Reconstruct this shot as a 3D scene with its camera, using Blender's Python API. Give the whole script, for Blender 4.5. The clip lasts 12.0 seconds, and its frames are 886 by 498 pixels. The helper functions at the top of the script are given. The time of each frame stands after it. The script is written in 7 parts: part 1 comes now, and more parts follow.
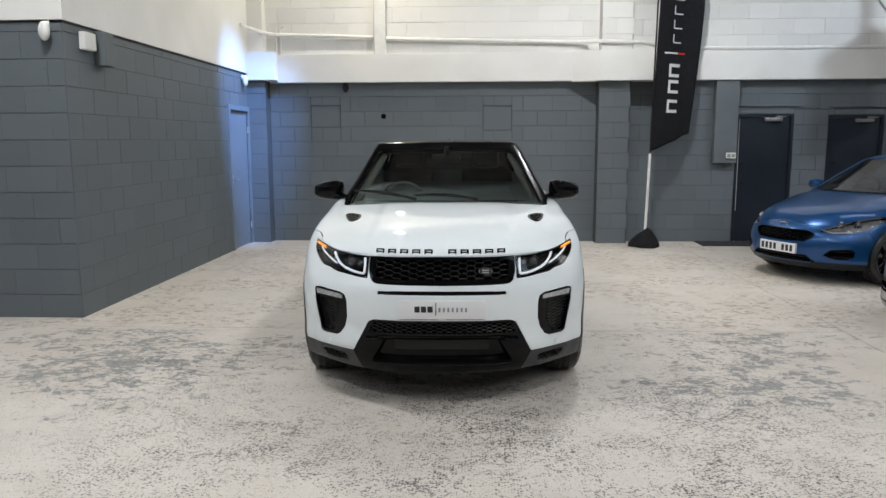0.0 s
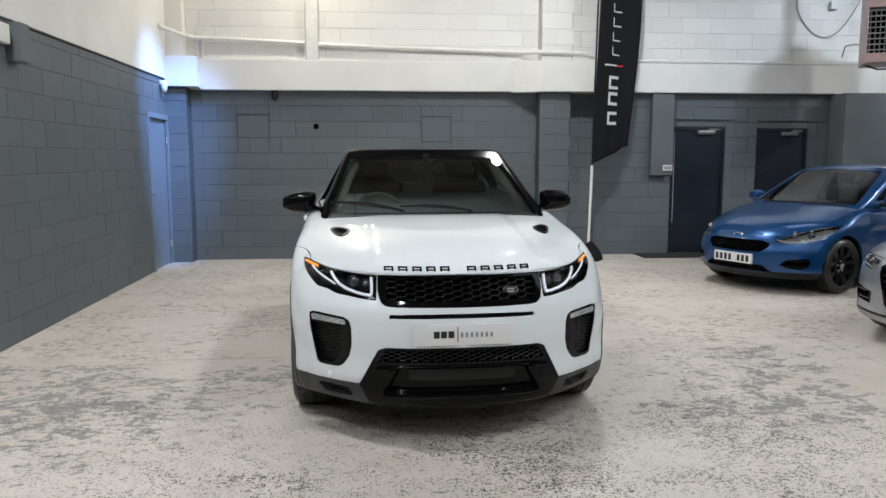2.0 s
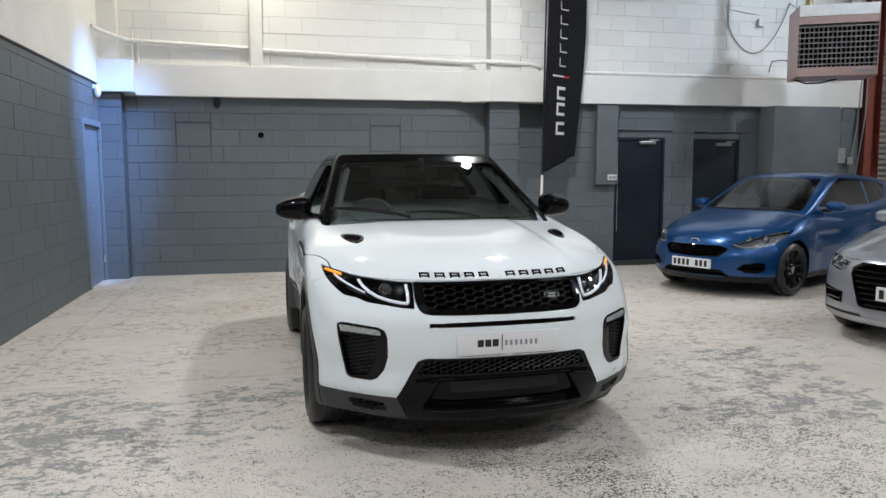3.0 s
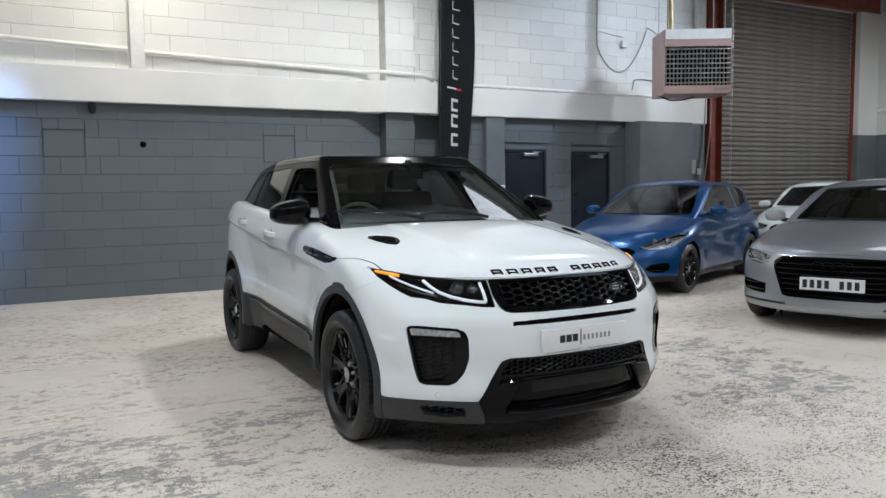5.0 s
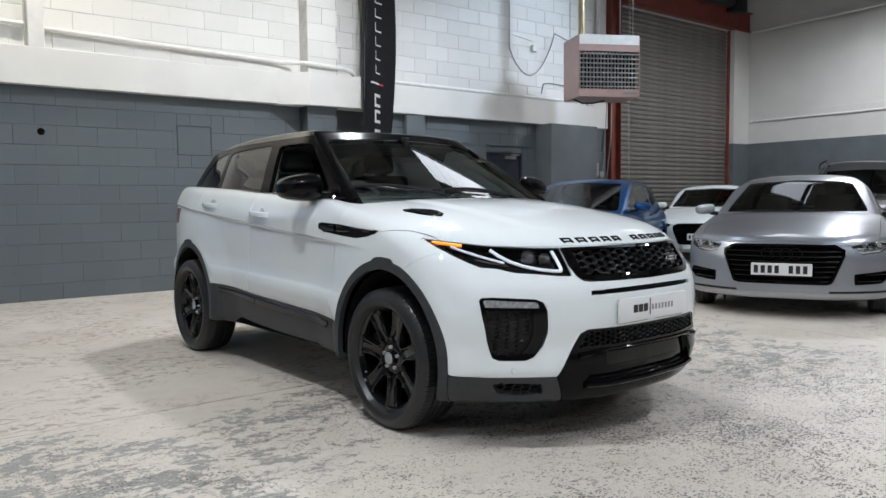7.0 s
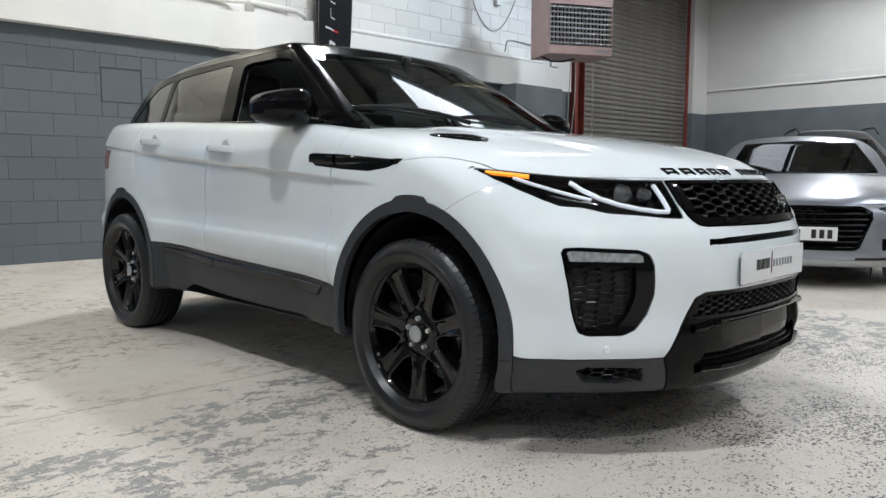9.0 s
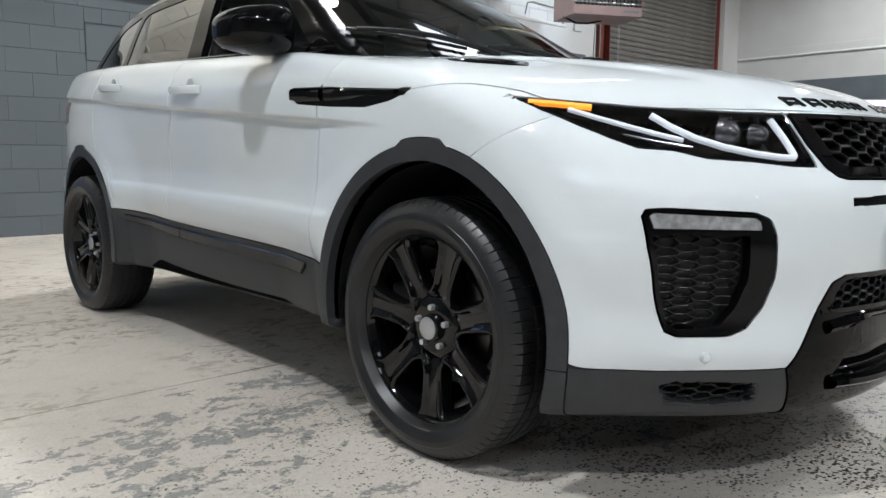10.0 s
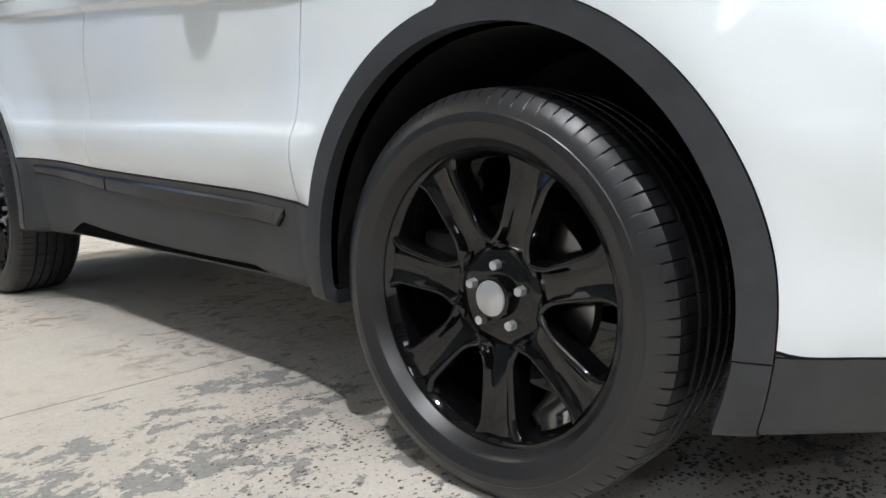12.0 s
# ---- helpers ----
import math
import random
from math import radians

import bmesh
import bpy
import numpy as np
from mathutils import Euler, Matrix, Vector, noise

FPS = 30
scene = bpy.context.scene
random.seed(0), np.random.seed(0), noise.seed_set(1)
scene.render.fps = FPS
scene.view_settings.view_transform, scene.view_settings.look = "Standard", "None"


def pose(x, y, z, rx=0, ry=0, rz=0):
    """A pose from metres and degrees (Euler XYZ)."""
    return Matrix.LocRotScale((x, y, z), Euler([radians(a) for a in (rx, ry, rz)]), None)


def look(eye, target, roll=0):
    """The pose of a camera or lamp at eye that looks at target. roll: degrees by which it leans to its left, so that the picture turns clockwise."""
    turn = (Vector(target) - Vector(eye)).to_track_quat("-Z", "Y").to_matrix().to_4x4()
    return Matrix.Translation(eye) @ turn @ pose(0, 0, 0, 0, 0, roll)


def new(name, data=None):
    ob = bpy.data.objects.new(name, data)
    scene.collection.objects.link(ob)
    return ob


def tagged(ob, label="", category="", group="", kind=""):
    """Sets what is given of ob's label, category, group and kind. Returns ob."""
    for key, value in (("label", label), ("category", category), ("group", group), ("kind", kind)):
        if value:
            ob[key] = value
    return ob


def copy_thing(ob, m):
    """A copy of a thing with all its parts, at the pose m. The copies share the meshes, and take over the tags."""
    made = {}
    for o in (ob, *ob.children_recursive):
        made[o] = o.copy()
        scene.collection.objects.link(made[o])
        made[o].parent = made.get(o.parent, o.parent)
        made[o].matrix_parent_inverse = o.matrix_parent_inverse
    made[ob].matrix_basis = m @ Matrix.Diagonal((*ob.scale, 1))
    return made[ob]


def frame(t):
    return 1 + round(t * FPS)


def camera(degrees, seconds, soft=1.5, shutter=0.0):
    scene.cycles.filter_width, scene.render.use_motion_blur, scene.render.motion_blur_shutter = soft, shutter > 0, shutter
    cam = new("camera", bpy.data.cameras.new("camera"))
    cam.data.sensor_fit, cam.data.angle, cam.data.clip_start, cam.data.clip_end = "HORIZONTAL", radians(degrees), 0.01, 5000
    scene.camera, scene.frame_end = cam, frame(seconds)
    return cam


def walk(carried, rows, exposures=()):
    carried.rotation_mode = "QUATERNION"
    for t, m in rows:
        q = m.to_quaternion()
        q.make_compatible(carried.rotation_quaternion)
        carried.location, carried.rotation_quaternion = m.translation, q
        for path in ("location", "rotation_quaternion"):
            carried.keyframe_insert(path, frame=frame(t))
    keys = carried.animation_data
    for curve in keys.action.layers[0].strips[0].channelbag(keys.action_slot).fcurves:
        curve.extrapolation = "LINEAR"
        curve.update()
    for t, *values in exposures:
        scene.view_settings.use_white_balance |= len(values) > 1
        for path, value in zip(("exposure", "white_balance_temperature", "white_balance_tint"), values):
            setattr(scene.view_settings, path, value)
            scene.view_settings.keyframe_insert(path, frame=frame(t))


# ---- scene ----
cam = camera(61.9, 12.0)
PATH = [
    (0, (0.296, -0.143, 1.61), (0.2, 1.833, 1.322), -0.2),
    (0.5, (0.241, -0.071, 1.618), (0.166, 1.905, 1.317), -0.1),
    (1, (0.103, 0.058, 1.599), (0.081, 2.036, 1.304), -0.1),
    (1.5, (-0.087, 0.239, 1.564), (-0.016, 2.22, 1.292), -0.2),
    (2, (-0.381, 0.385, 1.539), (-0.196, 2.361, 1.294), -0.1),
    (2.5, (-0.726, 0.476, 1.513), (-0.414, 2.439, 1.288), -0.1),
    (3, (-1.025, 0.667, 1.469), (-0.591, 2.608, 1.262), -0.2),
    (3.2, (-1.146, 0.738, 1.45), (-0.653, 2.666, 1.252), -0.3),
    (4.8, (-2.052, 1.177, 1.376), (-1.192, 2.975, 1.206), -0.8),
    (5, (-2.165, 1.229, 1.353), (-1.265, 3.008, 1.194), -0.8),
    (5.5, (-2.38, 1.386, 1.311), (-1.385, 3.114, 1.163), -0.9),
    (6, (-2.556, 1.598, 1.252), (-1.473, 3.273, 1.107), -0.9),
    (6.5, (-2.731, 1.78, 1.195), (-1.576, 3.406, 1.055), -0.8),
    (7, (-2.862, 1.951, 1.137), (-1.644, 3.532, 1.008), -0.6),
    (7.2, (-2.891, 2.043, 1.118), (-1.652, 3.607, 0.99), -0.5),
    (8.8, (-2.696, 2.888, 0.953), (-1.346, 4.353, 0.778), -0.1),
    (9, (-2.597, 3.0, 0.923), (-1.239, 4.456, 0.733), 0.1),
    (9.5, (-2.351, 3.278, 0.866), (-0.997, 4.733, 0.643), 0.3),
    (10, (-2.124, 3.546, 0.814), (-0.796, 5.021, 0.566), 0.3),
    (10.5, (-1.898, 3.807, 0.732), (-0.597, 5.304, 0.472), 0.1),
    (11, (-1.79, 4.0, 0.67), (-0.466, 5.472, 0.383), -0.3),
    (11.5, (-1.772, 4.12, 0.63), (-0.387, 5.528, 0.314), -0.7),
    (12, (-1.774, 4.217, 0.637), (-0.373, 5.609, 0.32), -0.9),
]
walk(cam, [(t, look(eye, target, roll)) for t, eye, target, roll in PATH],
     exposures=[(0, -0.03, 6500, 10), (2, -0.03, 6480, 10), (5, 0.06, 6290, 10), (7, 0.12, 6290, 10), (9, 0.20, 6320, 9), (10, 0.30, 6350, 9), (11, 0.50, 6400, 9), (12, 0.76, 6420, 10)])

# ---- light ----
world = bpy.data.worlds.new("sky")
world.use_nodes = True
scene.world = world
wn = world.node_tree.nodes
sky = wn.new("ShaderNodeTexSky")
sky.sky_type = "NISHITA"
sky.sun_disc = False
sky.sun_elevation, sky.sun_rotation = radians(35), radians(60)
world.node_tree.links.new(sky.outputs[0], wn["Background"].inputs[0])
wn["Background"].inputs[1].default_value = 0.1
scene.view_settings.exposure = 0.0


def area_lamp(name, at, aim, w, h, watts, colour, spread=180):
    data = bpy.data.lights.new(name, "AREA")
    data.shape, data.size, data.size_y = "RECTANGLE", w, h
    data.energy, data.color, data.spread = watts, colour, radians(spread)
    ob = new(name, data)
    ob.matrix_world = look(at, aim)
    return ob


ROOF_Z = 6.6
# daylight through the rooflights: x, y, width, depth; only the first and fourth follow reflections, the rest are added
# fill
SKYLIGHTS = [(5.6, 9.4, 2.2, 1.0, 9), (6.5, 3.2, 5.5, 1.3, 5), (6.5, -3.6, 5.5, 1.3, 6), (10.2, 8.75, 1.3, 1.3, 3.5), (-3.4, -3.6, 3.6, 1.3, 9), (-8.2, 0.9, 5.0, 1.3, 15)]
for sx, sy, sw, sd, watts in SKYLIGHTS:
    area_lamp("rooflight_daylight_fill", (sx, sy, ROOF_Z - 0.02), (sx, sy, 0), sw, sd, watts * sw * sd, (0.80, 0.90, 1.0))
# an added cool lamp high in the roof, no such source known, washing the corner of the side wall
WASH_FROM = (-0.7, 9.2, 6.1)
data = bpy.data.lights.new("added_wall_wash", "SPOT")
data.energy, data.color, data.shadow_soft_size, data.spot_size, data.spot_blend = 4400, (0.20, 0.42, 1.0), 0.06, radians(24), 1.0
new("added_wall_wash", data).matrix_world = look(WASH_FROM, (-3.35, 11.3, 1.75))
# a second cool lamp, unseen and placed by the heater's shadow, washing the white wall over the doors
WASH_FROM_B = (8.9, 7.2, 6.3)
data = bpy.data.lights.new("added_wall_wash", "SPOT")
data.energy, data.color, data.shadow_soft_size, data.spot_size, data.spot_blend = 950, (0.74, 0.86, 1.0), 0.30, radians(52), 0.9
new("added_wall_wash", data).matrix_world = look(WASH_FROM_B, (6.2, 11.8, 3.9))
# high-bay lamps: the first two follow a reflection and a shadow, the rest are added to brighten the hall
LAMP_Z = 5.4
HIGHBAYS = [(2.0, 8.8, 660), (-2.9, 4.6, 520), (2.6, 1.4, 430), (-2.4, 0.2, 480), (7.4, 3.6, 230), (7.5, -0.5, 300), (11.0, 7.4, 800), (-1.0, -5.5, 350), (-1.3, 10.9, 290)]
for lx, ly, watts in HIGHBAYS:
    data = bpy.data.lights.new("high_bay_glow", "SPOT")
    data.energy, data.color, data.shadow_soft_size, data.spot_size, data.spot_blend = watts, (0.972, 0.985, 1.0) if ly < 10 else (1.0, 0.94, 0.80), 0.11, radians(175 if lx > 10 else 166), 0.5
    ob = new("high_bay_glow", data)
    ob.matrix_world = look((lx, ly, LAMP_Z), (lx, ly, 0))

# ---- materials ----
def mat_new(name):
    m = bpy.data.materials.new(name)
    m.use_nodes = True
    return m, m.node_tree.nodes, m.node_tree.links, m.node_tree.nodes["Principled BSDF"]


def plain(name, colour, rough=0.5, metal=0.0, coat=0.0, vary=0.0, scale=8.0, bump=0.0, bump_scale=200.0, spec=0.5, coord="Object"):
    """Painted, plastic, rubber or metal surface with uneven tone, uneven gloss and fine relief."""
    m, n, l, b = mat_new(name)
    b.inputs["Roughness"].default_value = rough
    b.inputs["Metallic"].default_value = metal
    b.inputs["Coat Weight"].default_value = coat
    b.inputs["Coat Roughness"].default_value = 0.03
    b.inputs["Specular IOR Level"].default_value = spec
    b.inputs["Base Color"].default_value = (*colour, 1)
    tc = n.new("ShaderNodeTexCoord")
    if vary:
        t = n.new("ShaderNodeTexNoise")
        t.inputs["Scale"].default_value, t.inputs["Detail"].default_value = scale, 6
        l.new(tc.outputs[coord], t.inputs["Vector"])
        mr = n.new("ShaderNodeMapRange")
        mr.inputs["To Min"].default_value, mr.inputs["To Max"].default_value = 1 - vary, 1 + vary
        mr.inputs["From Min"].default_value, mr.inputs["From Max"].default_value = 0.3, 0.7
        l.new(t.outputs["Fac"], mr.inputs["Value"])
        mx = n.new("ShaderNodeMix")
        mx.data_type, mx.blend_type = "RGBA", "MULTIPLY"
        mx.inputs[0].default_value = 1
        mx.inputs[6].default_value = (*colour, 1)
        l.new(mr.outputs[0], mx.inputs[7])
        l.new(mx.outputs[2], b.inputs["Base Color"])
        mr2 = n.new("ShaderNodeMapRange")
        mr2.inputs["To Min"].default_value, mr2.inputs["To Max"].default_value = max(0, rough - vary * 0.4), min(1, rough + vary * 0.4)
        l.new(t.outputs["Fac"], mr2.inputs["Value"])
        l.new(mr2.outputs[0], b.inputs["Roughness"])
    if bump:
        t = n.new("ShaderNodeTexNoise")
        t.inputs["Scale"].default_value, t.inputs["Detail"].default_value = bump_scale, 4
        l.new(tc.outputs[coord], t.inputs["Vector"])
        bp = n.new("ShaderNodeBump")
        bp.inputs["Strength"].default_value, bp.inputs["Distance"].default_value = bump, 0.002
        l.new(t.outputs["Fac"], bp.inputs["Height"])
        l.new(bp.outputs[0], b.inputs["Normal"])
    return m


def glowing(name, colour, strength):
    m, n, l, b = mat_new(name)
    b.inputs["Base Color"].default_value = (*colour, 1)
    b.inputs["Emission Color"].default_value = (*colour, 1)
    b.inputs["Emission Strength"].default_value = strength
    return m


def glass(name, tint, clear, rough=0.0, ior=1.52):
    """A tinted pane: part see-through, part mirror by the angle."""
    m, n, l, b = mat_new(name)
    n.remove(b)
    tr, gl, mx, fr = n.new("ShaderNodeBsdfTransparent"), n.new("ShaderNodeBsdfGlossy"), n.new("ShaderNodeMixShader"), n.new("ShaderNodeFresnel")
    tr.inputs[0].default_value = (*[c * clear for c in tint], 1)
    gl.inputs[0].default_value = (1, 1, 1, 1)
    gl.inputs["Roughness"].default_value = rough
    fr.inputs["IOR"].default_value = ior
    l.new(fr.outputs[0], mx.inputs[0])
    l.new(tr.outputs[0], mx.inputs[1])
    l.new(gl.outputs[0], mx.inputs[2])
    l.new(mx.outputs[0], n["Material Output"].inputs[0])
    return m


def block_paint(name, colour, vary, rough=0.55):
    """Paint over concrete blocks: each block a little different, open grain, scuffs and small pits."""
    m, n, l, b = mat_new(name)
    tc, oi, geo = n.new("ShaderNodeTexCoord"), n.new("ShaderNodeObjectInfo"), n.new("ShaderNodeNewGeometry")
    big, fine = n.new("ShaderNodeTexNoise"), n.new("ShaderNodeTexNoise")
    big.inputs["Scale"].default_value, big.inputs["Detail"].default_value = 1.3, 6
    fine.inputs["Scale"].default_value, fine.inputs["Detail"].default_value, fine.inputs["Roughness"].default_value = 90, 5, 0.7
    l.new(geo.outputs["Position"], big.inputs["Vector"])
    l.new(geo.outputs["Position"], fine.inputs["Vector"])
    add = n.new("ShaderNodeMath")
    add.operation = "ADD"
    l.new(oi.outputs["Random"], add.inputs[0])
    l.new(big.outputs["Fac"], add.inputs[1])
    mr = n.new("ShaderNodeMapRange")
    mr.inputs["From Min"].default_value, mr.inputs["From Max"].default_value = 0.3, 1.7
    mr.inputs["To Min"].default_value, mr.inputs["To Max"].default_value = 1 - vary, 1 + vary
    l.new(add.outputs[0], mr.inputs["Value"])
    mx = n.new("ShaderNodeMix")
    mx.data_type, mx.blend_type = "RGBA", "MULTIPLY"
    mx.inputs[0].default_value = 1
    mx.inputs[6].default_value = (*colour, 1)
    l.new(mr.outputs[0], mx.inputs[7])
    pit = n.new("ShaderNodeTexVoronoi")
    pit.inputs["Scale"].default_value = 7
    l.new(geo.outputs["Position"], pit.inputs["Vector"])
    pr = n.new("ShaderNodeMapRange")
    pr.inputs["From Min"].default_value, pr.inputs["From Max"].default_value = 0.03, 0.05
    l.new(pit.outputs["Distance"], pr.inputs["Value"])
    mx2 = n.new("ShaderNodeMix")
    mx2.data_type, mx2.blend_type = "RGBA", "MIX"
    mx2.inputs[6].default_value = (*[c * 0.35 for c in colour], 1)
    l.new(pr.outputs[0], mx2.inputs[0])
    l.new(mx.outputs[2], mx2.inputs[7])
    l.new(mx2.outputs[2], b.inputs["Base Color"])
    b.inputs["Roughness"].default_value = rough
    bp = n.new("ShaderNodeBump")
    bp.inputs["Strength"].default_value, bp.inputs["Distance"].default_value = 0.5, 0.003
    l.new(fine.outputs["Fac"], bp.inputs["Height"])
    l.new(bp.outputs[0], b.inputs["Normal"])
    return m


def floor_paint(name):
    """Light floor paint on concrete, worn through in flakes and pits, thick in a belt of wear and thin elsewhere."""
    m, n, l, b = mat_new(name)
    geo = n.new("ShaderNodeNewGeometry")

    def noise_tex(scale, detail=5, rough=0.6, dist=0.0):
        t = n.new("ShaderNodeTexNoise")
        t.inputs["Scale"].default_value, t.inputs["Detail"].default_value, t.inputs["Roughness"].default_value, t.inputs["Distortion"].default_value = scale, detail, rough, dist
        l.new(geo.outputs["Position"], t.inputs["Vector"])
        return t.outputs["Fac"]

    def ramp(src, a, c, lo=0.0, hi=1.0):
        r = n.new("ShaderNodeMapRange")
        r.inputs["From Min"].default_value, r.inputs["From Max"].default_value, r.inputs["To Min"].default_value, r.inputs["To Max"].default_value = a, c, lo, hi
        l.new(src, r.inputs["Value"])
        return r.outputs[0]

    def maths(op, a, c):
        q = n.new("ShaderNodeMath")
        q.operation = op
        for i, v in enumerate((a, c)):
            if isinstance(v, (int, float)):
                q.inputs[i].default_value = v
            else:
                l.new(v, q.inputs[i])
        return q.outputs[0]

    def mix(fac, a, c):
        x = n.new("ShaderNodeMix")
        x.data_type = "RGBA"
        l.new(fac, x.inputs[0])
        for i, v in ((6, a), (7, c)):
            if isinstance(v, tuple):
                x.inputs[i].default_value = (*v, 1)
            else:
                l.new(v, x.inputs[i])
        return x.outputs[2]

    sep = n.new("ShaderNodeSeparateXYZ")
    l.new(geo.outputs["Position"], sep.inputs[0])
    drawn = n.new("ShaderNodeMapping")
    drawn.inputs["Scale"].default_value = (0.85, 1.12, 1.0)
    l.new(geo.outputs["Position"], drawn.inputs["Vector"])

    def streaked(scale, detail, rough, dist=0.0):
        t = n.new("ShaderNodeTexNoise")
        t.inputs["Scale"].default_value, t.inputs["Detail"].default_value, t.inputs["Roughness"].default_value, t.inputs["Distortion"].default_value = scale, detail, rough, dist
        l.new(drawn.outputs[0], t.inputs["Vector"])
        return t.outputs["Fac"]

    x, y = sep.outputs[0], sep.outputs[1]
    ahead = ramp(y, 6.0, 6.12, 1.0, 0.0)
    # belt of heavy wear before the joint, thinner in front of the car
    belt = maths("MULTIPLY", maths("MULTIPLY", ramp(y, 3.4, 4.6), ahead), ramp(noise_tex(0.7, 3, 0.5), 0.36, 0.56, 0.25, 1.0))
    wear = maths("ADD", maths("MULTIPLY", belt, 0.85), maths("MULTIPLY", ramp(noise_tex(0.5, 4, 0.6), 0.42, 0.66), ramp(y, 6.0, 6.12, 0.45, 0.12)))
    # flakes: rounded ragged islands where the paint has come off
    isle = maths("ADD", maths("MULTIPLY", streaked(5.2, 12, 0.72, 0.3), 0.52), maths("MULTIPLY", streaked(18, 9, 0.72), 0.48))
    bare = ramp(maths("SUBTRACT", isle, maths("SUBTRACT", 0.628, maths("MULTIPLY", wear, 0.112))), 0.0, 0.008)
    # fine pits, thick in drifts before the car
    lane = maths("MULTIPLY", maths("MULTIPLY", ramp(y, 0.4, 1.8, 0.35, 1.0), ramp(y, 4.2, 5.8, 1.0, 0.4)), maths("MULTIPLY", ramp(x, -2.6, -0.4, 0.42, 1.0), ramp(x, 1.2, 2.6, 1.0, 0.7)))
    drift = maths("MULTIPLY", maths("MULTIPLY", maths("MAXIMUM", lane, maths("MULTIPLY", belt, 0.6)), ramp(noise_tex(0.75, 5, 0.62), 0.33, 0.56, 0.25, 1.0)), ramp(y, 5.98, 6.12, 1.0, 0.3))

    clump = ramp(noise_tex(5, 5, 0.7), 0.36, 0.60, 0.35, 1.0)

    def pits(scale, ragged, least, most):
        """Small ragged holes, one to a cell, each of its own size; few and small where the drift is thin."""
        wob = n.new("ShaderNodeTexNoise")
        wob.inputs["Scale"].default_value, wob.inputs["Detail"].default_value, wob.inputs["Roughness"].default_value = scale * 1.6, 3, 0.7
        l.new(geo.outputs["Position"], wob.inputs["Vector"])
        sub, mul, add = n.new("ShaderNodeVectorMath"), n.new("ShaderNodeVectorMath"), n.new("ShaderNodeVectorMath")
        sub.operation, mul.operation, add.operation = "SUBTRACT", "SCALE", "ADD"
        l.new(wob.outputs["Color"], sub.inputs[0])
        sub.inputs[1].default_value = (0.5, 0.5, 0.5)
        l.new(sub.outputs[0], mul.inputs[0])
        mul.inputs["Scale"].default_value = ragged / scale
        l.new(drawn.outputs[0], add.inputs[0])
        l.new(mul.outputs[0], add.inputs[1])
        v = n.new("ShaderNodeTexVoronoi")
        v.voronoi_dimensions = "2D"
        v.inputs["Scale"].default_value = scale
        l.new(add.outputs[0], v.inputs["Vector"])
        cell = n.new("ShaderNodeSeparateColor")
        l.new(v.outputs["Color"], cell.inputs[0])
        chance = maths("SUBTRACT", cell.outputs[0], maths("SUBTRACT", 1.0, maths("MULTIPLY", drift, clump)))
        radius = maths("MINIMUM", maths("MULTIPLY", chance, most), least)
        return ramp(maths("SUBTRACT", radius, v.outputs["Distance"]), 0.0, 0.05)

    pitted = maths("MAXIMUM", pits(80, 1.3, 0.42, 0.85), pits(40, 1.8, 0.30, 0.40))
    crumbs = ramp(maths("SUBTRACT", streaked(34, 7, 0.70, 0.3), maths("SUBTRACT", 0.690, maths("MULTIPLY", drift, 0.115))), 0.0, 0.012)
    # paint tones
    tone = mix(ramp(noise_tex(0.8, 7, 0.65), 0.32, 0.68), (0.50, 0.460, 0.412), (0.65, 0.602, 0.545))
    tone = mix(ramp(noise_tex(70, 6, 0.75), 0.40, 0.64, 0.0, 0.6), tone, (0.70, 0.652, 0.590))
    tone = mix(ramp(noise_tex(140, 4, 0.7), 0.53, 0.66, 0.0, 0.55), tone, (0.30, 0.28, 0.25))
    tone = mix(ramp(streaked(4.2, 8, 0.72, 0.4), 0.54, 0.74, 0.0, 0.5), tone, (0.345, 0.318, 0.285))
    tone = mix(ramp(noise_tex(0.45, 5, 0.6), 0.46, 0.72, 0.0, 0.55), tone, (0.51, 0.45, 0.375))
    # brown scuffs behind the joint
    scuff = maths("MULTIPLY", ramp(streaked(13, 9, 0.76, 0.8), 0.515, 0.57, 0.0, 0.85), maths("MULTIPLY", ramp(noise_tex(1.1, 4, 0.6), 0.42, 0.52), ramp(y, 5.9, 6.2)))
    tone = mix(scuff, tone, (0.27, 0.215, 0.17))
    worn = mix(bare, tone, mix(ramp(noise_tex(55, 4), 0.3, 0.7), (0.225, 0.222, 0.213), (0.325, 0.32, 0.303)))
    worn = mix(crumbs, worn, (0.20, 0.193, 0.182))
    dots = mix(pitted, worn, (0.050, 0.046, 0.042))
    l.new(dots, b.inputs["Base Color"])
    l.new(ramp(noise_tex(4, 5, 0.7), 0.3, 0.7, 0.42, 0.66), b.inputs["Roughness"])
    height = maths("SUBTRACT", maths("MULTIPLY", noise_tex(120, 4), 0.5), maths("ADD", maths("ADD", bare, crumbs), maths("MULTIPLY", pitted, 1.5)))
    bp = n.new("ShaderNodeBump")
    bp.inputs["Strength"].default_value, bp.inputs["Distance"].default_value = 0.7, 0.003
    l.new(height, bp.inputs["Height"])
    l.new(bp.outputs[0], b.inputs["Normal"])
    return m


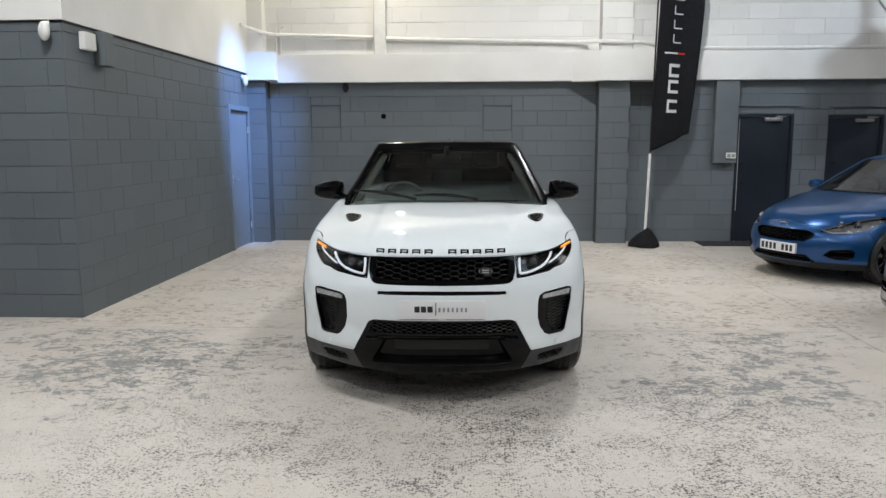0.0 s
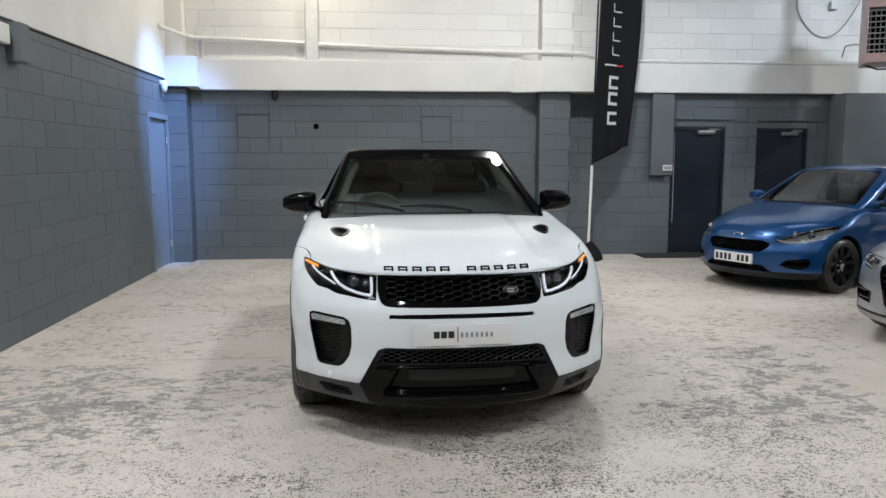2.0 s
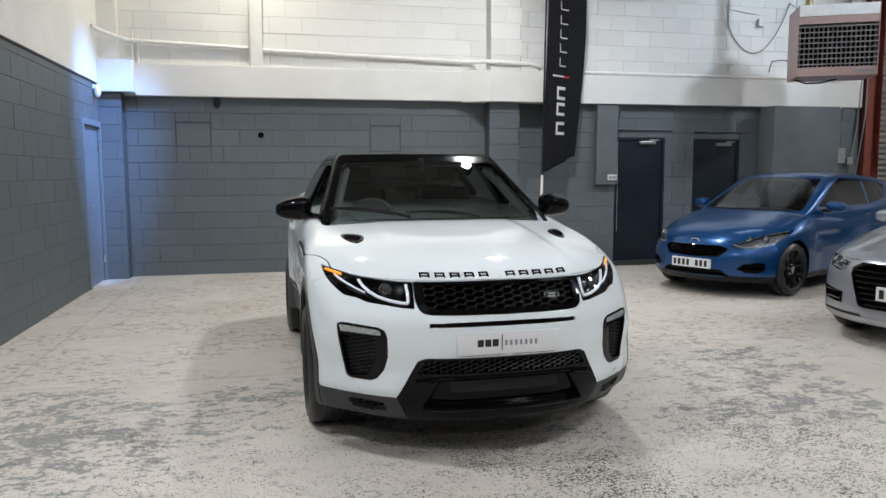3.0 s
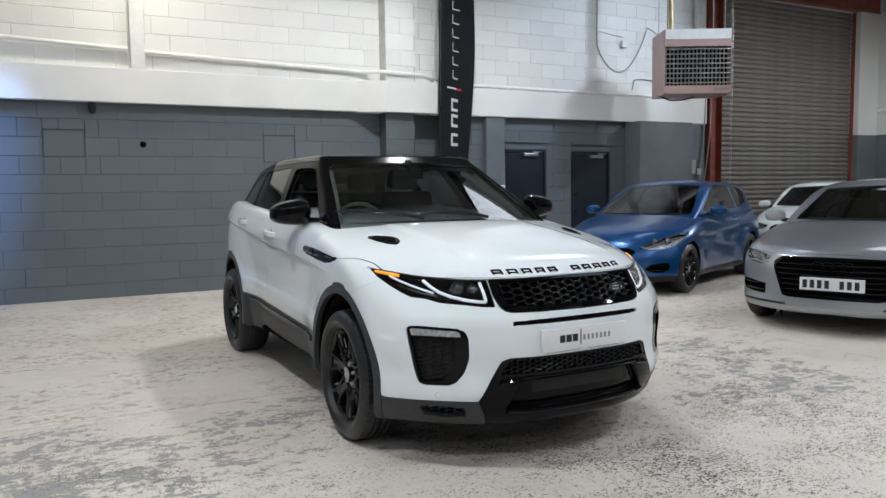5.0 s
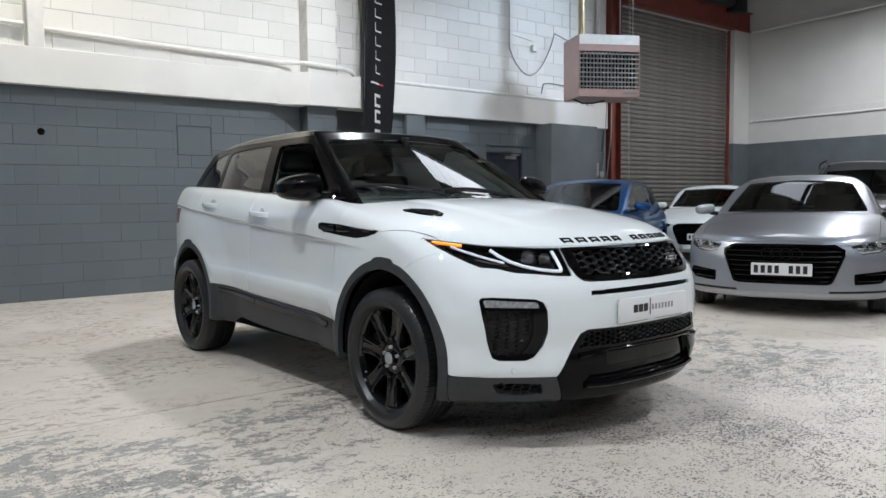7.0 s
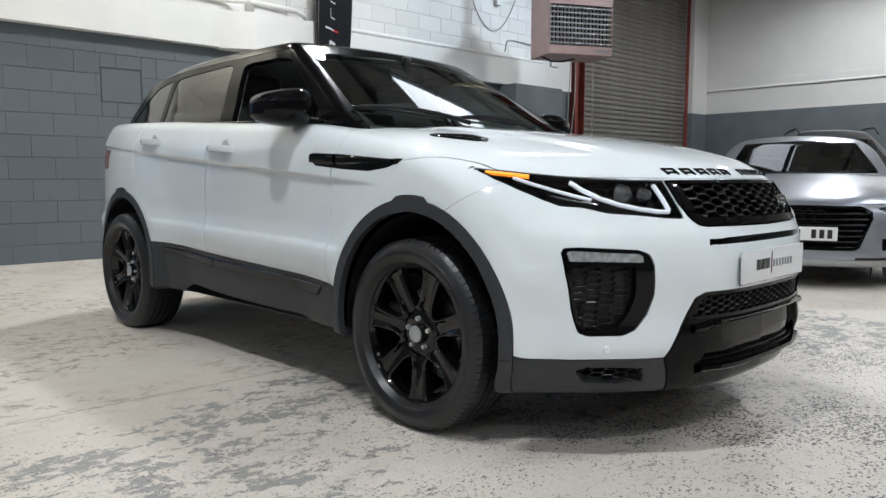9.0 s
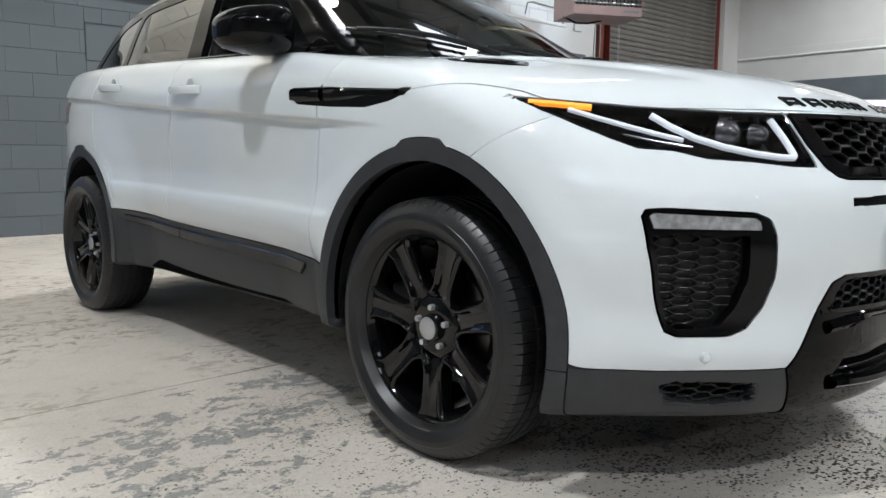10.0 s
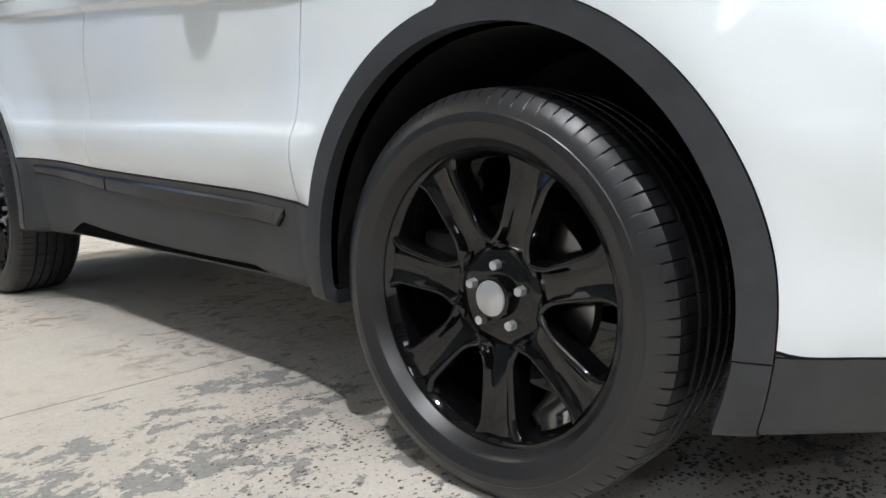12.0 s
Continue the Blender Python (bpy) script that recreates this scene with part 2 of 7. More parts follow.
M_FLOOR = floor_paint("worn_floor_paint")
M_GREY = block_paint("grey_block_paint", (0.110, 0.129, 0.142), 0.07)
M_GREY_JOINT = plain("grey_joint", (0.058, 0.068, 0.076), 0.7, vary=0.2, scale=6)
M_WHITE = block_paint("white_block_paint", (0.72, 0.715, 0.69), 0.06)
M_WHITE_JOINT = plain("white_joint", (0.50, 0.495, 0.475), 0.8, vary=0.15, scale=6)
M_PLASTER = plain("white_plaster", (0.74, 0.735, 0.71), 0.6, vary=0.05, scale=1.5, bump=0.25, bump_scale=60)
M_PLASTER_DIM = plain("off_white_cladding", (0.60, 0.59, 0.57), 0.6, vary=0.06, scale=1.2, bump=0.2, bump_scale=40)
M_GREYPLAIN = plain("grey_wall_paint", (0.115, 0.132, 0.142), 0.5, vary=0.12, scale=2.5, bump=0.3, bump_scale=70)
M_DOORBLUE = plain("navy_door_paint", (0.012, 0.017, 0.026), 0.35, vary=0.15, scale=3, bump=0.1)
M_DOORGREY = plain("grey_door_paint", (0.16, 0.19, 0.22), 0.35, vary=0.1, scale=3, bump=0.1)
M_STEEL = plain("brushed_steel", (0.55, 0.55, 0.54), 0.35, 1.0, vary=0.1, scale=30)
M_WHITEPAINT = plain("white_gloss_paint", (0.76, 0.755, 0.73), 0.35, vary=0.06, scale=9)
M_PLASTICW = plain("white_plastic", (0.72, 0.72, 0.70), 0.35, vary=0.04, scale=12)
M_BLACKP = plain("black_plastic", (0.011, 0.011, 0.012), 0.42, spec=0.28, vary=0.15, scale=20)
M_SHUTTER = plain("galvanised_shutter", (0.25, 0.235, 0.215), 0.42, 0.5, vary=0.14, scale=4, bump=0.1)
M_REDOX = plain("red_oxide_steel", (0.20, 0.045, 0.03), 0.55, vary=0.25, scale=6, bump=0.2)
M_HEATER = plain("dusty_pink_enamel", (0.42, 0.29, 0.265), 0.4, vary=0.08, scale=5)
M_CABLE = plain("grey_cable", (0.30, 0.29, 0.28), 0.5)
M_FLAG = plain("black_flag_cloth", (0.012, 0.012, 0.014), 0.8, spec=0.15, vary=0.2, scale=14, bump=0.2, bump_scale=500)
M_FLAGWHITE = plain("white_print", (0.70, 0.70, 0.70), 0.7, vary=0.05, scale=20)
M_FLAGRED = plain("red_print", (0.55, 0.02, 0.02), 0.7)
M_PURLIN = plain("dark_roof_steel", (0.05, 0.047, 0.045), 0.6, vary=0.2, scale=3)
M_ROOF = plain("roof_sheet", (0.30, 0.29, 0.272), 0.6, vary=0.12, scale=1.2)
M_MAT = plain("dark_door_mat", (0.02, 0.02, 0.022), 0.95, vary=0.2, scale=40, bump=0.8, bump_scale=400)
M_LAMPGLOW = glowing("lamp_lens", (1.0, 0.95, 0.86), 30)

# ---- mesh helpers ----
def link_mesh(name, bm, material, parent=None, label="", smooth=False):
    me = bpy.data.meshes.new(name)
    bm.to_mesh(me)
    bm.free()
    for mt in (material if isinstance(material, (list, tuple)) else (material,)):
        me.materials.append(mt)
    if smooth:
        me.shade_smooth()
        me.set_sharp_from_angle(angle=radians(38))
    ob = new(name, me)
    if parent:
        ob.parent = parent
    if label:
        ob["label"] = label
    return ob


def part(name, bm, material, parent, label="", smooth=False):
    return link_mesh(name, bm, material, parent, label, smooth)


def box(bm, lo, hi, bevel=0.0, seg=2, m=None):
    v = [bm.verts.new((x, y, z)) for x in (lo[0], hi[0]) for y in (lo[1], hi[1]) for z in (lo[2], hi[2])]
    fs = [bm.faces.new([v[i] for i in f]) for f in ((0, 1, 3, 2), (4, 6, 7, 5), (0, 4, 5, 1), (2, 3, 7, 6), (0, 2, 6, 4), (1, 5, 7, 3))]
    vs = v
    if bevel:
        es = list({e for f in fs for e in f.edges})
        r = bmesh.ops.bevel(bm, geom=es, offset=bevel, segments=seg, profile=0.5, affect="EDGES")
        vs = list({x for f in r["faces"] for x in f.verts} | {x for x in v if x.is_valid})
    if m is not None:
        bmesh.ops.transform(bm, matrix=m, verts=vs)
    return vs


def boxes(*specs, bevel=0.0):
    bm = bmesh.new()
    for lo, hi in specs:
        box(bm, lo, hi, bevel)
    return bm


def tube(bm, pts, r, seg=10, closed=False, cap=True):
    """A round tube along a line of points."""
    pts = [Vector(p) for p in pts]
    rings, up = [], None
    for i, p in enumerate(pts):
        a = pts[i - 1] if (i or closed) else pts[i]
        c = pts[(i + 1) % len(pts)] if (i + 1 < len(pts) or closed) else pts[i]
        d = (c - a).normalized()
        if up is None:
            up = d.orthogonal().normalized()
        up = (up - d * up.dot(d)).normalized()
        s = d.cross(up)
        rr = r[i] if isinstance(r, (list, tuple)) else r
        rings.append([bm.verts.new(p + rr * (math.cos(q) * up + math.sin(q) * s)) for q in [2 * math.pi * k / seg for k in range(seg)]])
    n = len(rings)
    for i in range(n if closed else n - 1):
        A, B = rings[i], rings[(i + 1) % n]
        for k in range(seg):
            bm.faces.new((A[k], A[(k + 1) % seg], B[(k + 1) % seg], B[k]))
    if cap and not closed:
        bm.faces.new(rings[0][::-1])
        bm.faces.new(rings[-1])


def arc_pts(p, q, r, steps=5):
    """Corner from p by way of q to r, rounded: a quadratic bend."""
    p, q, r = Vector(p), Vector(q), Vector(r)
    return [(1 - t) ** 2 * p + 2 * t * (1 - t) * q + t * t * r for t in [k / steps for k in range(steps + 1)]]


def spin(bm, profile, seg, axis_m=None, closed=True):
    """Turn a profile of (radius, height) about z."""
    rings = []
    for k in range(seg):
        a = 2 * math.pi * k / seg
        rings.append([bm.verts.new((r * math.cos(a), r * math.sin(a), h)) for r, h in profile])
    vs = [v for ring in rings for v in ring]
    for k in range(seg):
        A, B = rings[k], rings[(k + 1) % seg]
        for i in range(len(profile) - 1):
            try:
                bm.faces.new((A[i], B[i], B[i + 1], A[i + 1]))
            except ValueError:
                pass
    if axis_m is not None:
        bmesh.ops.transform(bm, matrix=axis_m, verts=vs)
    return vs


# ---- structure ----
WALL_Y, LEFT_X, LEFT_END = 11.85, -3.375, 6.4
RIGHT_X = 14.1


def slab(name, lo, hi, material, label="", bevel=0.0):
    return tagged(link_mesh(name, boxes((lo, hi), bevel=bevel), material), label=label, kind="structure")


# floor: one slab with sawn joints left open between the bays
def floor_build():
    bm = bmesh.new()
    xs = [-13.0, -2.9, 3.4, 9.6, 15.5]
    ys = [-13.0, -6.0, 0.0, 6.08, 13.0]
    g = 0.0025
    for i in range(4):
        for j in range(4):
            lo, hi = (xs[i] + g, ys[j] + g), (xs[i + 1] - g, ys[j + 1] - g)
            vs = [(lo[0], lo[1]), (hi[0], lo[1]), (hi[0], hi[1]), (lo[0], hi[1])]
            top = [bm.verts.new((x, y, 0)) for x, y in vs]
            bot = [bm.verts.new((x, y, -0.03)) for x, y in vs]
            bm.faces.new(top)
            for k in range(4):
                bm.faces.new((bot[k], bot[(k + 1) % 4], top[(k + 1) % 4], top[k]))
    ob = link_mesh("floor", bm, M_FLOOR)
    tagged(ob, "worn light grey painted concrete floor with flaking patches", kind="structure")
    slab("floor_base", (-13, -13, -0.2), (15.5, 13, -0.012), plain("joint_filler", (0.2, 0.19, 0.17), 0.9, vary=0.2), "concrete sub-floor under the slabs")


floor_build()


def wall_with_holes(name, a, c, z0, z1, thick, side, holes, material, label):
    """Upright wall from a to c (plan points), its face on that line and its body behind it; holes are (s0, s1, h0, h1)."""
    a, c = Vector((*a, 0)), Vector((*c, 0))
    L = (c - a).length
    u = (c - a) / L
    nrm = Vector((0, 0, 1)).cross(u) * side
    ss = sorted({0, L, *[h[0] for h in holes], *[h[1] for h in holes]})
    zs = sorted({z0, z1, *[h[2] for h in holes], *[h[3] for h in holes]})
    bm = bmesh.new()
    for i in range(len(ss) - 1):
        for j in range(len(zs) - 1):
            sm, zm = (ss[i] + ss[i + 1]) / 2, (zs[j] + zs[j + 1]) / 2
            if any(h[0] < sm < h[1] and h[2] < zm < h[3] for h in holes):
                continue
            m = Matrix(((u.x, -nrm.x, 0, a.x), (u.y, -nrm.y, 0, a.y), (0, 0, 1, 0), (0, 0, 0, 1)))
            box(bm, (ss[i], 0, zs[j]), (ss[i + 1], thick, zs[j + 1]), m=m)
    bmesh.ops.remove_doubles(bm, verts=bm.verts, dist=1e-5)
    bmesh.ops.recalc_face_normals(bm, faces=bm.faces)
    return tagged(link_mesh(name, bm, material), label, kind="structure")


def block_mesh(name, w, h, d, material, cache={}):
    key = (name, round(w, 3), round(h, 3), material.name)
    if key not in cache:
        bm = bmesh.new()
        c = 0.004
        back = [bm.verts.new((x, 0, z)) for x, z in ((0, 0), (w, 0), (w, h), (0, h))]
        mid = [bm.verts.new((x, -(d - c), z)) for x, z in ((0, 0), (w, 0), (w, h), (0, h))]
        front = [bm.verts.new((x, -d, z)) for x, z in ((c, c), (w - c, c), (w - c, h - c), (c, h - c))]
        for A, B in ((back, mid), (mid, front)):
            for k in range(4):
                bm.faces.new((A[k], A[(k + 1) % 4], B[(k + 1) % 4], B[k]))
        bm.faces.new(front)
        bmesh.ops.recalc_face_normals(bm, faces=bm.faces)
        me = bpy.data.meshes.new(name)
        bm.to_mesh(me)
        bm.free()
        me.materials.append(material)
        cache[key] = me
    return cache[key]


def blockwork(parent, a, c, z0, z1, side, holes, material, rng, single_to=99.0, course=0.2365, length=0.46, gap=0.0045, depth=0.006, shift=0.0):
    """Lay blocks in half bond on a wall's face, each an object of its own up to the height single_to, joined above it."""
    a, c = Vector((*a, 0)), Vector((*c, 0))
    L = (c - a).length
    u = (c - a) / L
    nrm = Vector((0, 0, 1)).cross(u) * side
    base = Matrix(((u.x, -nrm.x, 0, a.x), (u.y, -nrm.y, 0, a.y), (0, 0, 1, 0), (0, 0, 0, 1)))
    rest_v, rest_f = [], []
    row, z = 0, z0
    while z < z1 - 0.03:
        h = min(course, z1 - z)
        s = -(length / 2 if row % 2 else 0) - shift
        while s < L - 0.01:
            s0, s1 = max(s, 0), min(s + length, L)
            pieces = [(s0, s1, z, z + h)]
            for H in holes:
                nxt = []
                for p in pieces:
                    if p[1] <= H[0] or p[0] >= H[1] or p[3] <= H[2] or p[2] >= H[3]:
                        nxt.append(p)
                        continue
                    if p[0] < H[0]:
                        nxt.append((p[0], H[0], p[2], p[3]))
                    if p[1] > H[1]:
                        nxt.append((H[1], p[1], p[2], p[3]))
                    m0, m1 = max(p[0], H[0]), min(p[1], H[1])
                    if p[2] < H[2]:
                        nxt.append((m0, m1, p[2], H[2]))
                    if p[3] > H[3]:
                        nxt.append((m0, m1, H[3], p[3]))
                pieces = nxt
            for p in pieces:
                w, hh = p[1] - p[0] - gap, p[3] - p[2] - gap
                if w < 0.02 or hh < 0.02:
                    continue
                d = depth * rng.uniform(0.75, 1.25)
                me = block_mesh("block", round(w, 2), round(hh, 3), depth, material)
                m = base @ pose(p[0] + gap / 2 + rng.uniform(-0.0015, 0.0015), depth - d, p[2] + gap / 2, rng.uniform(-0.15, 0.15), rng.uniform(-0.12, 0.12), rng.uniform(-0.2, 0.2))
                if z < single_to:
                    ob = new("block", me)
                    ob.parent = parent
                    ob.matrix_local = m
                else:
                    o = len(rest_v)
                    rest_v += [m @ v.co for v in me.vertices]
                    rest_f += [[o + i for i in f.vertices] for f in me.polygons]
            s += length
        z += course
        row += 1
    if rest_v:
        me = bpy.data.meshes.new("upper_blocks")
        me.from_pydata(rest_v, [], rest_f)
        me.materials.append(material)
        ob = new("upper_blocks", me)
        ob.parent = parent
        tagged(ob, kind="stuff")


rng = random.Random(4)
BEAM0, BEAM1 = 2.54, 2.98
DOORS = [(4.34, 5.22, 2.02), (5.75, 6.60, 2.0)]
SHUT0, SHUT1, SHUT_TOP = 9.28, 13.45, 5.1
BACK_A = -3.375


def along(x):
    return x - BACK_A


back_holes = [(along(d[0]), along(d[1]), 0, d[2]) for d in DOORS]
wall_north = wall_with_holes("wall_north", (BACK_A, WALL_Y), (8.95, WALL_Y), 0, BEAM0, 0.22, -1, back_holes, M_GREY_JOINT, "dark grey painted concrete block wall")
wall_upper = wall_with_holes("wall_north_upper", (BACK_A, WALL_Y), (8.95, WALL_Y), BEAM0, ROOF_Z, 0.22, -1, [], M_WHITE_JOINT, "white painted concrete block wall above the beam")
PATCHES = [(-2.41, -1.93, 1.84, 2.19), (0.36, 0.82, 1.78, 2.17)]
patch_holes = [(along(p[0]), along(p[1]), p[2], p[3]) for p in PATCHES]

# left wall: grey blocks below, smooth white fascia above
wall_west = wall_with_holes("wall_west", (LEFT_X, LEFT_END), (LEFT_X, WALL_Y), 0, 2.66, 0.25, -1, [(4.32, 5.15, 0, 2.1)], M_GREY_JOINT, "dark grey painted block side wall with a door")
wall_return = wall_with_holes("wall_west_return", (-12.5, LEFT_END), (LEFT_X - 0.25, LEFT_END), 0, 2.66, 0.25, -1, [], M_GREY_JOINT, "dark grey painted block return wall")
slab("wall_west_fascia", (LEFT_X - 0.6, LEFT_END - 0.03, 2.68), (LEFT_X + 0.03, WALL_Y, ROOF_Z), M_PLASTER, "smooth white plastered wall above the grey blocks")
slab("wall_return_fascia", (-12.5, LEFT_END - 0.03, 2.68), (LEFT_X - 0.6, LEFT_END + 0.3, ROOF_Z), M_PLASTER, "smooth white plastered upper return wall")
# the shade line under the fascia is put in as a thin black strip
slab("wall_west_shadow_line", (LEFT_X - 0.02, LEFT_END - 0.012, 2.66), (LEFT_X + 0.012, WALL_Y - 0.3, 2.68), M_BLACKP, "thin black strip in place of the shadow line under the white fascia")

# ring beam along the back wall, stepping out round the pier
slab("beam", (-2.90, WALL_Y - 0.13, BEAM0), (1.95, WALL_Y + 0.05, BEAM1), M_PLASTER, "white painted concrete ring beam", 0.006)
slab("beam_corner", (LEFT_X + 0.03, WALL_Y - 0.32, BEAM0 + 0.03), (-2.90, WALL_Y + 0.05, BEAM1 + 0.02), M_PLASTER, "white painted beam end in the corner", 0.006)


def pier_beam():
    bm = bmesh.new()
    plan = [(1.75, WALL_Y - 0.13), (2.13, WALL_Y - 0.36), (2.98, WALL_Y - 0.36), (3.2, WALL_Y - 0.13), (3.2, WALL_Y), (1.75, WALL_Y)]
    a = [bm.verts.new((x, y, BEAM0 - 0.012)) for x, y in plan]
    c = [bm.verts.new((x, y, BEAM1 + 0.004)) for x, y in plan]
    bm.faces.new(a[::-1])
    bm.faces.new(c)
    for k in range(6):
        bm.faces.new((a[k], a[(k + 1) % 6], c[(k + 1) % 6], c[k]))
    bmesh.ops.recalc_face_normals(bm, faces=bm.faces)
    tagged(link_mesh("beam_pier", bm, M_PLASTER), "white beam stepping out round the pier", kind="structure")


pier_beam()
slab("beam_east", (3.2, WALL_Y - 0.13, BEAM0), (8.05, WALL_Y + 0.05, BEAM1), M_PLASTER, "white painted concrete ring beam", 0.006)
slab("beam_end", (8.05, WALL_Y - 0.05, BEAM0 + 0.02), (8.95, WALL_Y + 0.05, BEAM1 + 0.25), M_PLASTER, "white painted wall end by the shutter", 0.006)

# piers
pier_low = slab("pier", (2.15, WALL_Y - 0.24, 0), (2.63, WALL_Y, BEAM0 - 0.012), M_GREY_JOINT, "dark grey block pier against the wall")
pier_up = slab("pier_upper", (2.17, WALL_Y - 0.24, BEAM1 + 0.004), (2.65, WALL_Y, ROOF_Z), M_WHITE_JOINT, "white block pier above the beam")
corner_pier = slab("pier_corner", (LEFT_X, WALL_Y - 0.24, 0), (-3.07, WALL_Y, BEAM0 + 0.03), M_GREY_JOINT, "dark grey block pier in the corner")
slab("pier_corner_upper", (LEFT_X + 0.03, WALL_Y - 0.2, BEAM1 + 0.02), (-3.1, WALL_Y, ROOF_Z), M_PLASTER, "white painted pier in the corner above the beam")
slab("wall_column", (-1.345, WALL_Y - 0.13, BEAM1), (-1.172, WALL_Y, ROOF_Z), M_WHITEPAINT, "white painted steel column on the upper wall", 0.006)
# boxed-out store beside the doors
slab("wall_boxing", (6.95, WALL_Y - 0.42, 0), (8.2, WALL_Y, BEAM0 - 0.01), M_GREYPLAIN, "smooth dark grey boxed-out wall beside the doors", 0.008)
slab("wall_chase", (3.98, WALL_Y - 0.1, 1.26), (4.335, WALL_Y, BEAM0), M_GREYPLAIN, "dark grey boxed cable chase on the wall", 0.005)

# east side: shutter bay, right wall, south and far west walls, roof
slab("wall_shutter_head", (8.95, WALL_Y + 0.02, SHUT_TOP), (RIGHT_X, WALL_Y + 0.25, ROOF_Z), M_PLASTER_DIM, "off-white cladding over the shutter")
slab("wall_east_pier", (SHUT1, WALL_Y - 0.1, 2.44), (RIGHT_X, WALL_Y + 0.25, SHUT_TOP), M_PLASTER_DIM, "off-white wall end beside the shutter")
slab("wall_east_pier_low", (SHUT1, WALL_Y - 0.1, 0), (RIGHT_X, WALL_Y + 0.25, 2.44), M_GREYPLAIN, "dark grey wall end beside the shutter")
slab("wall_east_low", (RIGHT_X, -12.8, 0), (RIGHT_X + 0.25, WALL_Y + 0.25, 2.45), M_GREYPLAIN, "dark grey painted lower side wall")
slab("wall_east", (RIGHT_X, -12.8, 2.45), (RIGHT_X + 0.25, WALL_Y + 0.25, 5.05), M_PLASTER_DIM, "off-white painted upper side wall")
slab("wall_east_top", (RIGHT_X + 0.06, -12.8, 5.05), (RIGHT_X + 0.25, WALL_Y + 0.25, ROOF_Z), M_PLASTER_DIM, "off-white cladding at the top of the side wall")
slab("wall_south", (-12.8, -12.8, 0), (RIGHT_X, -12.55, ROOF_Z), M_PLASTER_DIM, "off-white wall behind the showroom")
slab("wall_far_west", (-12.8, -12.55, 0), (-12.5, LEFT_END + 0.3, ROOF_Z), M_PLASTER_DIM, "off-white far side wall")


def ceiling_build():
    bm = bmesh.new()
    holes = SKYLIGHTS
    xs = sorted({-12.8, RIGHT_X + 0.25, *[h[0] - h[2] / 2 for h in holes], *[h[0] + h[2] / 2 for h in holes]})
    ys = sorted({-12.8, 12.1, *[h[1] - h[3] / 2 for h in holes], *[h[1] + h[3] / 2 for h in holes]})
    for i in range(len(xs) - 1):
        for j in range(len(ys) - 1):
            cx, cy = (xs[i] + xs[i + 1]) / 2, (ys[j] + ys[j + 1]) / 2
            if any(abs(cx - h[0]) < h[2] / 2 and abs(cy - h[1]) < h[3] / 2 for h in holes):
                continue
            box(bm, (xs[i], ys[j], ROOF_Z), (xs[i + 1], ys[j + 1], ROOF_Z + 0.15))
    bmesh.ops.remove_doubles(bm, verts=bm.verts, dist=1e-5)
    tagged(link_mesh("ceiling", bm, M_ROOF), "grey sheeted factory roof with rooflights", kind="structure")
    for k in range(16):
        y = -12 + k * 1.55
        slab("purlin", (-12.5, y, ROOF_Z - 0.22), (RIGHT_X, y + 0.06, ROOF_Z - 0.004), M_PURLIN, "dark steel roof purlin")
    for k in range(6):
        x = -11.5 + k * 4.85
        slab("rafter", (x, -12.5, ROOF_Z - 0.5), (x + 0.16, WALL_Y, ROOF_Z - 0.224), M_PURLIN, "dark steel roof rafter")


ceiling_build()

# ---- shaped sheet metal: a body is the zero surface of a smooth function, cut into panels along drawn lines ----
def curve(*pts):
    """Smooth line through points (a, b), with no overshoot, as a function."""
    xs, ys = np.array([p[0] for p in pts], float), np.array([p[1] for p in pts], float)
    h, d = np.diff(xs), np.diff(ys) / np.diff(xs)
    m = np.zeros(len(xs))
    m[0], m[-1] = d[0], d[-1]
    for i in range(1, len(xs) - 1):
        if d[i - 1] * d[i] > 0:
            w1, w2 = 2 * h[i] + h[i - 1], h[i] + 2 * h[i - 1]
            m[i] = (w1 + w2) / (w1 / d[i - 1] + w2 / d[i])

    def f(q):
        q = np.clip(np.asarray(q, float), xs[0], xs[-1])
        i = np.clip(np.searchsorted(xs, q) - 1, 0, len(h) - 1)
        t = (q - xs[i]) / h[i]
        return (1 + 2 * t) * (1 - t) ** 2 * ys[i] + t * (1 - t) ** 2 * h[i] * m[i] + t * t * (3 - 2 * t) * ys[i + 1] + t * t * (t - 1) * h[i] * m[i + 1]
    return f


def smooth_max(a, b, k):
    h = np.maximum(k - np.abs(a - b), 0) / k
    return np.maximum(a, b) + h * h * k * 0.25


def step01(q, a, b):
    t = np.clip((q - a) / (b - a), 0, 1)
    return t * t * (3 - 2 * t)


def inside_poly(px, py, poly):
    """Signed distance to a closed polygon, negative inside."""
    poly = np.array(poly, float)
    best, odd = np.full(px.shape, 1e9), np.zeros(px.shape, bool)
    for a, b in zip(poly, np.roll(poly, -1, 0)):
        e = b - a
        t = np.clip(((px - a[0]) * e[0] + (py - a[1]) * e[1]) / (e @ e + 1e-12), 0, 1)
        best = np.minimum(best, np.hypot(px - a[0] - t * e[0], py - a[1] - t * e[1]))
        cross = ((a[1] > py) != (b[1] > py)) & (px < a[0] + (py - a[1]) / (b[1] - a[1] + 1e-12) * e[0])
        odd ^= cross
    return np.where(odd, -best, best)


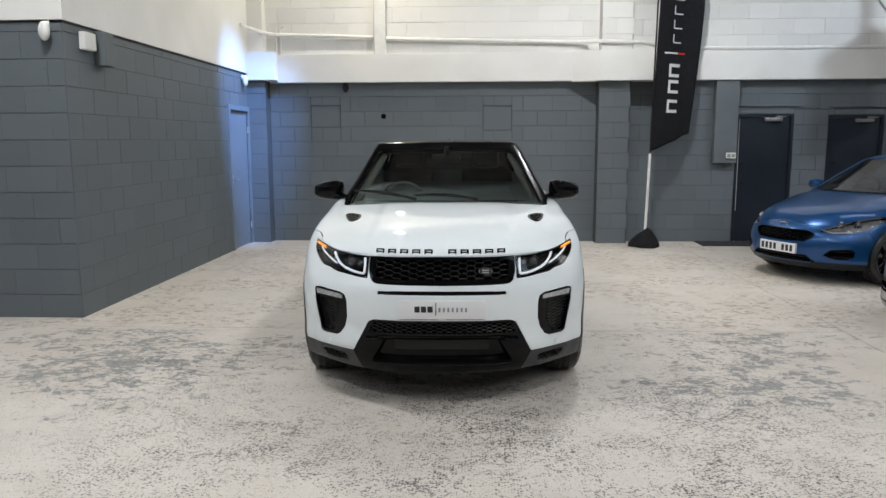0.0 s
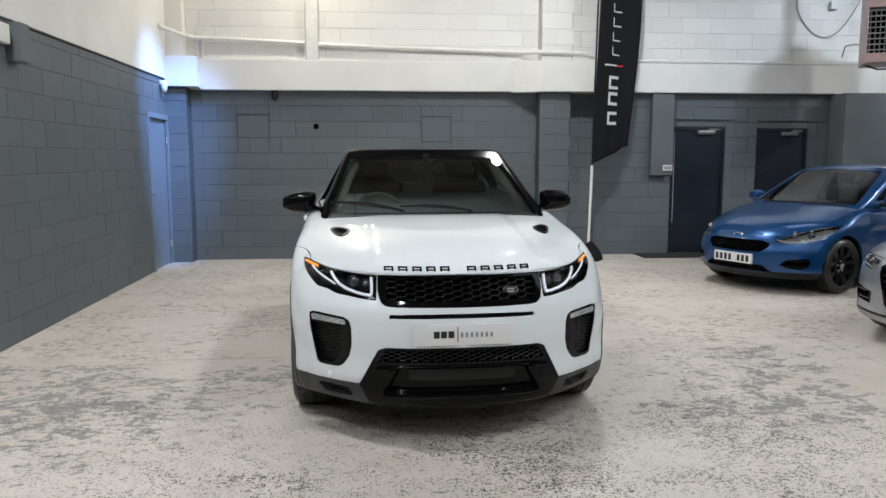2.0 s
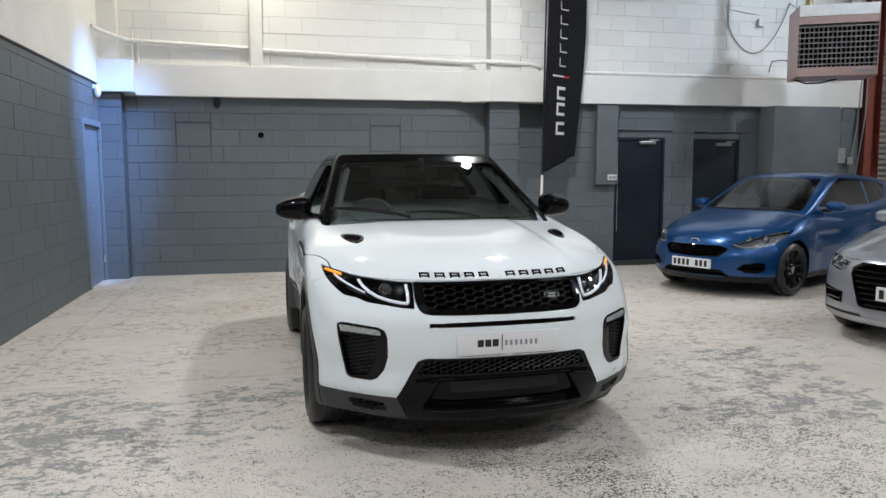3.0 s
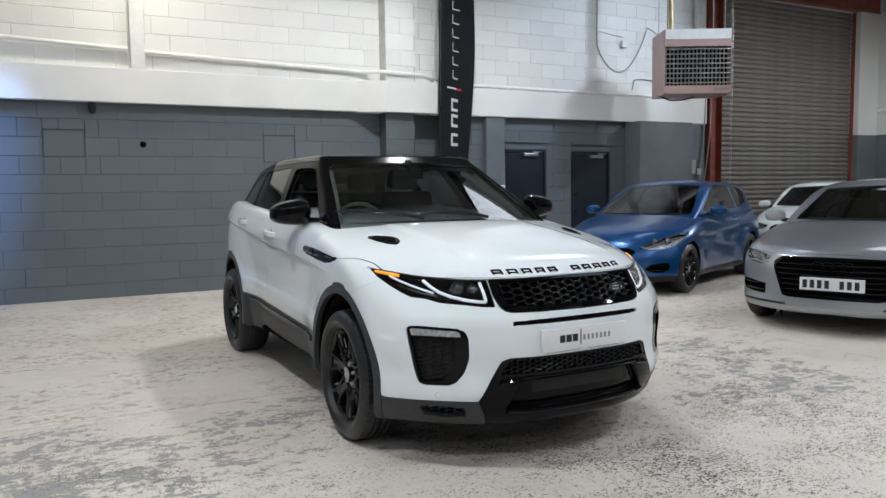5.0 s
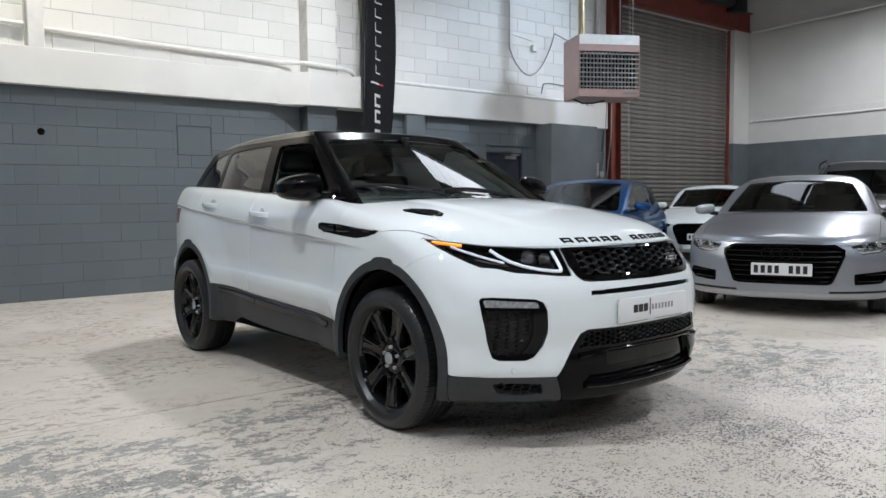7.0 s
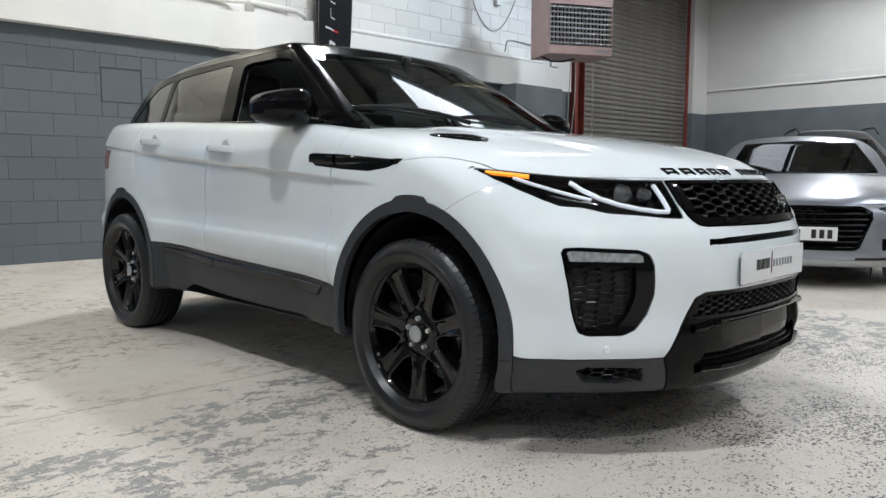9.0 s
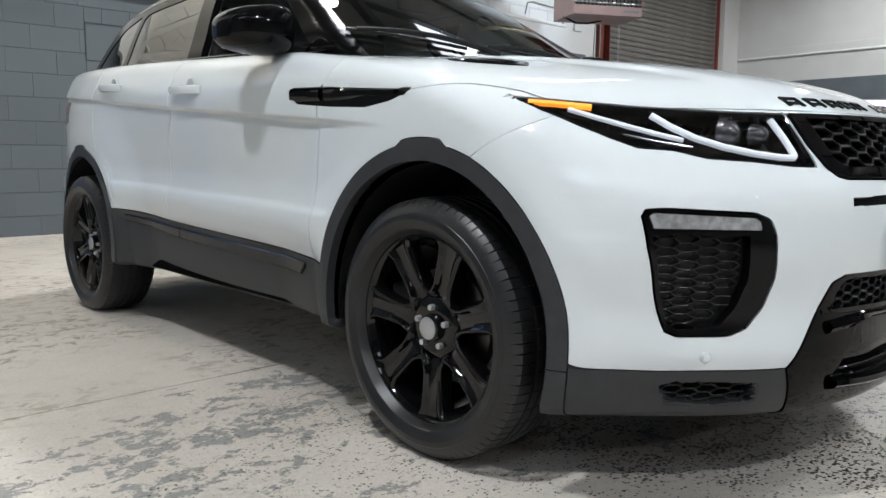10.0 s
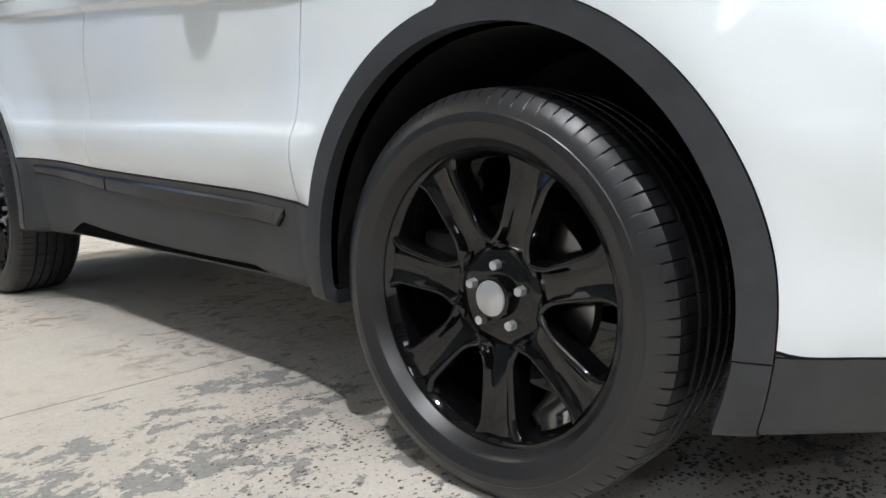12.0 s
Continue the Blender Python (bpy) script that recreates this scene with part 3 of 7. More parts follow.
class Shell:
    """The surface F = 0 as triangles, star-shaped about a spine along y, to be cut into labelled panels."""

    def __init__(self, F, lo, hi, spine, cell):
        self.F, self.grids = F, {}
        V, Q = [], []
        n = [max(4, int((hi[i] - lo[i]) / cell)) for i in range(3)]
        ax = [np.linspace(lo[i], hi[i], n[i] + 1) for i in range(3)]
        for i in range(3):
            j, k = (i + 1) % 3, (i + 2) % 3
            A, B = np.meshgrid(ax[j], ax[k], indexing="ij")
            for end in (0, 1):
                P = np.zeros((*A.shape, 3))
                P[..., i], P[..., j], P[..., k] = (lo, hi)[end][i], A, B
                idx = np.arange(A.size).reshape(A.shape) + sum(len(v) for v in V)
                V.append(P.reshape(-1, 3))
                q = np.stack([idx[:-1, :-1], idx[1:, :-1], idx[1:, 1:], idx[:-1, 1:]], -1).reshape(-1, 4)
                Q.append(q if end else q[:, ::-1])
        V, Q = np.concatenate(V), np.concatenate(Q)
        key, first, inv = np.unique(np.round(V, 5), axis=0, return_index=True, return_inverse=True)
        V, Q = V[first], inv.reshape(-1)[Q]
        C = np.stack([np.zeros(len(V)), np.clip(V[:, 1], spine[0], spine[1]), np.full(len(V), spine[2])], 1)
        a, b = np.zeros(len(V)), np.full(len(V), 1.6)
        for _ in range(24):
            m = (a + b) / 2
            inside = F(*(C + (V - C) * m[:, None]).T) < 0
            a, b = np.where(inside, m, a), np.where(inside, b, m)
        self.V = C + (V - C) * ((a + b) / 2)[:, None]
        self.T = np.concatenate([Q[:, [0, 1, 2]], Q[:, [0, 2, 3]]])
        self.lab = np.zeros(len(self.T), int)
        self.names = ["body"]

    def split(self, phi, on):
        """Cut the triangles chosen by on along phi = 0."""
        phi = np.where(np.abs(phi) < 1e-7, 1e-7, phi)
        s = phi[self.T] > 0
        mixed = on & (s.any(1) != s.all(1))
        if not mixed.any():
            return phi
        T, S, L = self.T[mixed], s[mixed], self.lab[mixed]
        lone = np.where(S.sum(1) == 1, S.argmax(1), (~S).argmax(1))
        r = np.arange(len(T))
        A, B, C = T[r, lone], T[r, (lone + 1) % 3], T[r, (lone + 2) % 3]
        E = np.concatenate([np.stack([A, B], 1), np.stack([A, C], 1)])
        Es = np.sort(E, 1)
        U, inv = np.unique(Es, axis=0, return_inverse=True)
        inv = inv.reshape(-1)
        t = phi[U[:, 0]] / (phi[U[:, 0]] - phi[U[:, 1]])
        P = self.V[U[:, 0]] + (self.V[U[:, 1]] - self.V[U[:, 0]]) * t[:, None]
        base = len(self.V)
        ab, ac = base + inv[:len(T)], base + inv[len(T):]
        self.V = np.concatenate([self.V, P])
        self.T = np.concatenate([self.T[~mixed], np.stack([A, ab, ac], 1), np.stack([ab, B, C], 1), np.stack([ab, C, ac], 1)])
        self.lab = np.concatenate([self.lab[~mixed], L, L, L])
        return np.concatenate([phi, np.zeros(len(P))])

    def row(self, field, on=lambda x, y, z: np.abs(x) > 0.6):
        """Add a line of vertices along field = 0 where on holds and draw them onto the true surface."""
        n0 = len(self.V)
        self.split(field(*self.V.T), on(*self.V.T)[self.T].all(1))
        P = self.V[n0:]
        for _ in range(3):
            e = 0.001
            g = np.stack([self.F(*(P + d).T) - self.F(*(P - d).T) for d in np.eye(3) * e], 1) / (2 * e)
            P = P - g * (self.F(*P.T) / ((g * g).sum(1) + 1e-9))[:, None]
        self.V[n0:] = P

    def carve(self, name, field, gap=0.0, over=("body",)):
        """Give the triangles where field < 0 the label name, leaving a slit of 2 gap round them."""
        ids = [self.names.index(o) for o in over if o in self.names]
        if name not in self.names:
            self.names.append(name)
        for g in ((-gap, gap) if gap else (0.0,)):
            self.split(field(*self.V.T) - g, np.isin(self.lab, ids))
        c = self.V[self.T].mean(1)
        v = field(*c.T)
        on = np.isin(self.lab, ids)
        if gap:
            if "slit" not in self.names:
                self.names.append("slit")
            self.lab[on & (v < gap)] = self.names.index("slit")
        self.lab[on & (v < -gap)] = self.names.index(name)

    def normals(self, V):
        e = 0.002
        g = np.stack([self.F(*(V + d).T) - self.F(*(V - d).T) for d in np.eye(3) * e], 1)
        return g / (np.linalg.norm(g, axis=1, keepdims=True) + 1e-12)

    def piece(self, obname, label, material, parent, thick=0.014, out=0.0, keep=None, text=""):
        """One panel as a mesh with turned-in edges, out metres off the surface; keep chooses by the middle of each triangle."""
        on = np.isin(self.lab, [self.names.index(q) for q in ([label] if isinstance(label, str) else label) if q in self.names])
        if keep is not None:
            on &= keep(*self.V[self.T].mean(1).T)
        T = self.T[on]
        if not len(T):
            return None
        ids, inv = np.unique(T, return_inverse=True)
        T = inv.reshape(-1, 3)
        V = self.V[ids]
        N = self.normals(V)
        V = V + N * out
        loops = N[T.reshape(-1)]
        faces = T
        if thick:
            E = np.concatenate([T[:, [0, 1]], T[:, [1, 2]], T[:, [2, 0]]])
            code = E.min(1) * len(V) + E.max(1)
            u, inv2, cnt = np.unique(code, return_inverse=True, return_counts=True)
            B = E[cnt[inv2.reshape(-1)] == 1]
            o = len(V)
            V = np.concatenate([V, V - N * thick])
            F4 = np.concatenate([np.stack([B[:, 1], B[:, 0], B[:, 0] + o], 1), np.stack([B[:, 1], B[:, 0] + o, B[:, 1] + o], 1)])
            fn = np.cross(V[F4[:, 1]] - V[F4[:, 0]], V[F4[:, 2]] - V[F4[:, 0]])
            fn /= np.linalg.norm(fn, axis=1, keepdims=True) + 1e-12
            faces = np.concatenate([T, F4])
            loops = np.concatenate([loops, np.repeat(fn, 3, 0)])
        me = bpy.data.meshes.new(obname)
        me.from_pydata(V.tolist(), [], faces.tolist())
        me.materials.append(material)
        me.shade_smooth()
        me.normals_split_custom_set(loops.tolist())
        ob = new(obname, me)
        ob.parent = parent
        if text:
            ob["label"] = text
        return ob

    def depth_grid(self, name, us, vs, point, a, b):
        """Where the surface is met along one axis, over a grid of the other two, kept for reading off."""
        U, Vv = np.meshgrid(us, vs, indexing="ij")
        lo, hi = np.full(U.shape, a), np.full(U.shape, b)
        for _ in range(22):
            m = (lo + hi) / 2
            inside = self.F(*point(U, Vv, m)) < 0
            lo, hi = np.where(inside, lo, m), np.where(inside, m, hi)
        self.grids[name] = (us, vs, hi)

    def read(self, name, u, v):
        us, vs, H = self.grids[name]
        p = min(max((u - us[0]) / (us[1] - us[0]), 0), len(us) - 1.001)
        q = min(max((v - vs[0]) / (vs[1] - vs[0]), 0), len(vs) - 1.001)
        i, j = int(p), int(q)
        p, q = p - i, q - j
        return float((H[i, j] * (1 - p) + H[i + 1, j] * p) * (1 - q) + (H[i, j + 1] * (1 - p) + H[i + 1, j + 1] * p) * q)

    def on_front(self, x, z):
        """y of the surface met from the front at (x, z)."""
        if "front" not in self.grids:
            self.depth_grid("front", np.linspace(0, 1, 201), np.linspace(0.2, 1.1, 226), lambda u, v, m: (u, m, v), -1.5, 1.2)
        return self.read("front", abs(x), z)

    def on_side(self, y, z, s=-1):
        if "side" not in self.grids:
            self.depth_grid("side", np.linspace(-0.8, 3.4, 281), np.linspace(0.25, 1.6, 271), lambda u, v, m: (m, u, v), 1.4, 0.2)
        return s * self.read("side", y, z)

    def on_top(self, x, y):
        if "top" not in self.grids:
            self.depth_grid("top", np.linspace(0, 0.9, 61), np.linspace(-0.8, 3.4, 141), lambda u, v, m: (u, v, m), 2.2, 0.6)
        return self.read("top", abs(x), y)


def poly_front(poly, back=1.0):
    return lambda x, y, z: np.maximum(inside_poly(np.abs(x), z, poly), y - back)


def poly_side(poly, inner=0.45):
    return lambda x, y, z: np.maximum(inside_poly(y, z, poly), inner - np.abs(x))


def both(fn):
    for s in (-1, 1):
        fn(s)


def honeycomb(bm, poly, w, h, bar, surf, deep=0.012):
    """A mesh of flattened hexagons inside a polygon of (x, z), laid on the front surface surf(x, z)."""
    P = np.array(poly)
    x0, z0 = P.min(0)
    x1, z1 = P.max(0)
    seen = set()
    j, z = 0, z0
    while z < z1 + h:
        x = x0 - w + (w * 0.75 if j % 2 else 0)
        while x < x1 + w:
            corners = [(x - w / 2, z), (x - w / 4, z + h / 2), (x + w / 4, z + h / 2), (x + w / 2, z), (x + w / 4, z - h / 2), (x - w / 4, z - h / 2)]
            for k in range(6):
                a, b = corners[k], corners[(k + 1) % 6]
                key = (round((a[0] + b[0]) / 2, 4), round((a[1] + b[1]) / 2, 4))
                if key in seen:
                    continue
                seen.add(key)
                if inside_poly(np.array(key[0]), np.array(key[1]), P) > -0.002:
                    continue
                A, B = Vector((a[0], surf(*a), a[1])), Vector((b[0], surf(*b), b[1]))
                d = (B - A).normalized()
                s = d.cross(Vector((0, 1, 0))).normalized() * bar
                vs = [bm.verts.new(p + q) for p in (A - d * bar * 0.5, B + d * bar * 0.5) for q in (-s, Vector((0, -bar * 0.8, 0)), s, Vector((0, deep, 0)))]
                for f in ((0, 1, 5, 4), (1, 2, 6, 5), (2, 3, 7, 6), (3, 0, 4, 7)):
                    bm.faces.new([vs[i] for i in f])
            x += w * 1.5
        z += h / 2
        j += 1
    bmesh.ops.recalc_face_normals(bm, faces=bm.faces)


def prism(bm, poly, y0, y1, m=None, axis="y"):
    """A flat polygon of (x, z) drawn out along y."""
    A = [bm.verts.new((p[0], y0, p[1])) for p in poly]
    B = [bm.verts.new((p[0], y1, p[1])) for p in poly]
    n = len(poly)
    bm.faces.new(A)
    bm.faces.new(B[::-1])
    for k in range(n):
        bm.faces.new((A[k], B[k], B[(k + 1) % n], A[(k + 1) % n]))
    if m is not None:
        bmesh.ops.transform(bm, matrix=m, verts=A + B)
    return A + B


# ---- car materials ----
M_CARWHITE = plain("white_car_paint", (0.75, 0.80, 0.825), 0.55, coat=1.0, vary=0.012, scale=3, spec=0.15)
M_GLOSSBLACK = plain("gloss_black", (0.003, 0.003, 0.0035), 0.05, vary=0.03, scale=9, spec=0.22)
M_PILLAR = plain("black_pillar_trim", (0.004, 0.004, 0.0045), 0.14, vary=0.05, scale=9, spec=0.04)
M_STRIP = plain("polished_black_strip", (0.006, 0.0065, 0.007), 0.22, vary=0.2, scale=12, spec=0.35)
M_SKID = plain("gloss_black_bumper", (0.002, 0.002, 0.0023), 0.06, vary=0.03, scale=9, spec=0.18)
M_TRIM = plain("dark_grey_trim_plastic", (0.034, 0.0365, 0.041), 0.42, spec=0.42, vary=0.15, scale=25, bump=0.35, bump_scale=900)
M_GRILLE = plain("satin_gloss_black_grille", (0.007, 0.0075, 0.008), 0.36, vary=0.05, scale=30, spec=0.2)
M_MESHBLACK = plain("satin_black_mesh", (0.009, 0.0095, 0.010), 0.34, spec=0.3, vary=0.1, scale=30)
M_LINER = plain("felted_wheel_arch_liner", (0.014, 0.014, 0.0145), 0.9, spec=0.1, vary=0.3, scale=14, bump=0.6, bump_scale=300)
# near-black colour stands in for the shade inside gaps, slots and grilles
M_VOID = plain("dark_cavity", (0.003, 0.003, 0.003), 0.9, spec=0.03)
M_TYRE = plain("tyre_rubber", (0.0145, 0.0147, 0.0160), 0.36, spec=0.5, vary=0.22, scale=9, bump=0.12, bump_scale=260)
M_RIM = plain("gloss_black_alloy", (0.003, 0.003, 0.0034), 0.06, vary=0.03, scale=12, spec=0.5)
M_DISC = plain("brake_disc_steel", (0.42, 0.41, 0.40), 0.32, 1.0, vary=0.1, scale=30)
M_CAP = plain("satin_silver_cap", (0.55, 0.56, 0.57), 0.35, 0.7, vary=0.04, scale=40)
M_CHROME = plain("chrome", (0.75, 0.75, 0.76), 0.08, 1.0)
M_WSCREEN = glass("windscreen_glass", (0.75, 0.82, 0.78), 0.62)
M_TINT = glass("tinted_glass", (0.7, 0.75, 0.75), 0.10, ior=1.35)
M_LENS = glass("lamp_cover", (1, 1, 1), 0.97)
M_DRL = glowing("daytime_lamp", (0.60, 0.63, 0.68), 0.5)
M_LAMPDARK = plain("smoked_lamp_metal", (0.12, 0.12, 0.13), 0.22, 0.7)
M_INDIC = glowing("amber_indicator", (1.0, 0.30, 0.02), 0.9)
M_CLEARLAMP = plain("fog_lamp_reflector", (0.55, 0.56, 0.58), 0.18, 0.6, vary=0.35, scale=60)
M_SEAT = plain("black_leather", (0.018, 0.018, 0.019), 0.5, vary=0.15, scale=20, bump=0.3, bump_scale=300)
M_CABIN = plain("grey_cabin_trim", (0.19, 0.185, 0.175), 0.7, vary=0.1, scale=12)
M_LINING = plain("pale_cabin_cloth", (0.45, 0.44, 0.41), 0.8, vary=0.05, scale=20)
M_PLATE = plain("white_plate", (0.74, 0.75, 0.76), 0.3, vary=0.02, scale=10)
M_PRINT = plain("black_print", (0.01, 0.01, 0.011), 0.4)
M_PRINTGREY = plain("grey_print", (0.25, 0.26, 0.28), 0.4)
M_REDLAMP = plain("red_lamp", (0.30, 0.008, 0.01), 0.15, coat=0.8)


# ---- wheel ----
def make_wheel(car, at, R, half, rim_r, spokes, split, turn=0.0, seg=84, tread=True, sunk=0.02):
    """A road wheel about the x axis, its outer face towards -x, as one part of a car with pieces of its own."""
    ax = Matrix(((0, 0, -1, 0), (1, 0, 0, 0), (0, -1, 0, 0), (0, 0, 0, 1)))  # spin axis to -x
    # rim barrel and lip
    bm = bmesh.new()
    f = half - sunk
    spin(bm, [(rim_r + 0.004, f - 0.008), (rim_r + 0.004, f + 0.002), (rim_r - 0.004, f + 0.003), (rim_r - 0.010, f - 0.004), (rim_r - 0.018, f - 0.02), (rim_r - 0.03, f - 0.09), (rim_r - 0.035, -half + 0.02), (rim_r + 0.004, -half + 0.02)], 96, ax)
    bmesh.ops.recalc_face_normals(bm, faces=bm.faces)
    parent = rim = part("wheel", bm, M_RIM, car, "gloss black alloy wheel", smooth=True)
    bm = bmesh.new()
    prof = [(rim_r - 0.006, f - 0.008), (rim_r + 0.006, f + 0.008), (rim_r + 0.016, half - 0.008), (rim_r + 0.022, half - 0.0035), (rim_r + 0.042, half + 0.003), (R - 0.044, half + 0.001), (R - 0.042, half - 0.001), (R - 0.030, half - 0.006), (R - 0.016, half - 0.015)]
    w = half - 0.016
    lines = []
    for g in (-0.052, -0.018, 0.018, 0.052):
        lines += [(g - 0.005, 0), (g - 0.0035, 1), (g + 0.0035, 1), (g + 0.005, 0)]
    tread_pts = [(R - 0.005, w - 0.012)] + [(R - (0.008 if d else 0.0), -p) for p, d in lines] + [(R - 0.005, -(w - 0.012))]
    full = prof + tread_pts + [(r, -h) for r, h in reversed(prof)]
    n = seg * 8 if tread else seg
    rings = []
    for k in range(n):
        a = 2 * math.pi * ((k // 8 + (0, 0.07, 0.2, 0.4, 0.55, 0.7, 0.84, 0.93)[k % 8]) / seg if tread else k / n)
        groove = tread and (k % 8 == 0)
        ring = []
        for i, (r, h) in enumerate(full):
            cut = 0.005 if groove and len(prof) <= i < len(prof) + 2 else 0.0
            cut = 0.005 if groove and len(prof) + len(tread_pts) - 2 <= i < len(prof) + len(tread_pts) else cut
            if groove and i == len(prof) - 1:
                cut = 0.002
            if groove and (k % 16 == 0) and len(prof) + 4 <= i < len(prof) + len(tread_pts) - 5 and r > R - 0.004:
                cut = 0.004
            ring.append(bm.verts.new(ax @ Vector(((r - cut) * math.cos(a), (r - cut) * math.sin(a), h))))
        rings.append(ring)
    for k in range(n):
        A, B = rings[k], rings[(k + 1) % n]
        for i in range(len(full) - 1):
            bm.faces.new((A[i], B[i], B[i + 1], A[i + 1]))
    bmesh.ops.recalc_face_normals(bm, faces=bm.faces)
    part("tyre", bm, M_TYRE, parent, "black rubber tyre with treaded shoulders", smooth=True).data.set_sharp_from_angle(angle=radians(20))
    # spokes: lofted bars with two raised edges and a channel that deepens towards the hub
    ro = rim_r - 0.012
    for k in range(spokes):
        bm = bmesh.new()
        a = -math.pi / 2 + turn + 2 * math.pi * k / spokes
        rows = []
        for t in np.linspace(0, 1, 15):
            r = 0.070 + (ro - 0.070) * t
            wd = (0.030 + 0.011 * t * t) if not split else (0.026 + 0.004 * t)
            wd += 0.022 * (max(0.0, 0.13 - r) / 0.05) ** 2 + 0.014 * max(0.0, (t - 0.84) / 0.16) ** 2
            face = f - 0.019 + 0.017 * t ** 0.8 - 0.010 * max(0.0, 1 - t / 0.12)
            dp = 0.046 - 0.012 * t
            gv = 0.007 + 0.013 * (1 - t) ** 1.2
            ch = 0.60 - 0.10 * t
            half_sec = [(wd + 0.012, face - dp), (wd + 0.007, face - 0.022), (wd + 0.003, face - 0.008), (wd - 0.001, face - 0.002), (wd * 0.88, face), (wd * 0.76, face - 0.001), (wd * ch, face - gv), (wd * ch * 0.5, face - gv - 0.001)]
            sec = [(-q, hh) for q, hh in half_sec] + half_sec[::-1]
            rows.append([bm.verts.new(ax @ Vector((r * math.cos(a) - q * math.sin(a), r * math.sin(a) + q * math.cos(a), hh))) for q, hh in sec])
        for A, B in zip(rows, rows[1:]):
            for i in range(len(A)):
                bm.faces.new((A[i], A[(i + 1) % len(A)], B[(i + 1) % len(A)], B[i]))
        bm.faces.new(rows[0])
        bmesh.ops.recalc_face_normals(bm, faces=bm.faces)
        part("spoke", bm, M_RIM, rim, smooth=True).data.set_sharp_from_angle(angle=radians(50))
    bm = bmesh.new()
    spin(bm, [(0.0, f - 0.010), (0.033, f - 0.010), (0.037, f - 0.013), (0.039, f - 0.030), (0.070, f - 0.031), (0.084, f - 0.034), (0.094, f - 0.044), (0.096, f - 0.07), (0.0, f - 0.07)], 48, ax)
    bmesh.ops.recalc_face_normals(bm, faces=bm.faces)
    part("hub", bm, M_RIM, rim, smooth=True)
    bm = bmesh.new()
    spin(bm, [(0.0, f - 0.003), (0.024, f - 0.004), (0.0305, f - 0.007), (0.032, f - 0.014), (0.0, f - 0.014)], 40, ax)
    bmesh.ops.recalc_face_normals(bm, faces=bm.faces)
    part("centre_cap", bm, M_CAP, rim, "satin silver centre cap", smooth=True)
    for k in range(5):
        bm = bmesh.new()
        a = -math.pi / 2 + 2 * math.pi * k / 5
        bmesh.ops.create_cone(bm, cap_ends=True, segments=6, radius1=0.0100, radius2=0.0085, depth=0.03, matrix=ax @ Matrix.Translation((0.056 * math.cos(a), 0.056 * math.sin(a), f - 0.031)))
        part("wheel_nut", bm, M_CAP, rim)
    bm = bmesh.new()
    spin(bm, [(0.06, f - 0.085), (0.160, f - 0.085), (0.160, f - 0.11), (0.06, f - 0.11), (0.06, f - 0.085)], 64, ax)
    bmesh.ops.recalc_face_normals(bm, faces=bm.faces)
    part("brake_disc", bm, M_DISC, parent, "bare steel brake disc", smooth=True)
    bm = bmesh.new()
    box(bm, (-(f - 0.04), -0.06, -0.05), (-(f - 0.12), 0.06, 0.05), 0.012, m=pose(0, 0.13, 0.05))
    part("brake_caliper", bm, M_BLACKP, parent, smooth=True)
    parent.matrix_local = pose(*at)
    return parent


def text_bars(bm, x0, x1, z0, z1, n, y, weight=0.72, gaps=()):
    """A row of plain upright bars in place of letters."""
    w = (x1 - x0) / n
    for k in range(n):
        if k in gaps:
            continue
        box(bm, (x0 + k * w, y - 0.001, z0), (x0 + (k + weight) * w, y + 0.001, z1))
    return bm

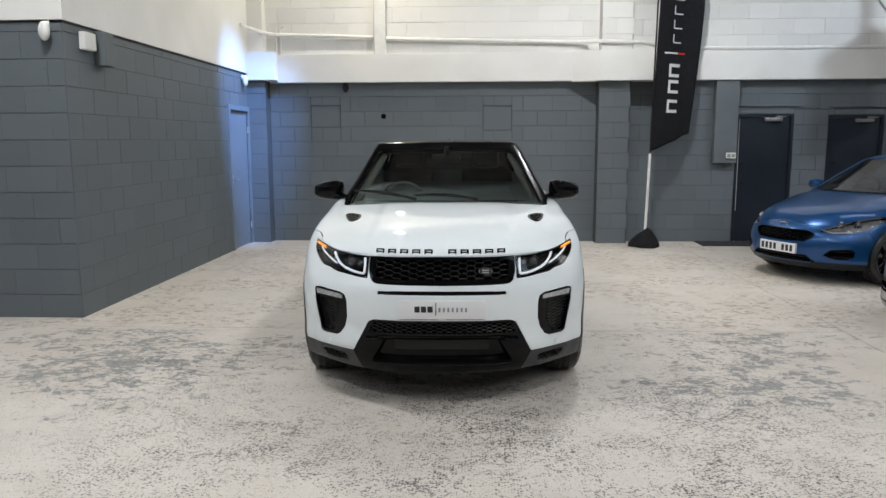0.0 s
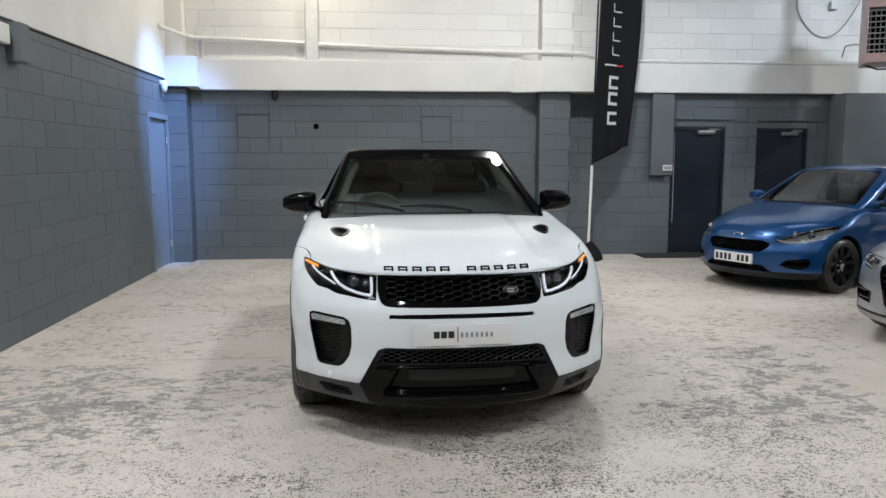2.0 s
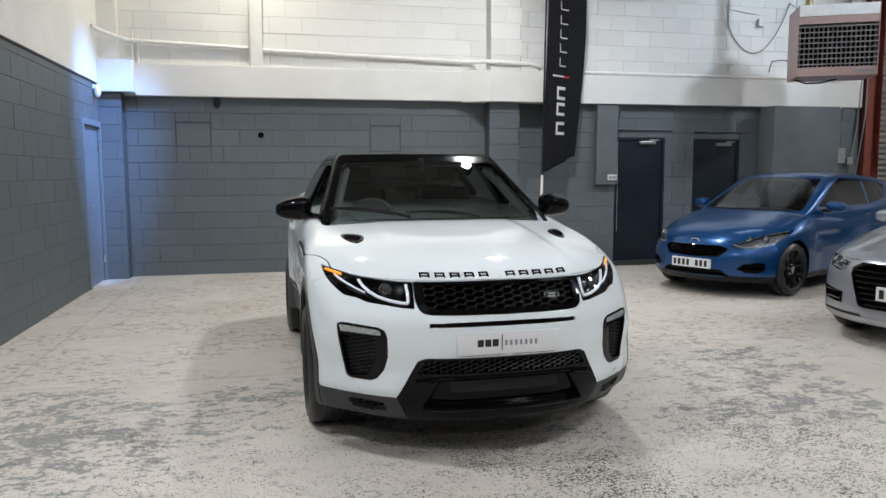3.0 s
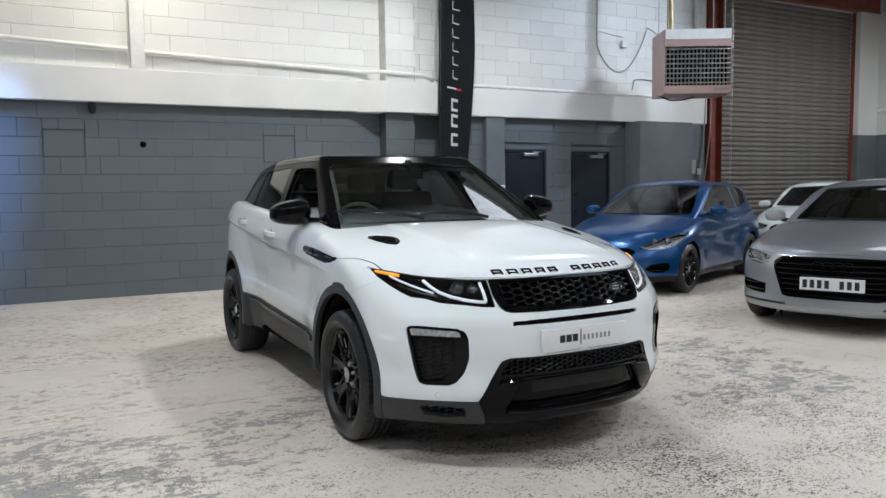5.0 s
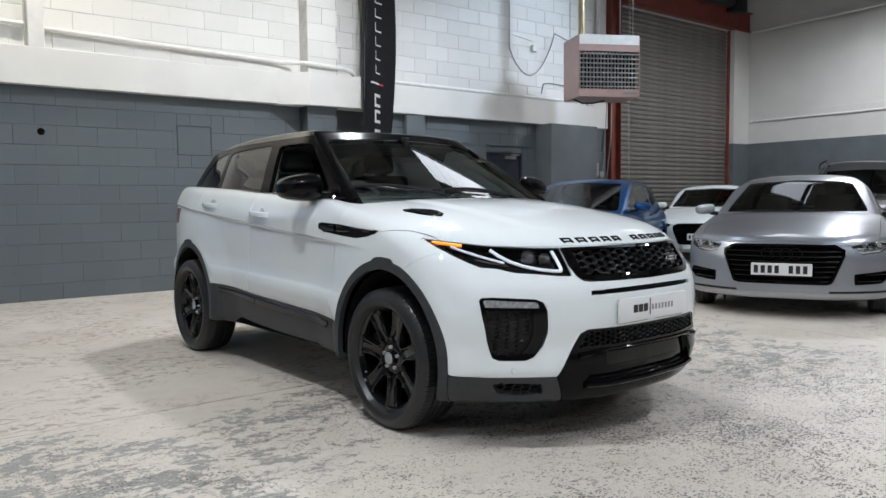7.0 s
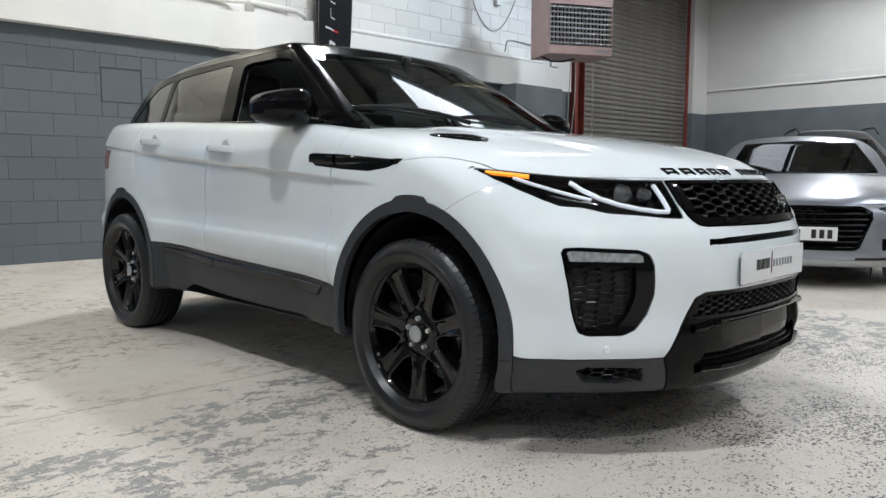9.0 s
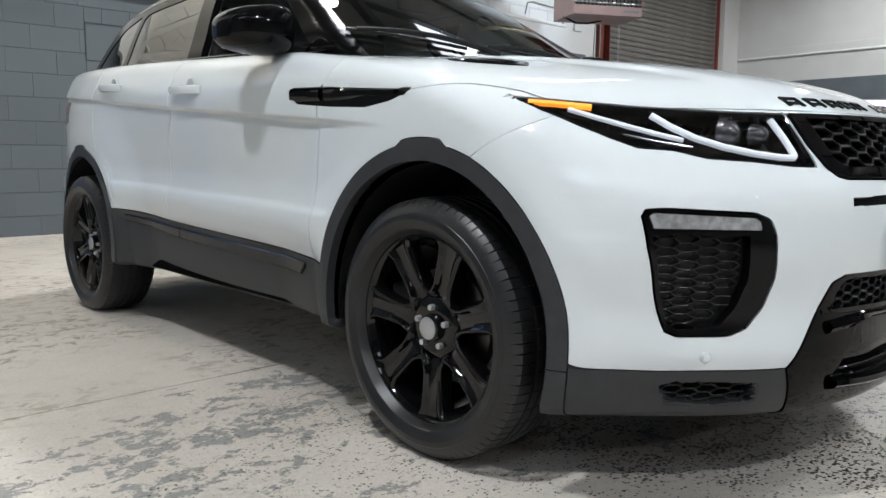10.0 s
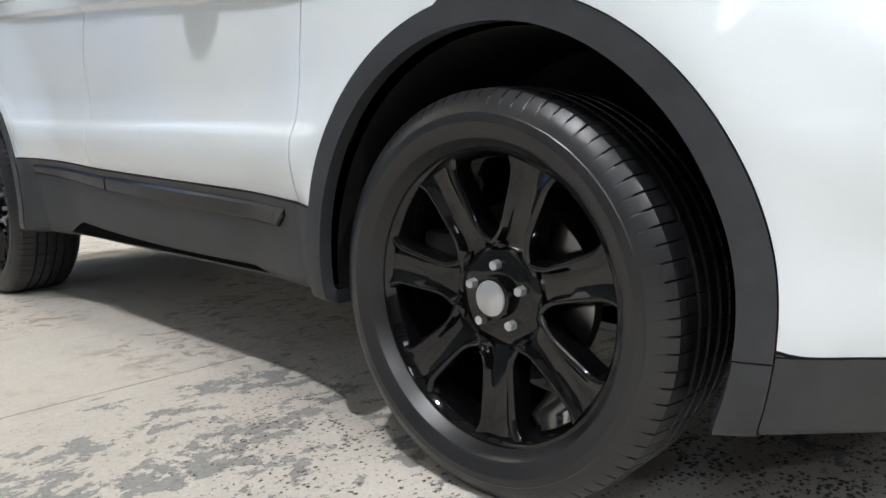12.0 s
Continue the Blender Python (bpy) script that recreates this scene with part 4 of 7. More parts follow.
# ---- the white car ----
def white_suv():
    car = new("suv_car")
    car.matrix_world = pose(0.055, 5.0015, 0, 0, 0, 1.55)
    tagged(car, "white five-door SUV with gloss black roof and black wheels", "car")
    WB, ZW, Y0 = 2.66, 0.358, 0.027
    hood_c = curve((-0.95, 0.86), (-0.80, 0.915), (-0.70, 0.962), (-0.55, 1.018), (-0.35, 1.060), (-0.1, 1.095), (0.2, 1.130), (0.45, 1.150), (0.6, 1.160), (0.75, 1.172), (1.0, 1.188), (2.6, 1.274), (3.3, 1.295), (3.6, 1.285))
    hood_d = curve((-0.9, 0.22), (-0.6, 0.20), (-0.25, 0.150), (0.0, 0.100), (0.4, 0.055), (0.8, 0.02), (3.6, 0.02))
    lean = curve((0.15, 0.16), (0.20, 0.07), (0.25, 0.035), (0.32, 0.010), (0.38, 0.0), (0.48, 0.006), (0.60, 0.0), (0.69, 0.004), (0.735, 0.012), (0.80, 0.04), (0.88, 0.085), (0.93, 0.115), (1.0, 0.19), (1.2, 0.5))
    side = curve((0.1, 0.80), (0.26, 0.845), (0.36, 0.862), (0.47, 0.872), (0.53, 0.894), (0.60, 0.908), (0.625, 0.906), (0.66, 0.894), (0.72, 0.889), (0.82, 0.895), (0.95, 0.904), (1.04, 0.906), (1.10, 0.895), (1.18, 0.868), (1.3, 0.82), (1.5, 0.7))
    plan = curve((-1.0, -0.07), (-0.6, -0.045), (-0.45, -0.030), (-0.32, -0.008), (-0.2, 0.0), (0.0, 0.0), (1.3, 0.006), (2.2, 0.0), (2.7, -0.015), (3.1, -0.055), (3.4, -0.12), (3.6, -0.2))
    nose = curve((0.0, -0.875), (0.2, -0.868), (0.4, -0.828), (0.58, -0.742), (0.7, -0.650), (0.8, -0.562), (0.88, -0.490), (0.95, -0.425), (1.05, -0.33), (1.6, 0.2))
    rear = curve((0.1, 3.30), (0.35, 3.42), (0.55, 3.47), (0.75, 3.47), (0.85, 3.43), (1.1, 3.40), (1.25, 3.36), (1.4, 3.25))

    def body(x, y, z):
        ax = np.abs(x)
        slope = 1.65 * ax ** 1.5
        fr = (nose(ax) + lean(z) * (1 + 0.8 * (ax / 0.8) ** 2) - y) / np.sqrt(1 + slope * slope)
        fr = fr + 0.030 * step01(ax, 0.43 - 0.55 * (z - 0.30), 0.40 - 0.55 * (z - 0.30)) * step01(z, 0.302, 0.318) * step01(z, 0.452, 0.438)
        w = side(z - 0.026 * np.clip(y - 0.5, 0, 2) * step01(z, 0.85, 0.72)) + plan(y)
        for yc in (Y0, Y0 + WB):
            r = np.hypot(y - yc, (z - ZW) * 0.96)
            w = w + 0.038 * step01(r, 0.82, 0.47)
            w = w + (0.938 + plan(y) - w) * step01(np.hypot(y - yc, z - 0.386), 0.56, 0.46)
        crease = 0.916 + 0.079 * (y - 0.41)
        w = w + 0.017 * step01(z - crease, -0.013, 0.006) * step01(z - crease, 0.20, 0.03) * step01(y, 0.15, 0.6)
        sd = ax - w
        top = z - (hood_c(y) - hood_d(y) * (ax / 0.9) ** 3 + 0.010 * step01(ax, 0.50, 0.42) * step01(y, -0.9, -0.2) * step01(y, 0.6, 0.3))
        rr = y - (rear(z) - 0.22 * ax ** 3)
        F = smooth_max(fr, sd, 0.07)
        F = smooth_max(F, top, 0.055)
        F = smooth_max(F, rr, 0.12)
        return smooth_max(F, 0.212 + 0.078 * step01(y, 0.05, 0.35) * step01(y, 2.66, 2.35) - z, 0.03)

    S = Shell(body, (-0.95, -0.9, 0.2), (0.95, 3.5, 1.2), (-0.30, 2.9, 0.66), 0.024)

    # fine rows along the shoulder crease and the lower scallop
    for q in (-0.020, -0.013, -0.008, -0.003, 0.002, 0.007, 0.014):
        S.row(lambda x, y, z: z - 0.916 - 0.079 * (y - 0.41) - q)
    for q in (0.53, 0.58, 0.605, 0.625, 0.645, 0.66, 0.69):
        S.row(lambda x, y, z: z - q - 0.026 * np.clip(y - 0.5, 0, 2))

    # finer rows over the front, for clean edges round lamps and grilles
    ahead = lambda x, y, z: (y < -0.1) & (z > 0.24) & (z < 0.99) & (np.abs(x) > 0.3)
    for k in range(26):
        S.row(lambda x, y, z: z - 0.262 - 0.0272 * k, ahead)
    low = lambda x, y, z: (y < -0.6) & (z > 0.24) & (z < 0.5) & (np.abs(x) < 0.56)
    for q in (0.298, 0.306, 0.314, 0.322, 0.432, 0.440, 0.448, 0.456):
        S.row(lambda x, y, z: z - q, low)
    for q in (0.39, 0.40, 0.41, 0.42, 0.43, 0.44):
        S.row(lambda x, y, z: np.abs(x) - q + 0.55 * (z - 0.30), low)
    for k in range(22):
        S.row(lambda x, y, z: np.abs(x) - 0.36 - 0.0243 * k, ahead)

    def arch_r(y, z):
        return np.minimum(np.hypot(y - Y0 - 0.016, z - 0.386), np.hypot(y - Y0 - WB, z - 0.386))

    def notch(y, z):
        """Raised tab on top of the arch trim."""
        q = np.minimum(np.abs(y - Y0 - 0.01), np.abs(y - Y0 - WB - 0.01))
        return 0.014 * step01(q, 0.095, 0.07)

    S.carve("well", lambda x, y, z: np.maximum(arch_r(y, z) - 0.418, 0.5 - np.abs(x)))
    sill_z = curve((-1.5, 0.345), (-0.46, 0.345), (-0.3, 0.40), (0.3, 0.47), (0.56, 0.488), (1.62, 0.533), (2.2, 0.562), (2.9, 0.50), (3.2, 0.46), (3.6, 0.46))
    S.carve("arch", lambda x, y, z: np.maximum.reduce([arch_r(y, z) - 0.464 - notch(y, z), 0.5 - np.abs(x), 0.1 - z]), 0.0012)
    LAMP = [(0.446, 0.917), (0.535, 0.918), (0.63, 0.923), (0.714, 0.932), (0.786, 0.946), (0.855, 0.960), (0.850, 0.922), (0.826, 0.888), (0.793, 0.857), (0.764, 0.836), (0.712, 0.831), (0.664, 0.813), (0.590, 0.807), (0.51, 0.797), (0.452, 0.795)]
    GRILLE = [(0.0, 0.920), (0.440, 0.917), (0.443, 0.84), (0.430, 0.793), (0.410, 0.774), (0.380, 0.768), (0.0, 0.764), (-0.1, 0.764), (-0.1, 0.920)]
    FOG = [(0.814, 0.690), (0.806, 0.704), (0.770, 0.706), (0.625, 0.696), (0.598, 0.682), (0.586, 0.65), (0.584, 0.55), (0.600, 0.487), (0.632, 0.441), (0.663, 0.424), (0.752, 0.424), (0.772, 0.435), (0.790, 0.52), (0.808, 0.62)]
    INTAKE = [(-0.1, 0.552), (0.405, 0.552), (0.44, 0.535), (0.475, 0.468), (0.40, 0.462), (-0.1, 0.462)]
    SKID = [(-0.1, 0.552), (0.408, 0.552), (0.445, 0.537), (0.545, 0.345), (0.475, 0.20), (-0.1, 0.20)]
    SLOT = [(-0.1, 0.727), (0.385, 0.727), (0.388, 0.708), (-0.1, 0.708)]
    S.carve("headlight", poly_front(LAMP, 0.3), 0.002)
    S.carve("grille", poly_front(GRILLE, 0.0), 0.0025)
    S.carve("fog", poly_front(FOG, 0.0), 0.002)
    MESHP = [(0.802, 0.650), (0.637, 0.646), (0.635, 0.547), (0.650, 0.487), (0.680, 0.445), (0.752, 0.440), (0.766, 0.450), (0.785, 0.54)]
    LAMPP = [(0.804, 0.690), (0.795, 0.697), (0.626, 0.686), (0.616, 0.678), (0.614, 0.657), (0.798, 0.662)]
    S.carve("fog_mesh", poly_front(MESHP, 0.0), 0.0, over=("fog",))
    S.carve("fog_lamp", poly_front(LAMPP, 0.0), 0.0012, over=("fog",))
    S.carve("lamp_in", lambda x, y, z: np.maximum(inside_poly(np.abs(x), z, LAMP) + 0.009, y - 0.3), 0.0, over=("headlight",))
    S.carve("grille_open", poly_front([(-1, 0.906), (0.402, 0.904), (0.395, 0.812), (0.374, 0.793), (-1, 0.786)], 0.0), 0.0, over=("grille",))
    S.carve("slot", poly_front(SLOT, 0.0), 0.0)
    S.carve("intake", poly_front(INTAKE, 0.0), 0.0)
    S.carve("intake_open", poly_front([(-1, 0.541), (0.40, 0.541), (0.415, 0.530), (0.448, 0.474), (-1, 0.474)], 0.0), 0.0, over=("intake",))
    S.carve("skid", poly_front(SKID, 0.0), 0.0015)
    S.carve("valance", lambda x, y, z: np.maximum.reduce([z - 0.345, y - 0.0]), 0.0015)
    S.carve("corner_vent", poly_front([(0.595, 0.318), (0.745, 0.326), (0.775, 0.302), (0.738, 0.258), (0.64, 0.250), (0.575, 0.265)], 0.0), 0.0, over=("valance",))
    S.carve("arch_end", lambda x, y, z: np.maximum(z - 0.335, y - 0.1), 0.0015, over=("arch",))
    S.carve("sill", lambda x, y, z: np.maximum.reduce([z - sill_z(y), 0.5 - np.abs(x), y - 2.5]), 0.0025)
    S.carve("rear_valance", lambda x, y, z: np.maximum(z - 0.47, 2.4 - y), 0.0015)
    VENT = [(0.685, 1.028), (0.47, 1.019), (0.28, 1.003), (0.080, 0.989), (0.17, 0.963), (0.28, 0.951), (0.45, 0.960), (0.645, 0.977)]
    S.carve("vent", poly_side(VENT), 0.001)
    bz = curve((-1.2, 0.923), (-0.5, 0.927), (-0.29, 0.948), (-0.18, 0.978), (-0.04, 0.998), (0.13, 0.987), (0.3, 1.002), (0.5, 1.02), (0.7, 1.04))
    gapy = curve((0.4, 0.57), (0.49, 0.565), (0.65, 0.555), (0.915, 0.53), (1.02, 0.508), (1.07, 0.470), (1.12, 0.46), (1.3, 0.46))
    S.carve("bonnet", lambda x, y, z: np.maximum.reduce([bz(y) - z, y - np.where(np.abs(x) > 0.7, gapy(z), 0.44)]), 0.0015)
    bl = curve((0.2, 0.1), (0.70, -0.02), (0.805, -0.129), (0.91, -0.32), (1.0, -0.45))
    S.carve("front_bumper", lambda x, y, z: y - bl(z), 0.0018)
    S.carve("wing", lambda x, y, z: np.maximum(y - gapy(z), 0.5 - np.abs(x)), 0.0022)
    dg = curve((0.4, 1.74), (0.55, 1.695), (0.7, 1.668), (0.85, 1.655), (1.0, 1.600), (1.2, 1.565), (1.4, 1.55))
    S.carve("front_door", lambda x, y, z: np.maximum(y - dg(z), 0.55 - np.abs(x)), 0.0022)
    rg = curve((0.4, 2.1), (0.55, 2.20), (0.72, 2.30), (0.86, 2.46), (1.1, 2.52), (1.3, 2.52))
    S.carve("rear_door", lambda x, y, z: np.maximum(y - rg(z), 0.55 - np.abs(x)), 0.0022)
    TAIL = [(3.02, 1.10), (3.02, 0.985), (3.6, 0.97), (3.6, 1.12)]
    S.carve("tail_lamp", poly_side(TAIL, 0.4), 0.0015)
    S.carve("tailgate", lambda x, y, z: np.maximum.reduce([3.18 - y, 0.62 - z, np.abs(x) - 0.70]), 0.002)

    W = M_CARWHITE
    S.piece("bonnet", "bonnet", W, car, text="white clamshell bonnet")
    S.piece("front_bumper", "front_bumper", W, car, text="white front bumper")
    S.piece("skid_plate", "skid", M_SKID, car, out=0.003, text="gloss black lower bumper")
    both(lambda s: S.piece("front_valance", "valance", M_TRIM, car, keep=lambda x, y, z: x * s > 0, text="dark grey plastic valance"))
    S.piece("rear_valance", "rear_valance", M_TRIM, car, text="dark grey plastic rear valance")
    S.piece("tailgate", "tailgate", W, car)
    S.piece("rear_body", "body", W, car, text="white rear quarter panels")
    both(lambda s: S.piece("front_wing", "wing", W, car, keep=lambda x, y, z: x * s > 0))
    both(lambda s: S.piece("sill", "sill", M_TRIM, car, out=0.002, keep=lambda x, y, z: x * s > 0, text="dark grey plastic sill"))
    both(lambda s: S.piece("tail_lamp", "tail_lamp", M_REDLAMP, car, keep=lambda x, y, z: x * s > 0, text="red rear lamp"))
    for s in (-1, 1):
        for a, b in ((-1, 1.3), (1.3, 4)):
            if b < 2:
                S.piece("arch_end", "arch_end", M_TRIM, car, thick=0.03, out=0.003, keep=lambda x, y, z: x * s > 0)
            S.piece("arch_trim", "arch", M_TRIM, car, thick=0.03, out=0.005, keep=lambda x, y, z: (x * s > 0) & (y > a) & (y < b), text="dark grey plastic wheel-arch trim")
    doors = []
    for s in (-1, 1):
        for nm in ("front_door", "rear_door"):
            doors.append((nm, s, S.piece(nm, nm, W, car, keep=lambda x, y, z: x * s > 0)))
    # black inner shell that gives the panel gaps their shade, and wheel housings
    OPEN = ("well", "headlight", "lamp_in", "grille", "grille_open", "fog", "fog_mesh", "fog_lamp", "intake", "intake_open", "vent", "corner_vent")
    keep_inner = [n for n in S.names if n not in OPEN]
    # black backing added behind the front openings so strip light can't leak out
    S.piece("light_leak_stop", [n for n in OPEN if n not in ("well", "vent")], M_VOID, car, thick=0, out=-0.075)
    S.piece("inner_shell", keep_inner, M_VOID, car, thick=0, out=-0.016)
    for yc in (Y0, Y0 + WB):
        for s in (-1, 1):
            bm = bmesh.new()
            spin(bm, [(0.44, 0.0), (0.44, 0.36), (0.0, 0.36)], 48, Matrix(((0, 0, -s, s * 0.90), (1, 0, 0, yc - 0.006), (0, 1, 0, ZW), (0, 0, 0, 1))))
            bmesh.ops.delete(bm, geom=[f for f in bm.faces if min(v.co.z for v in f.verts) < 0.30], context="FACES")
            part("wheel_housing", bm, M_LINER, car, "black felted arch liner", smooth=True)

    # sill mouldings and door pieces
    for s in (-1, 1):
        for y0, y1 in ((0.64, 1.612), (1.622, 2.14)):
            bm = bmesh.new()
            n = 28
            rows = []
            for k in range(n + 1):
                y = y0 + (y1 - y0) * k / n
                zt = float(sill_z(y)) - 0.020
                hgt = 0.050 - 0.014 * max(0.0, (y - 1.62) / 0.52)
                if y0 < 1:  # rounded lower corner at the front end
                    hgt *= 0.35 + 0.65 * math.sqrt(1 - (1 - min(1.0, (y - y0) / 0.055)) ** 2)
                sec = [(zt, -0.003), (zt - 0.002, 0.005), (zt - 0.010, 0.011), (zt - hgt + 0.008, 0.013), (zt - hgt + 0.002, 0.008), (zt - hgt, -0.003)]
                rows.append([bm.verts.new((S.on_side(y, z, s) + s * o, y, z)) for z, o in sec])
            for A, B in zip(rows, rows[1:]):
                for i in range(len(A) - 1):
                    bm.faces.new((A[i], A[i + 1], B[i + 1], B[i]))
            bm.faces.new(rows[0])
            bm.faces.new(rows[-1])
            bmesh.ops.recalc_face_normals(bm, faces=bm.faces)
            part("sill_moulding", bm, M_STRIP, car, "glossy black strip on the sill", smooth=False)
    for nm, s, ob in doors:
        yc, zc = (1.425, 1.066) if nm == "front_door" else (2.275, 1.126)
        xo = S.on_side(yc, zc, s)
        bm = bmesh.new()
        # pull handle: a bar that stands off a scooped pocket
        pts = [(yc - 0.125, -0.004), (yc - 0.10, 0.020), (yc - 0.03, 0.030), (yc + 0.06, 0.030), (yc + 0.105, 0.020), (yc + 0.125, -0.004)]
        rows = []
        for y, o in pts:
            hh = 0.018
            zt = zc + 0.04 * (y - yc)
            rows.append([bm.verts.new((S.on_side(y, zt, s) + s * (o + q), y, zt + e)) for q, e in ((-0.012, hh), (0.004, hh * 0.8), (0.008, 0), (0.004, -hh * 0.8), (-0.012, -hh))])
        for A, B in zip(rows, rows[1:]):
            for i in range(5):
                bm.faces.new((A[i], A[(i + 1) % 5], B[(i + 1) % 5], B[i]))
        bmesh.ops.recalc_face_normals(bm, faces=bm.faces)
        part("door_handle", bm, W, ob, smooth=True)
        # the pocket's shade is painted: a disc greyer than the white door
        bm = bmesh.new()
        spin(bm, [(0.0, 0.006), (0.02, 0.0065), (0.034, 0.004), (0.038, -0.004)], 28, Matrix(((0, 0, s, xo), (1, 0, 0, yc - 0.045), (0, 1, 0, zc + 0.008), (0, 0, 0, 1))))
        bmesh.ops.recalc_face_normals(bm, faces=bm.faces)
        part("handle_cup", bm, plain("shaded_handle_pocket", (0.55, 0.56, 0.56), 0.4, coat=0.5), ob, smooth=True)

    # side vents: gloss black blades
    for s in (-1, 1):
        S.piece("side_vent", "vent", M_GLOSSBLACK, car, thick=0.02, out=-0.004, keep=lambda x, y, z: x * s > 0, text="gloss black side vent")
        bm = bmesh.new()
        for y0, y1 in ((0.15, 0.49), (0.515, 0.675)):
            rows = []
            for k in range(9):
                y = y0 + (y1 - y0) * k / 8
                t = (y - 0.135) / 0.55
                zc, hh = 0.987 + 0.018 * t, 0.006 + 0.014 * min(1, t * 1.6)
                rows.append([bm.verts.new((S.on_side(y, zc + e * hh, s) + s * o, y, zc + e * hh)) for e, o in ((1, 0.0), (0.5, 0.006), (-0.6, 0.003), (-1, -0.004))])
            for A, B in zip(rows, rows[1:]):
                for i in range(3):
                    bm.faces.new((A[i], A[i + 1], B[i + 1], B[i]))
        bmesh.ops.recalc_face_normals(bm, faces=bm.faces)
        part("vent_blade", bm, M_GLOSSBLACK, car, smooth=True)

    # headlights
    def fy(x, z, d=0.0):
        return S.on_front(x, z) + d

    for s in (-1, 1):
        hl = S.piece("headlight", ["headlight", "lamp_in"], M_GLOSSBLACK, car, thick=0.0, out=-0.045, keep=lambda x, y, z: x * s > 0, text="clear headlight with white daytime strip and amber indicator")
        S.piece("lamp_wall", ["headlight", "lamp_in"], M_VOID, hl, thick=0.055, out=-0.030, keep=lambda x, y, z: (x * s > 0) & (inside_poly(np.abs(x), z, LAMP) > -0.02))
        S.piece("lamp_rim", "headlight", M_GLOSSBLACK, hl, thick=0.045, out=-0.001, keep=lambda x, y, z: x * s > 0)
        lens = S.piece("lens", ["headlight", "lamp_in"], M_LENS, hl, thick=0.0, out=0.0, keep=lambda x, y, z: x * s > 0, text="clear lamp cover")
        lens.visible_shadow = False

        def strip(nm, pts, r, mt, d=0.018, sub=6):
            P = []
            for (xa, za), (xb, zb) in zip(pts, pts[1:]):
                P += [(xa + (xb - xa) * k / sub, za + (zb - za) * k / sub) for k in range(sub)]
            P.append(pts[-1])
            bm = bmesh.new()
            tube(bm, [(s * x, fy(x, z, d), z) for x, z in P], r, 8)
            part(nm, bm, mt, hl, smooth=True)
        strip("light_strip", [(0.690, 0.910), (0.675, 0.885), (0.648, 0.858), (0.61, 0.838), (0.56, 0.824), (0.51, 0.816), (0.480, 0.815), (0.474, 0.822), (0.472, 0.86), (0.474, 0.902)], 0.0078, M_DRL, 0.016)
        strip("light_strip", [(0.800, 0.925), (0.775, 0.905), (0.742, 0.886), (0.705, 0.868), (0.668, 0.853)], 0.0058, M_DRL, 0.020)
        strip("indicator", [(0.842, 0.944), (0.815, 0.939), (0.79, 0.934), (0.768, 0.929)], 0.0075, M_INDIC, 0.010)
        strip("reflector_ridge", [(0.75, 0.865), (0.70, 0.848), (0.655, 0.838)], 0.004, M_LAMPDARK, 0.03)
        for cx, cz, r in ((0.56, 0.868, 0.034), (0.50, 0.866, 0.024)):
            bm = bmesh.new()
            spin(bm, [(0.0, 0.016), (r * 0.5, 0.013), (r * 0.85, 0.004), (r, -0.01), (r * 1.15, -0.006), (r * 1.25, -0.02)], 28, Matrix(((1, 0, 0, s * cx), (0, 0, -1, fy(cx, cz, 0.034)), (0, 1, 0, cz), (0, 0, 0, 1))))
            bmesh.ops.recalc_face_normals(bm, faces=bm.faces)
            part("projector", bm, M_LAMPDARK, hl, smooth=True)

    # grille
    gr = S.piece("grille", ["grille", "grille_open"], M_VOID, car, thick=0.0, out=-0.05, text="gloss black honeycomb radiator grille")
    S.piece("grille_frame", "grille", M_GLOSSBLACK, gr, thick=0.05, out=0.006)
    bm = bmesh.new()
    honeycomb(bm, [(-0.402, 0.906), (0.402, 0.906), (0.392, 0.80), (0.372, 0.792), (0.0, 0.785), (-0.372, 0.792), (-0.392, 0.80)], 0.066, 0.029, 0.0036, lambda x, z: fy(abs(x), z, 0.004), 0.024)
    part("grille_mesh", bm, M_GRILLE, gr)
    bm = bmesh.new()
    bx, bzz = 0.262, 0.842
    by = fy(bx, bzz, -0.006)
    for rx, rz, dy, nm in ((0.043, 0.023, 0.0, 0),):
        ring = [[bm.verts.new((bx + rx * q * math.cos(a), by + o, bzz + rz * q * math.sin(a))) for a in [2 * math.pi * k / 32 for k in range(32)]] for q, o in ((1.0, 0.012), (1.0, -0.002), (0.93, -0.005), (0.86, -0.002))]
        for A, B in zip(ring, ring[1:]):
            for k in range(32):
                bm.faces.new((A[k], A[(k + 1) % 32], B[(k + 1) % 32], B[k]))
    part("badge_rim", bm, M_CHROME, gr, smooth=True)
    bm = bmesh.new()
    v = [bm.verts.new((bx + 0.038 * math.cos(a), by - 0.001, bzz + 0.0205 * math.sin(a))) for a in [2 * math.pi * k / 32 for k in range(32)]]
    bm.faces.new(v)
    part("badge", bm, plain("dark_green_enamel", (0.02, 0.03, 0.027), 0.3, coat=0.5), gr)
    bm = bmesh.new()
    for zz in (0.006, -0.008):
        box(bm, (bx - 0.02, by - 0.003, bzz + zz - 0.003), (bx + 0.02, by - 0.0015, bzz + zz + 0.004))
    part("badge_mark", bm, M_CAP, gr)

    # fog lamp pods
    for s in (-1, 1):
        pod = S.piece("fog_pod", ["fog", "fog_mesh", "fog_lamp"], M_VOID, car, thick=0.0, out=-0.055, keep=lambda x, y, z: x * s > 0, text="gloss black bumper pod with honeycomb and fog lamp")
        S.piece("pod_surround", "fog", M_GLOSSBLACK, pod, thick=0.05, out=0.001, keep=lambda x, y, z: x * s > 0)
        bm = bmesh.new()
        honeycomb(bm, MESHP, 0.046, 0.020, 0.0019, lambda x, z: fy(x, z, 0.022), 0.012)
